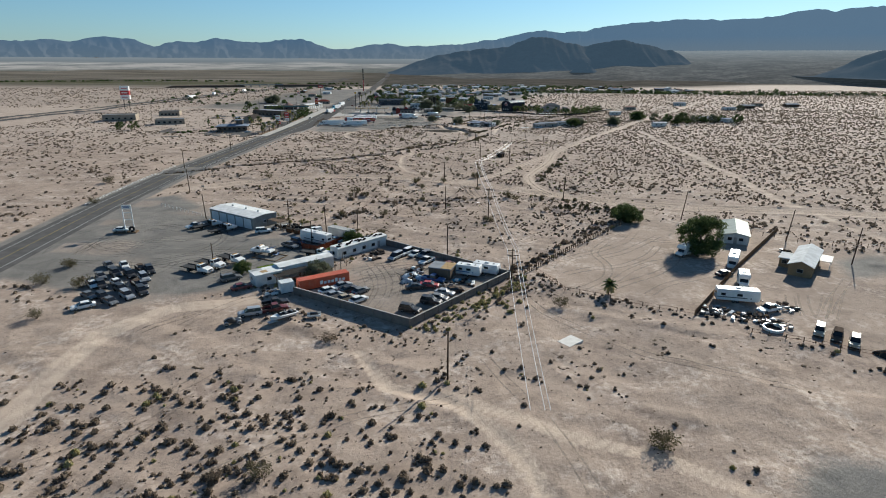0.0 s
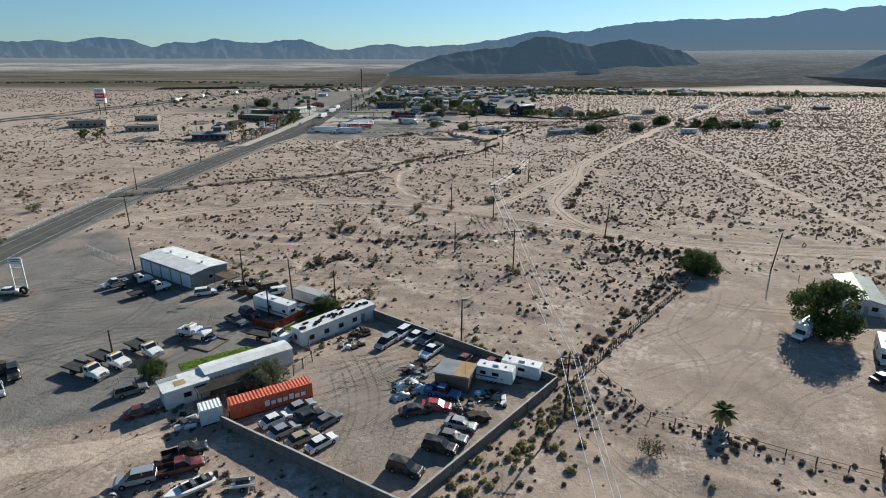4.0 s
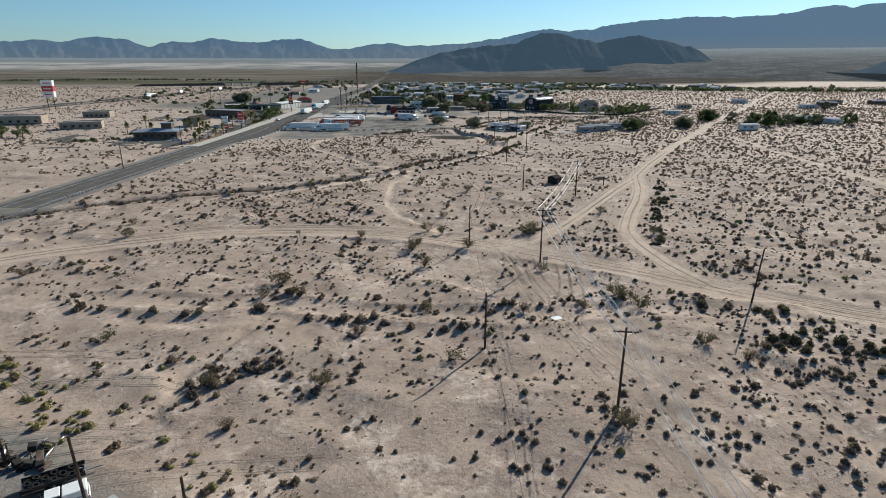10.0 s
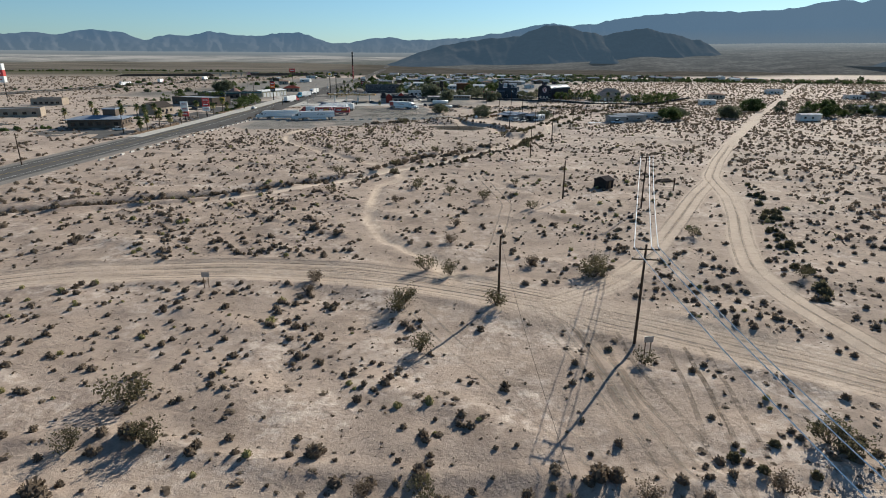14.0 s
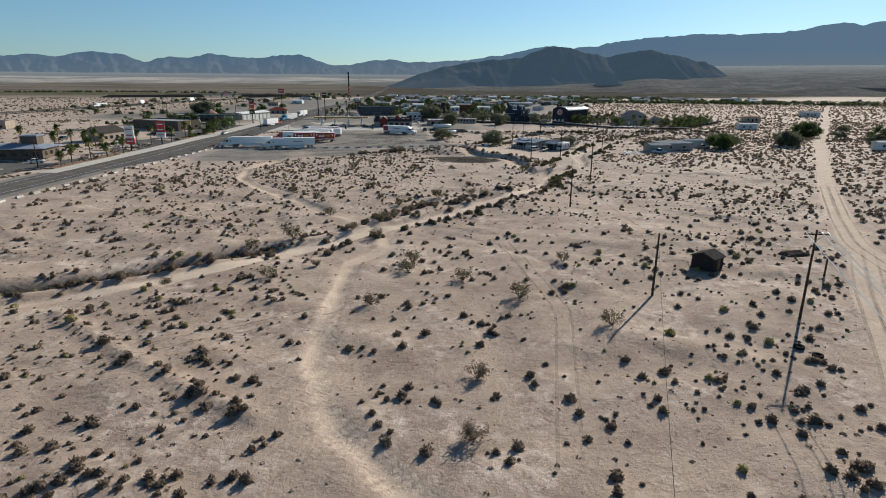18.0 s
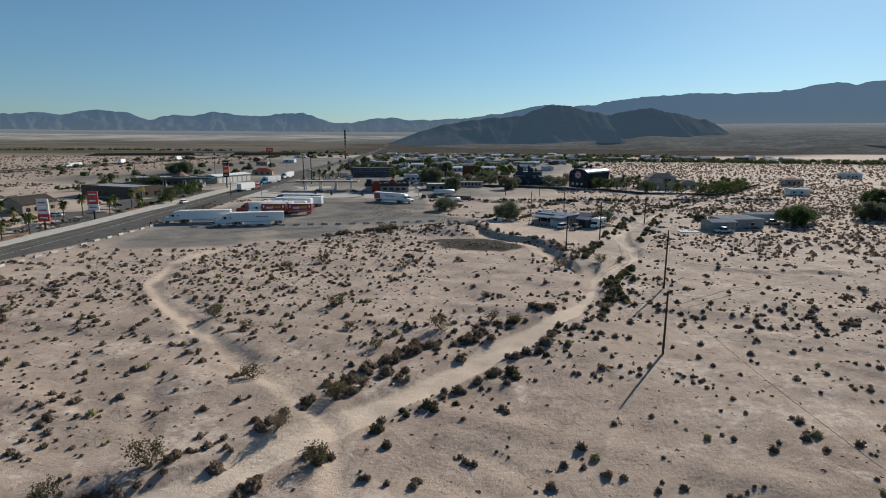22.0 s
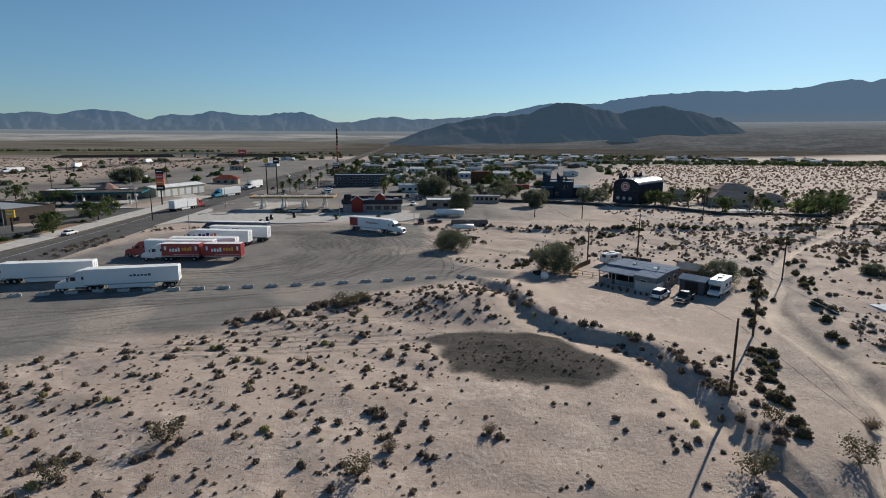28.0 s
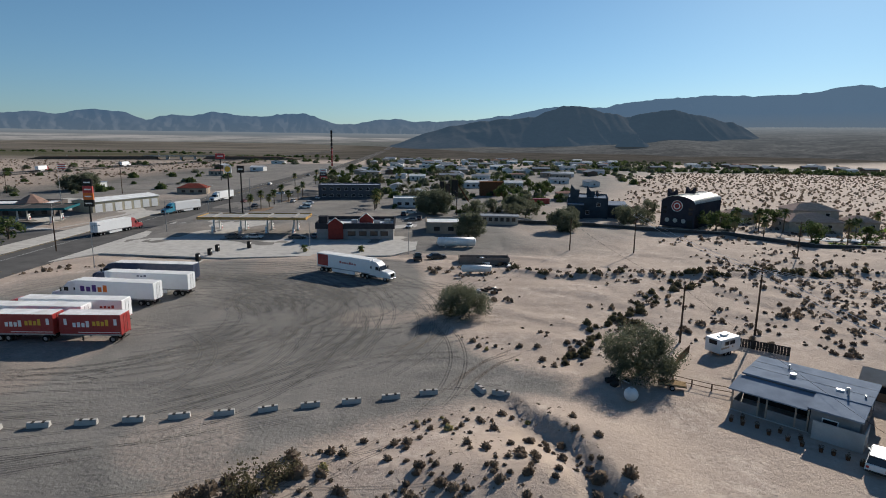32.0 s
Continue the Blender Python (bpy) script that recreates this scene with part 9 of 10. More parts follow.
def canopy(x, y, turn, w, d, h, edge, label, top=ROOF_WHITE):
    """A filling-station roof on columns with its pumps."""
    root = thing("station_canopy", label, "canopy", at(x, y, turn, 0.06))
    slab("roof", (-w / 2, -d / 2, h), (w / 2, d / 2, h + 0.25), top, root)
    for lo, hi in (((-w / 2 - 0.05, -d / 2 - 0.1, h - 0.25), (w / 2 + 0.05, -d / 2, h + 0.5)), ((-w / 2 - 0.05, d / 2, h - 0.25), (w / 2 + 0.05, d / 2 + 0.1, h + 0.5)), ((-w / 2 - 0.1, -d / 2, h - 0.25), (-w / 2, d / 2, h + 0.5)), ((w / 2, -d / 2, h - 0.25), (w / 2 + 0.1, d / 2, h + 0.5))):
        slab("fascia", lo, hi, edge, root)
    n = max(2, int(w / 8))
    for k in range(n):
        px = -w / 2 + w * (k + 0.5) / n
        slab("beam", (px - 0.3, -d / 2 + 0.2, h + 0.25), (px + 0.3, d / 2 - 0.2, h + 0.6), top, root)
        for py in (-d / 4, d / 4):
            slab("column", (px - 0.2, py - 0.2, 0), (px + 0.2, py + 0.2, h), WHITE, root)
    for k in range(n):
        px = -w / 2 + w * (k + 0.5) / n
        for py in (-d / 4 - 1.2, d / 4 + 1.2):
            p = thing("fuel_pump", "white and red fuel pump on a concrete island", "fuel pump", root.matrix_basis @ pose(px, py, 0), "fuel pumps")
            slab("island", (-0.5, -1.2, 0), (0.5, 1.2, 0.15), CONCRETE, p)
            slab("cabinet", (-0.3, -0.45, 0.15), (0.3, 0.45, 1.9), WHITE, p, 0.04)
            slab("display", (-0.32, -0.3, 1.25), (0.32, 0.3, 1.6), GLASS, p)
            slab("base_panel", (-0.31, -0.4, 0.2), (0.31, 0.4, 0.7), RED, p)
    return root


canopy(-58, 591.5, 2, 32, 10, 4.4, surf("yellow_fascia", (0.5, 0.30, 0.11), (0.4, 0.24, 0.09), 0.8, 0.5), "wide grey filling-station canopy with a yellow edge", surf("canopy_top", (0.34, 0.33, 0.31), (0.26, 0.25, 0.24), 0.4, 0.8))
canopy(-140, 606, 14, 30, 14, 4.6, surf("teal_fascia", (0.03, 0.12, 0.14), (0.02, 0.09, 0.1), 0.8, 0.5), "dark filling-station canopy with a teal edge", surf("tar_roof", (0.09, 0.088, 0.085), (0.06, 0.06, 0.06), 0.4, 0.9))
for k, (x, y) in enumerate(((-58.7, 549.6), (-58.5, 556.2), (-58.6, 561.3), (-52, 566))):
    p = thing("fuel_pump", "black truck fuel pump on a concrete island", "fuel pump", at(x, y, 0, 0.06), "truck pumps")
    slab("island", (-0.6, -1.4, 0), (0.6, 1.4, 0.15), CONCRETE, p)
    slab("cabinet", (-0.4, -0.6, 0.15), (0.4, 0.6, 2.0), CHASSIS, p, 0.05)
    slab("display", (-0.42, -0.4, 1.3), (0.42, 0.4, 1.7), WHITE, p)


def restaurant():
    dark = surf("dark_mansard", (0.05, 0.05, 0.055), (0.035, 0.035, 0.04), 0.7, 0.7)
    root = building("restaurant", "grey restaurant with dark mansard and red gable entrance", 22, 15, 3.2, surf("grey_render", (0.30, 0.29, 0.28), (0.22, 0.21, 0.2), 0.7, 0.9), ROOF_WHITE, "parapet", 0, [("window", "s", x, 0.9, 2.2, 1.4) for x in (-1, 2.2, 5.4, 8.4)] + [("window", "w", y, 0.9, 2.0, 1.4) for y in (-4, 0, 4)] + [("door", "s", -5.5, 0.05, 1.6, 2.3)], CHASSIS, "restaurant")
    for s, lo, hi in ((0, (-11.3, -7.9, 3.0), (11.3, -7.5, 4.6)), (1, (-11.3, 7.5, 3.0), (11.3, 7.9, 4.6)), (2, (-11.4, -7.5, 3.0), (-11, 7.5, 4.6)), (3, (11, -7.5, 3.0), (11.4, 7.5, 4.6))):
        slab("mansard", lo, hi, dark, root)
    brick = surf("red_brick", (0.25, 0.05, 0.04), (0.18, 0.038, 0.032), 1.5, 0.85)
    for x, y, w in ((-5.5, -7.8, 4.2), (2.5, 3, 4.0)):
        bm = bmesh.new()
        prism(bm, [(x - w / 2, 0.05), (x - w / 2, 4.6), (x, 6.2), (x + w / 2, 4.6), (x + w / 2, 0.05)], y - 0.5, y + 0.5)
        part("gable", bm, brick, root)
        for s in (-1, 1):
            bm = bmesh.new()
            tube(bm, (x + s * (w / 2 + 0.3), y - 0.55, 4.45), (x, y - 0.55, 6.3), 0.12, 0.12, 4)
            part("gable_trim", bm, WHITE, root)
    slab("tower", (-10.5, -6.5, 3.2), (-8, -4, 6.4), dark, root)
    for x, y in ((-2, 2), (5, -1), (8, 3), (0, 5)):
        slab("roof_unit", (x, y, 3.26), (x + 1.8, y + 1.4, 4.3), STEEL, root, 0.05)
    stand(root, -26.5, 588, 3, lift=0.06)


restaurant()


def pylon(x, y, h, w, panel_h, mats, label, poles=1, depth=0.5, turn=0.0, round_mark=None):
    """A tall roadside sign: posts and stacked plain panels."""
    root = thing("pylon_sign", label, "sign", at(x, y, turn))
    for k in range(poles):
        px = 0 if poles == 1 else -w * 0.3 + w * 0.6 * k
        bm = bmesh.new()
        tube(bm, (px, 0, -0.3), (px, 0, h - panel_h * 0.5), 0.28, 0.24, 8)
        part("post", bm, CHASSIS, root)
    z = h - panel_h
    n = len(mats)
    for k, m in enumerate(mats):
        z0 = z + panel_h * k / n
        slab("panel", (-w / 2, -depth / 2, z0), (w / 2, depth / 2, z0 + panel_h / n - 0.06), m, root, 0.04)
        slab("lettering_bar", (-w * 0.34, -depth / 2 - 0.03, z0 + panel_h / n * 0.4), (w * 0.34, -depth / 2 + 0.01, z0 + panel_h / n * 0.58), WHITE if m is not WHITE else RED, root)
    if round_mark:
        bm = bmesh.new()
        disc(bm, (0, -depth / 2 - 0.05, h - panel_h / 2), min(w, panel_h) * 0.4, 0.1, "Y", 20)
        part("emblem", bm, round_mark, root)
    return root


SIGN_RED = paint("sign_red", (0.45, 0.03, 0.03), 0.4, 0, 0.1)
pylon(-119, 459, 9.4, 3.4, 6.8, [SIGN_RED, WHITE, WHITE], "tall white and red roadside pylon sign")
pylon(-117.6, 482, 9.6, 3.6, 6.6, [WHITE, SIGN_RED, SIGN_RED], "red and white pylon sign beside the car park")
pylon(-115.6, 603, 15.0, 3.2, 9.0, [CHASSIS, FLAME, SIGN_RED, CHASSIS], "tall black price sign with red figures on a single post", 1, 0.7, 0, None)
pylon(-79, 627.3, 18.2, 2.6, 2.6, [WHITE], "square white sign with a yellow disc on a tall post", 1, 0.5, 0, GOLD)
pylon(-74.6, 628, 18.2, 2.6, 2.6, [CHASSIS], "square dark sign on a tall post")
pylon(-147, 800, 17.5, 6, 3.5, [SIGN_RED], "red sign on a tall rusty post far away")
pylon(-68, 745, 11.5, 4.0, 8.0, [CHASSIS, FREIGHT_RED, CHASSIS, WHITE], "tall dark electronic sign with a red screen", 1, 0.8)
pylon(-128, 535, 6.5, 2.6, 2.2, [GOLD], "small yellow sign on a post in front of a restaurant")


def thermometer():
    root = thing("thermometer_tower", "very tall slim striped lattice tower above the town", "tower", at(-113.7, 1018.5))
    for k in range(18):
        z = 36.7 * k / 18
        slab("tower_section", (-0.8, -0.8, z), (0.8, 0.8, z + 1.85), FREIGHT_RED if k < 9 else CHASSIS, root)
        slab("lamp_ring", (-1.0, -1.0, z + 1.85), (1.0, 1.0, z + 2.04), WHITE if k % 2 else CHASSIS, root)


thermometer()
tower = pylon(-312, 612, 24, 9, 13, [WHITE, SIGN_RED, WHITE], "tall white tower sign with red panels", 2, 3)
flag = thing("flagpole", "tall flagpole with a small striped flag", "flagpole", at(-140.5, 627))
bm = bmesh.new()
tube(bm, (0, 0, 0), (0, 0, 18.5), 0.12, 0.06, 6)
part("pole", bm, STEEL, flag)
for k in range(5):
    slab("flag_stripe", (0.1, -0.02, 16.2 + 0.4 * k), (3.0, 0.02, 16.58 + 0.4 * k), SIGN_RED if k % 2 == 0 else WHITE, flag)

BRICK_TAN = surf("tan_brick", (0.155, 0.122, 0.098), (0.11, 0.088, 0.072), 0.8, 0.9)
WINS = lambda w, z, n, face="s": [("window", face, -w / 2 + w * (k + 0.5) / n, z, min(1.8, w / n * 0.6), 1.3) for k in range(n)]
r1 = building("restaurant", "tan restaurant with a blue mansard roof", 21, 13, 3.3, BRICK_TAN, ROOF_BLUE, "hip", 1.4, WINS(20, 0.9, 6) + WINS(12, 0.9, 3, "e"), CHASSIS, "restaurant", 1.0)
slab("tower", (2, -1, 3.0), (7, 4, 7.0), BRICK_TAN, r1)
slab("tower_roof", (1.7, -1.3, 7.0), (7.3, 4.3, 7.4), ROOF_BLUE, r1)
stand(r1, -147, 437, 10, lift=0.05)
stand(building("restaurant", "long low tan brick restaurant with flat roof", 32, 16, 4.6, BRICK_TAN, ROOF_GREY, "parapet", 0, WINS(30, 1.0, 7) + WINS(15, 1.0, 3, "e"), CHASSIS, "restaurant"), -150, 560, -22, lift=0.05)
stand(building("restaurant", "small dark gabled restaurant", 15, 10, 3.6, WALL_TAN, surf("dark_shingle", (0.07, 0.06, 0.055), (0.05, 0.045, 0.04), 0.7, 0.85), "gable", 2.4, WINS(14, 0.9, 4) + [("window", "e", 0, 1, 2.4, 1.6)], CHASSIS, "restaurant"), -150, 497, 80, lift=0.05)
gr = building("garage", "long cream garage with many roller doors", 30, 11, 4.2, surf("cream_wall", (0.50, 0.45, 0.33), (0.4, 0.36, 0.27), 0.7, 0.9), ROOF_WHITE, "gable", 0.9, [("roller_door", "s", -12.5 + 4.2 * k, 0.05, 3.0, 3.2) for k in range(7)], WHITE, "garage")
stand(gr, -130, 645, 68, lift=0.05)
st = building("shop", "flat-roofed dark shop behind the filling station", 34, 14, 4.2, surf("dark_shop_wall", (0.14, 0.12, 0.11), (0.1, 0.088, 0.08), 0.7, 0.85), ROOF_WHITE, "parapet", 0, WINS(32, 0.8, 8), CHASSIS, "shop")
bm = bmesh.new()
bmesh.ops.create_cone(bm, cap_ends=True, segments=8, radius1=5.5, radius2=0.6, depth=3.0, matrix=Matrix.Translation((8, 0, 5.8)))
part("cone_roof", bm, CLAY, st)
stand(st, -158, 624, 14, lift=0.05)
stand(building("pavilion", "open pavilion with a red tiled roof", 14, 9, 3.0, WALL_TAN, surf("red_tile", (0.24, 0.07, 0.05), (0.17, 0.05, 0.04), 0.7, 0.8), "hip", 2.2, WINS(12, 0.8, 3), CHASSIS, "pavilion"), -128, 712, 10)
motel = building("motel", "long dark grey-blue two-storey motel", 30, 13, 6.2, surf("motel_wall", (0.10, 0.105, 0.115), (0.075, 0.078, 0.088), 0.6, 0.8), ROOF_BLUE, "parapet", 0, WINS(28, 0.9, 8) + WINS(28, 3.9, 8) + WINS(12, 3.9, 3, "e"), WHITE, "motel")
stand(motel, -46, 702, 5)
stand(building("shop", "low pale shop with a flat roof", 12, 9, 3.6, WALL_WHITE, ROOF_WHITE, "parapet", 0, WINS(10, 0.9, 3), CHASSIS, "shop"), -16, 668, 4)
stand(building("house", "low dark house with pale flat roofs beside the lane", 15, 12, 3.2, WALL_TAN, ROOF_WHITE, "parapet", 0, WINS(13, 1, 3) + WINS(10, 1, 2, "w"), CHASSIS, "house"), 1.5, 598, 3)
stand(building("mobile_home", "pale mobile home with a row of windows", 13, 5, 2.9, STUCCO, ROOF_GREY, "flat", 0, WINS(12, 1.2, 6), CHASSIS, "mobile home"), 19.2, 615.6, -6)
stand(building("hoarding", "large rusty brown sheet-metal structure", 12, 5, 7.0, RUST, RUST, "flat", 0, [("door", "s", 0, 0.05, 2, 2.2)], CHASSIS, "structure"), 25.5, 719, 2)
stand(container("long red shipping container on a sandy lot", 12, FREIGHT_RED, False), 43.3, 682, 2)
stand(building("house", "white house with pale roof far in town", 16, 9, 3.4, WALL_WHITE, ROOF_WHITE, "gable", 1.0, WINS(14, 1, 4), STEEL), 20, 770, 10)


def batch_plant(x, y):
    """Upright dark bins on legs with a conveyor."""
    root = thing("batch_plant", "dark upright bins and conveyor of a small batching plant", "plant", at(x, y, 8))
    for k, (px, py, r, h) in enumerate(((-3.4, 0, 1.1, 9.5), (-0.6, 0.6, 1.1, 8.4), (2.6, 0.2, 1.5, 10.2))):
        bm = bmesh.new()
        disc(bm, (px, py, h * 0.5 + 1.3), r, h - 2.6, "Z", 14)
        part("bin", bm, BROWN_WRECK if k % 2 else CHASSIS, root)
        for a in (-1, 1):
            for b in (-1, 1):
                slab("leg", (px + a * r * 0.7 - 0.08, py + b * r * 0.7 - 0.08, -0.1), (px + a * r * 0.7 + 0.08, py + b * r * 0.7 + 0.08, 2.7), STEEL, root)
    bm = bmesh.new()
    tube(bm, (9, -1, 0.4), (2.6, 0.2, 10.4), 0.3, 0.3, 6)
    part("conveyor", bm, RUST, root)
    slab("cabin", (-7.5, -1.5, 0), (-5, 1.2, 2.5), WALL_TAN, root, 0.03)


batch_plant(2.7, 680)
for k, (x, y, r, h) in enumerate(((-3.9, 637, 4.4, 6.2), (20.3, 648, 4.6, 5.4), (27.5, 640, 3.6, 5.2), (31.5, 634, 3.2, 4.2), (12, 640, 3.8, 4.8), (-14, 690, 3.4, 4.5), (36, 660, 3.0, 4.0), (46, 625, 2.6, 3.4), (72, 630, 2.6, 4.2), (78, 634, 2.4, 4.0), (66, 625, 2.0, 2.6), (70, 616, 1.8, 2.0), (64, 618, 1.8, 2.0))):
    many(("lot_tree", k % 3), lambda: tree(350 + k % 3, r, h, GREY_GREEN, "grey-green tree between low town buildings", 0.18, 30, 90, 0.15), x, y, 71 * k, "trees among the yards")
yard_drive = thing("driveway", "worn grey concrete drive behind the dark wall", "driveway", at(66, 616, -34))
slab("plate", (-11, -2.4, -0.2), (11, 2.4, 0.1), CONCRETE, yard_drive)


def long_tank(x, y, turn, r, length, mat, label):
    root = thing("storage_tank", label, "tank", at(x, y, turn))
    bm = bmesh.new()
    disc(bm, (0, 0, r + 0.35), r, length, "X", 18)
    for s in (-1, 1):
        bmesh.ops.create_uvsphere(bm, u_segments=14, v_segments=8, radius=r * 0.995, matrix=Matrix.Translation((s * length / 2, 0, r + 0.35)) @ Matrix.Diagonal((0.5, 1, 1, 1)))
    part("shell", bm, mat, root, "", True)
    for x_ in (-length * 0.32, length * 0.32):
        slab("cradle", (x_ - 0.2, -r * 0.8, -0.1), (x_ + 0.2, r * 0.8, r * 0.7), CONCRETE, root)


long_tank(3, 571, 0, 1.2, 9.5, WHITE, "long white cylindrical storage tank on cradles")
long_tank(6.5, 540, 3, 0.8, 6.0, WHITE, "white cylindrical tank lying on the sand")
pen = tagged(thing("block_pen", "low grey block enclosure with old machines", "wall", at(9, 552, 0)), kind="structure")
for lo, hi in (((-6, -2.6, -0.2), (6, -2.4, 1.5)), ((-6, 2.4, -0.2), (6, 2.6, 1.2)), ((-6, -2.4, -0.2), (-5.8, 2.4, 1.5)), ((5.8, -2.4, -0.2), (6, 2.4, 1.5))):
    slab("wall_panel", lo, hi, BLOCK, pen)
heap(9, 552, 3.0, 22, 60, "old machines and scrap inside block walls", 1.4)
heap(14, 548, 2.5, 16, 61, "scrap and rubble beside the block pen", 0.6)
heap(8, 524, 2.4, 14, 62, "rubble and branches beside the bush", 0.4)
stand(car("sedan", BLACK, "black car parked beside the lane"), -2.4, 556, 20)
stand(pickup(BLACK, "black pickup parked beside the lane"), -7, 553.8, 95)
for x, y, turn, mat, label in ((-61, 580, 0, BLACK, "black car at the pumps"), (-55, 580, 0, SILVER, "silver car at the pumps"), (-43, 581, 5, BLACK, "black car under the canopy"), (-38, 583, 90, GREY, "grey car near the restaurant"), (-108, 530, 85, WHITE, "white car driving on the highway"), (-104.5, 590, 265, WHITE, "white car driving on the highway"), (-133, 425, 30, WHITE, "white car in the restaurant car park"), (-131, 520, 20, BLACK, "black car in the restaurant car park"), (-66, 668, 90, SILVER, "silver car in the motel car park"), (-60, 690, 90, WHITE, "white car in the motel car park"), (-88, 670, 80, MAROON, "dark red car in the motel car park"), (-13, 640, 10, WHITE, "white car beside a shop"), (-9, 622, 90, BLACK, "black car in the lane"), (-106, 770, 90, WHITE, "white car far up the highway"), (-103, 860, 270, GREY, "grey car far up the highway")):
    stand(car("sedan", mat, label), x, y, turn, "cars in town", lift=0.06)
SMALL_HOUSES = [("white", WALL_WHITE, ROOF_WHITE, "gable"), ("pale grey", WALL_WHITE, ROOF_GREY, "gable"), ("tan", WALL_TAN, ROOF_GREY, "hip"), ("cream", STUCCO, CLAY, "hip"), ("pale", WALL_WHITE, ROOF_BLUE, "flat"), ("brown", WALL_BROWN, ROOF_GREY, "gable")]


def far_town():
    rs = np.random.RandomState(33)
    # streets of small houses, each copied from a few kinds
    spots = []
    for k in range(115):
        y = 690 + 520 * rs.rand() ** 0.9
        x = -85 + rs.rand() * (150 + (y - 690) * 0.35)
        spots.append((x, y))
    for k in range(5):
        spots.append((-150 - rs.rand() * 60, 730 + 330 * rs.rand()))
    for k in range(34):
        spots.append((130 + 330 * rs.rand(), 1000 + 130 * rs.rand()))
    for x, y in ((250, 520), (262, 508), (330, 640), (360, 660), (300, 700), (395, 700), (430, 690), (220, 640)):
        spots.append((x, y))
    taken = [(-46, 702), (25, 719), (43, 682), (20, 770), (-16, 668)]
    for x, y in spots:
        if min(math.hypot(x - a, y - b) for a, b in taken) < 15 or abs(x + 107) < 20 or (y < 800 and -95 < x < -48):
            continue
        taken.append((x, y))
        j = rs.randint(0, 6)
        name, wall, roof, kind = SMALL_HOUSES[j]
        if y > 880:
            many(("far_house", j), lambda: building("house", "small " + name + " house at the far end of the town", 12 + j % 3 * 2, 8, 3.0, wall, roof, kind, 1.2, [("window", "s", -2, 1.0, 2.4, 1.2)], CHASSIS), x, y, rs.choice([0, 4, 90, 94, -6]), "houses in the town")
            continue
        many(("house", j), lambda: building("house", "small " + name + " house in the town", 11 + j % 3 * 2, 7.5, 3.0, wall, roof, kind, 1.1, [("window", "s", -3, 1.0, 1.4, 1.1), ("window", "s", 2.5, 1.0, 1.4, 1.1), ("door", "s", 0, 0.05, 0.9, 2.0), ("window", "w", 0, 1.0, 1.2, 1.0)], CHASSIS), x, y, rs.choice([0, 4, 90, 94, -6]), "houses in the town")
    for k in range(150):
        if k < 80:
            y = 640 + 260 * rs.rand()
            x = -80 + rs.rand() * (160 + (y - 640) * 0.4)
        elif k < 105:
            x, y = -145 - rs.rand() * 110, 560 + 480 * rs.rand()
        elif k < 115:
            x = 130 + 560 * rs.rand()
            y = 985 + 120 * rs.rand() - 0.12 * (x - 130) + 0.02 * x
        elif k < 136:
            x, y = 195 + 75 * rs.rand(), 492 + 45 * rs.rand()
        else:
            x, y = 300 + 260 * rs.rand(), 620 + 160 * rs.rand()
        if 80 <= k < 105 or abs(x + 107) < 14 or (x < -34 and y < 770) or min(math.hypot(x - a, y - b) for a, b in taken) < 6 or (x < -95 and y < 600 and x > -185) or (x > 60 and 640 < y < 960 and k < 170):
            continue
        j = rs.randint(0, 5)
        many(("town_tree", j), lambda: tree(300 + j, 2.6 + 0.5 * j, 3.6 + 0.9 * j, (GREEN, GREY_GREEN, GREEN, GREY_GREEN, GREEN)[j], "leafy tree among the houses of the town", 0.18, 22, 64, 0.24), x, y, rs.rand() * 360, "trees in the town")


far_town()


def town_woods():
    """The dark leafy mass between and behind the houses."""
    rs = np.random.RandomState(35)
    for n, mat, tone in ((640, GREEN, "dark green"), (620, GREY_GREEN, "grey-green")):
        a = rs.rand(n)
        y = np.where(a < 0.55, 690 + 520 * rs.rand(n), np.where(a < 0.8, 990 + 70 * rs.rand(n), 1080 + 160 * rs.rand(n)))
        x = np.where(a < 0.55, -92 + rs.rand(n) * (170 + (y - 690) * 0.5), np.where(a < 0.8, 120 + 620 * rs.rand(n), -240 + 640 * rs.rand(n)))
        y = y - np.where((a >= 0.55) & (a < 0.8), 0.12 * (x - 120), 0)
        west = rs.rand(n) < 0.08
        x, y = np.where(west, -150 - 230 * rs.rand(n), x), np.where(west, 690 + 420 * rs.rand(n), y)
        m = (np.abs(x + 106) > 17) & ~((y < 900) & (x > 70) & (x < 130)) & ~((x > -95) & (x < -34) & (y < 770))
        scatter("far_trees", x[m], y[m], 1.6 + 2.6 * rs.rand(m.sum()) ** 1.5, 90, 0.17, mat, tone + " trees and hedges massed among far houses", 36 + n, 1.05, 0.1)


town_woods()


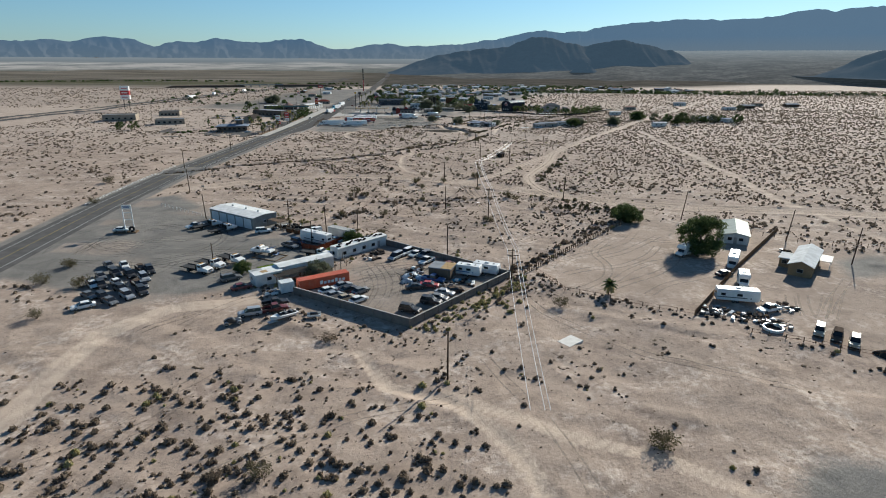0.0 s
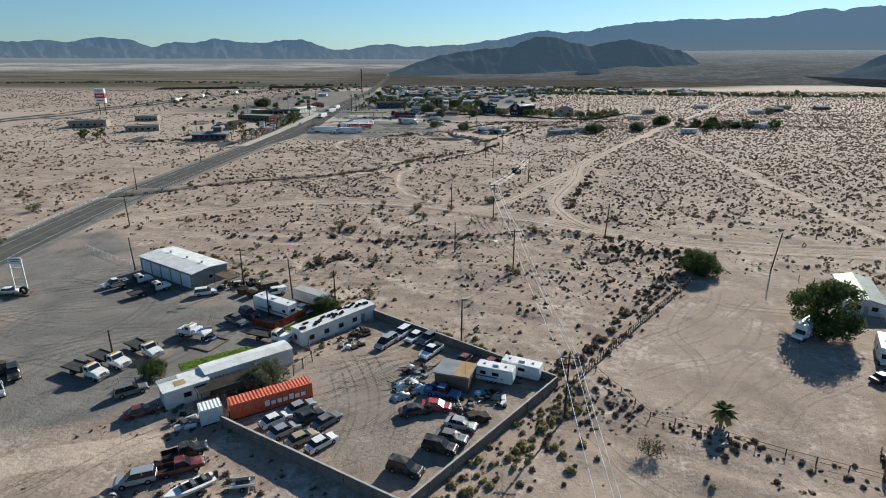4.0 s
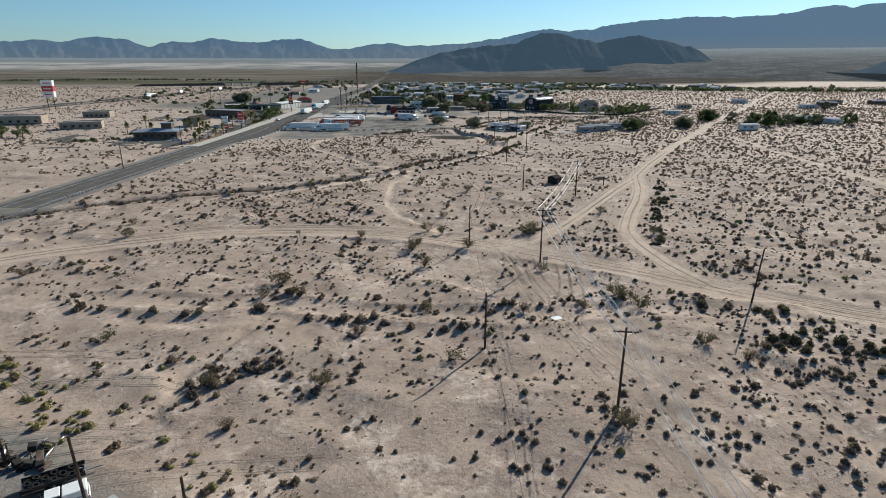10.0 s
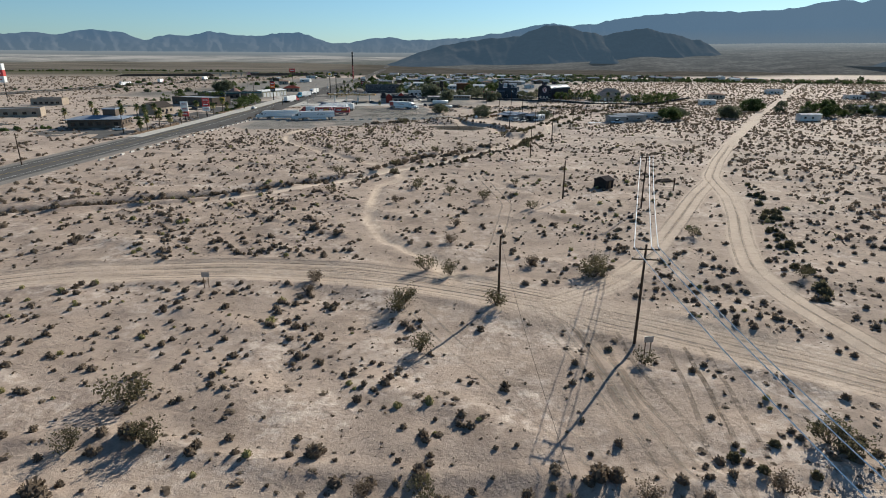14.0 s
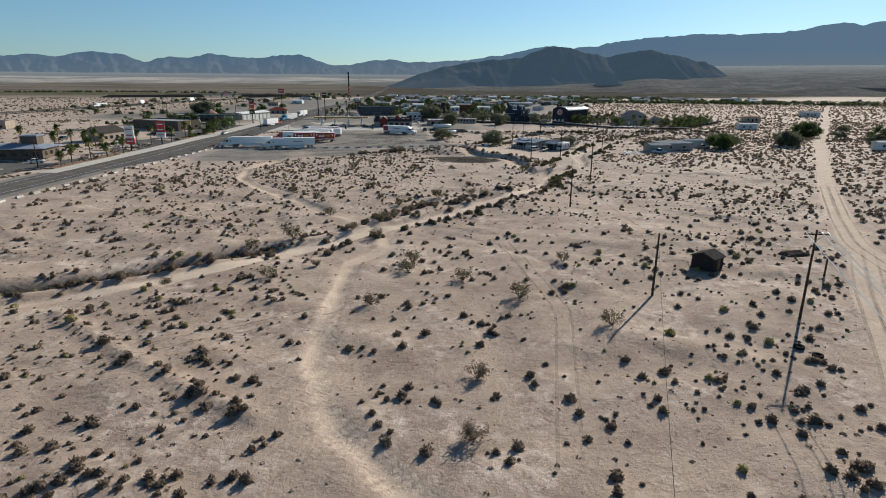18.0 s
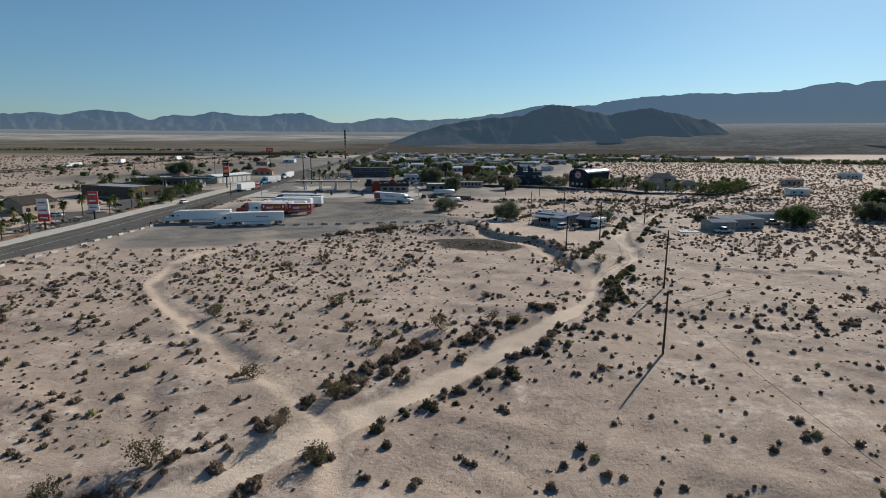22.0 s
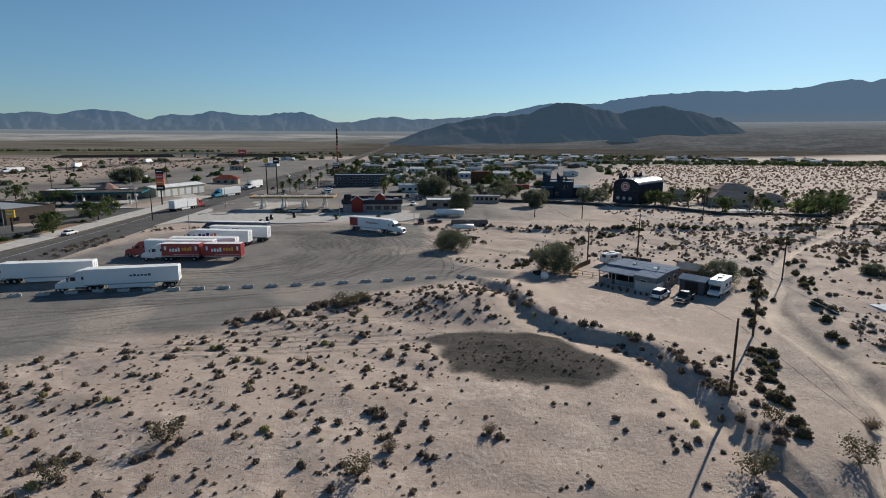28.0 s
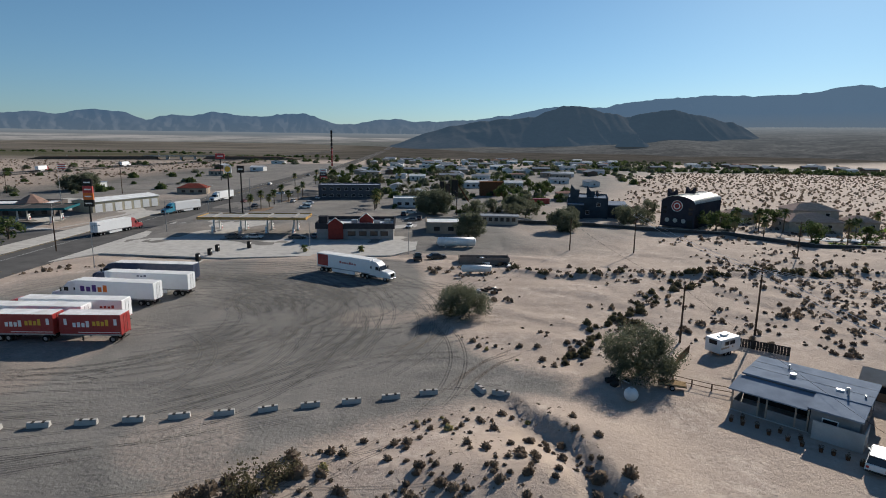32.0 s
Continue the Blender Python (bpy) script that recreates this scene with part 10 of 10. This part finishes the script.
def palms():
    rs = np.random.RandomState(44)
    spots = [(-120, 417), (-120.2, 423), (-118.6, 431), (-118, 440), (-117.4, 450), (-136, 465), (-143, 470), (-118, 492), (-119, 509), (-117.6, 512), (-128.6, 483), (-161, 482), (-155, 470), (-150, 462), (-141, 458), (-163, 463), (-170, 450), (-171, 474), (-136, 470), (-146, 476), (-124.5, 487), (-127, 512)]
    spots += [(-75.5 + 1.1 * k + rs.normal() * 0.4, 640 + 7.6 * k) for k in range(8)]
    spots += [(-66 + 3 * rs.rand(), 716 + 6 * k) for k in range(5)] + [(-30 + 2 * rs.rand(), 648 + 5 * k) for k in range(6)]
    spots += [(-88, 760), (-80, 780), (-72, 790), (-60, 800), (-52, 792), (-40, 790), (-28, 795), (-20, 760), (-90, 830), (-86, 860), (-36.5, 562), (-22, 563)]
    spots += [(102, 600), (105, 607), (98, 590), (110, 600), (113, 588), (146, 592), (155, 597), (161, 605), (150, 612), (117, 580), (138, 580), (166, 612), (96, 603), (92, 596), (128, 592)]
    for k, (x, y) in enumerate(spots):
        j = k % 3
        short = y > 555 and x > -37 and y < 570
        many(("palm", 3 if short else j), lambda: palm(400 + (3 if short else j), 1.2 if short else 4.2 + 1.3 * j, 1.2 if short else 1.9, "fan palm with a shaggy crown beside the road"), x, y, 50 * k, "palms")
    for k, (x, y, r, h) in enumerate(((-114.6, 532.5, 4.4, 6.4), (-116.5, 559, 4.2, 6.4), (-125.9, 568.8, 3.6, 5.2), (-120.6, 538, 3.2, 5.2), (-190.5, 623.5, 5.5, 5.5), (-160, 590, 5, 6), (-172, 585, 5, 6), (-182, 580, 5, 6), (-152, 596, 4.5, 5), (-122, 575, 2.4, 4.4), (100, 612, 4, 6), (95, 608, 4, 7), (112, 612, 4, 6), (147, 586, 3.5, 4.5), (152, 583, 3, 4), (158, 590, 3.5, 4.5), (144, 579, 2.6, 3.4), (134, 577, 2.4, 3), (164, 600, 3.4, 4.2), (170, 607, 3.4, 4.4), (108, 582, 2.4, 3.2), (176, 617, 3.2, 4), (124, 582, 2.2, 3), (181, 624, 3.4, 4.5), (90, 604, 3.6, 5.5), (86, 612, 4, 6), (168, 622, 3.4, 4.6), (173, 612, 3, 4), (-234, 443, 6, 4.5), (-225, 446, 5, 4))):
        many(("garden_tree", k % 4), lambda: tree(330 + k % 4, r, h, GREEN, "round green garden tree", 0.25, 20, 46, 0.22), x, y, 77 * k, "garden trees")


palms()
for x, y, w, d, h, turn, label in ((-266, 508, 26, 11, 4.5, 12, "long dark flat-roofed roadside building"), (-213, 482, 22, 10, 3.6, 20, "pale low building beside the frontage road"), (-246, 560, 18, 10, 4, 10, "low tan building beyond the highway")):
    stand(building("shop", label, w, d, h, WALL_TAN, ROOF_GREY, "parapet", 0, WINS(w - 2, 1, 5), CHASSIS, "shop"), x, y, turn)
FREEWAY = [(-395, 380), (-372, 513), (-347, 651), (-318, 860), (-288, 1026), (-236, 1279), (-230, 1700)]
strip("freeway", FREEWAY, -14, -4, 0.3, ASPHALT, "divided asphalt freeway far across the desert")
strip("freeway", FREEWAY, 4, 14, 0.3, ASPHALT, "divided asphalt freeway far across the desert")
rig(RED, "red road tractor on the distant freeway", 14, FREIGHT, "white box trailer on the distant freeway", -316, 868, 100)
rig(WHITE, "white road tractor on the distant freeway", 14, FREIGHT, "white box trailer far on the freeway", -322, 815, 262)
rig(WHITE, "white road tractor on the freeway ramp", 14, FREIGHT, "pale box trailer on the freeway ramp", -300, 958, 95)
bridge = thing("overpass", "long low dark freeway overpass and embankment", "bridge", at(-420, 1120, 16))
for outline in ([(-75, -1), (-55, 3.4), (66, 4.2), (74, -1)], [(120, -1), (128, 4.2), (215, 4.0), (250, -1)]):
    bm = bmesh.new()
    prism(bm, outline, -8, 8)
    part("embankment", bm, WALL_BROWN, bridge)
slab("deck", (60, -7, 3.6), (134, 7, 4.5), CONCRETE, bridge)
slab("parapet", (55, -7.3, 4.2), (140, -7.05, 5.1), CONCRETE, bridge)
for k in range(3):
    slab("pier", (80 + 16 * k, -6.6, -1), (82 + 16 * k, 6.4, 3.6), CONCRETE, bridge)
for k in range(9):
    slab("sign_gantry" if k == 4 else "marker_post", (-60 + 33 * k, -7.8, 3.2), (-59.6 + 33 * k, -7.4, 5.4 + (k == 4) * 4), STEEL, bridge)


def lamp_post(x, y, h, reach_=1.6, turn=0.0):
    root = thing("street_lamp", "tall thin street lamp on a grey post", "street lamp", at(x, y, turn), "street lamps")
    bm = bmesh.new()
    tube(bm, (0, 0, -0.2), (0, 0, h), 0.11, 0.06, 7)
    part("post", bm, STEEL, root)
    bm = bmesh.new()
    tube(bm, (0, 0, h - 0.1), (reach_, 0, h + 0.15), 0.05, 0.04, 5)
    part("arm", bm, STEEL, root)
    slab("lamp_head", (reach_ - 0.1, -0.16, h + 0.06), (reach_ + 0.6, 0.16, h + 0.2), STEEL, root, 0.03)


for x, y, h in ((-78.6, 542, 9.5), (-36, 566, 9), (-9.5, 560, 8), (-84, 588, 9.5), (-120.5, 592, 9), (-122, 524, 9), (-123, 470, 8), (-92, 640, 10), (-92, 690, 10)):
    lamp_post(x, y, h, 1.6, 180 if x < -100 else 0)

grow("hedges", [([(-200, 590), (-165, 586), (-150, 592)], 26, 3.0, 0), ([(-168, 448), (-150, 470), (-135, 478)], 22, 4.0, 0), ([(-190, 420), (-160, 430)], 16, 4.0, 0), ([(-119, 500), (-119, 556)], 22, 0.8, 0), ([(-175, 600), (-170, 640)], 14, 3.0, 0), ([(-30, 660), (60, 640)], 26, 5.0, 0), ([(104, 577.5), (137, 573.5), (190, 632)], 26, 0.8, -2.0)], 0.6, 1.7, GREEN, "dark green hedges and shrubs round town buildings", 306, 110, 0.14)
for x, y in ((36.9, 289.2), (37.5, 287.0)):
    bm = bmesh.new()
    disc(bm, (0, 0, 0.15), 0.55, 0.3, "Z", 16, 0.3)
    tagged(part("tyre", bm, RUBBER), "old black truck tyre lying on the sand", "tyre", "tyres on the sand").matrix_basis = at(x, y, 0)

grow("far_hedges", [([(110, 990), (330, 962), (640, 925)], 170, 9.0, 0), ([(-90, 1215), (120, 1200), (330, 1150)], 90, 14.0, 0), ([(-330, 1270), (-150, 1290)], 60, 12.0, 0), ([(-980, 1330), (-760, 1400), (-540, 1440), (-400, 1400)], 190, 26.0, 0)], 1.6, 3.6, GREEN, "dark green tree belt across the far plain", 307, 50, 0.22)


def town_cars():
    rs = np.random.RandomState(77)
    kinds = [("sedan", WHITE, "white saloon parked in town"), ("suv", BLACK, "black sport utility car parked in town"), ("sedan", GREY, "grey saloon parked in town"), ("suv", WHITE, "white sport utility car parked in town")]
    for k in range(18):
        x, y = ((-90 + 36 * rs.rand(), 645 + 80 * rs.rand()), (-30 + 20 * rs.rand(), 602 + 40 * rs.rand()), (-180 + 45 * rs.rand(), 470 + 60 * rs.rand()))[k % 3]
        kind, mat, label = kinds[k % 4]
        many(("town_car", k % 4), lambda: car(kind, mat, label), x, y, rs.choice([0, 90, 180, 270]) + 4 * rs.normal(), "cars in town", 0.06)


town_cars()
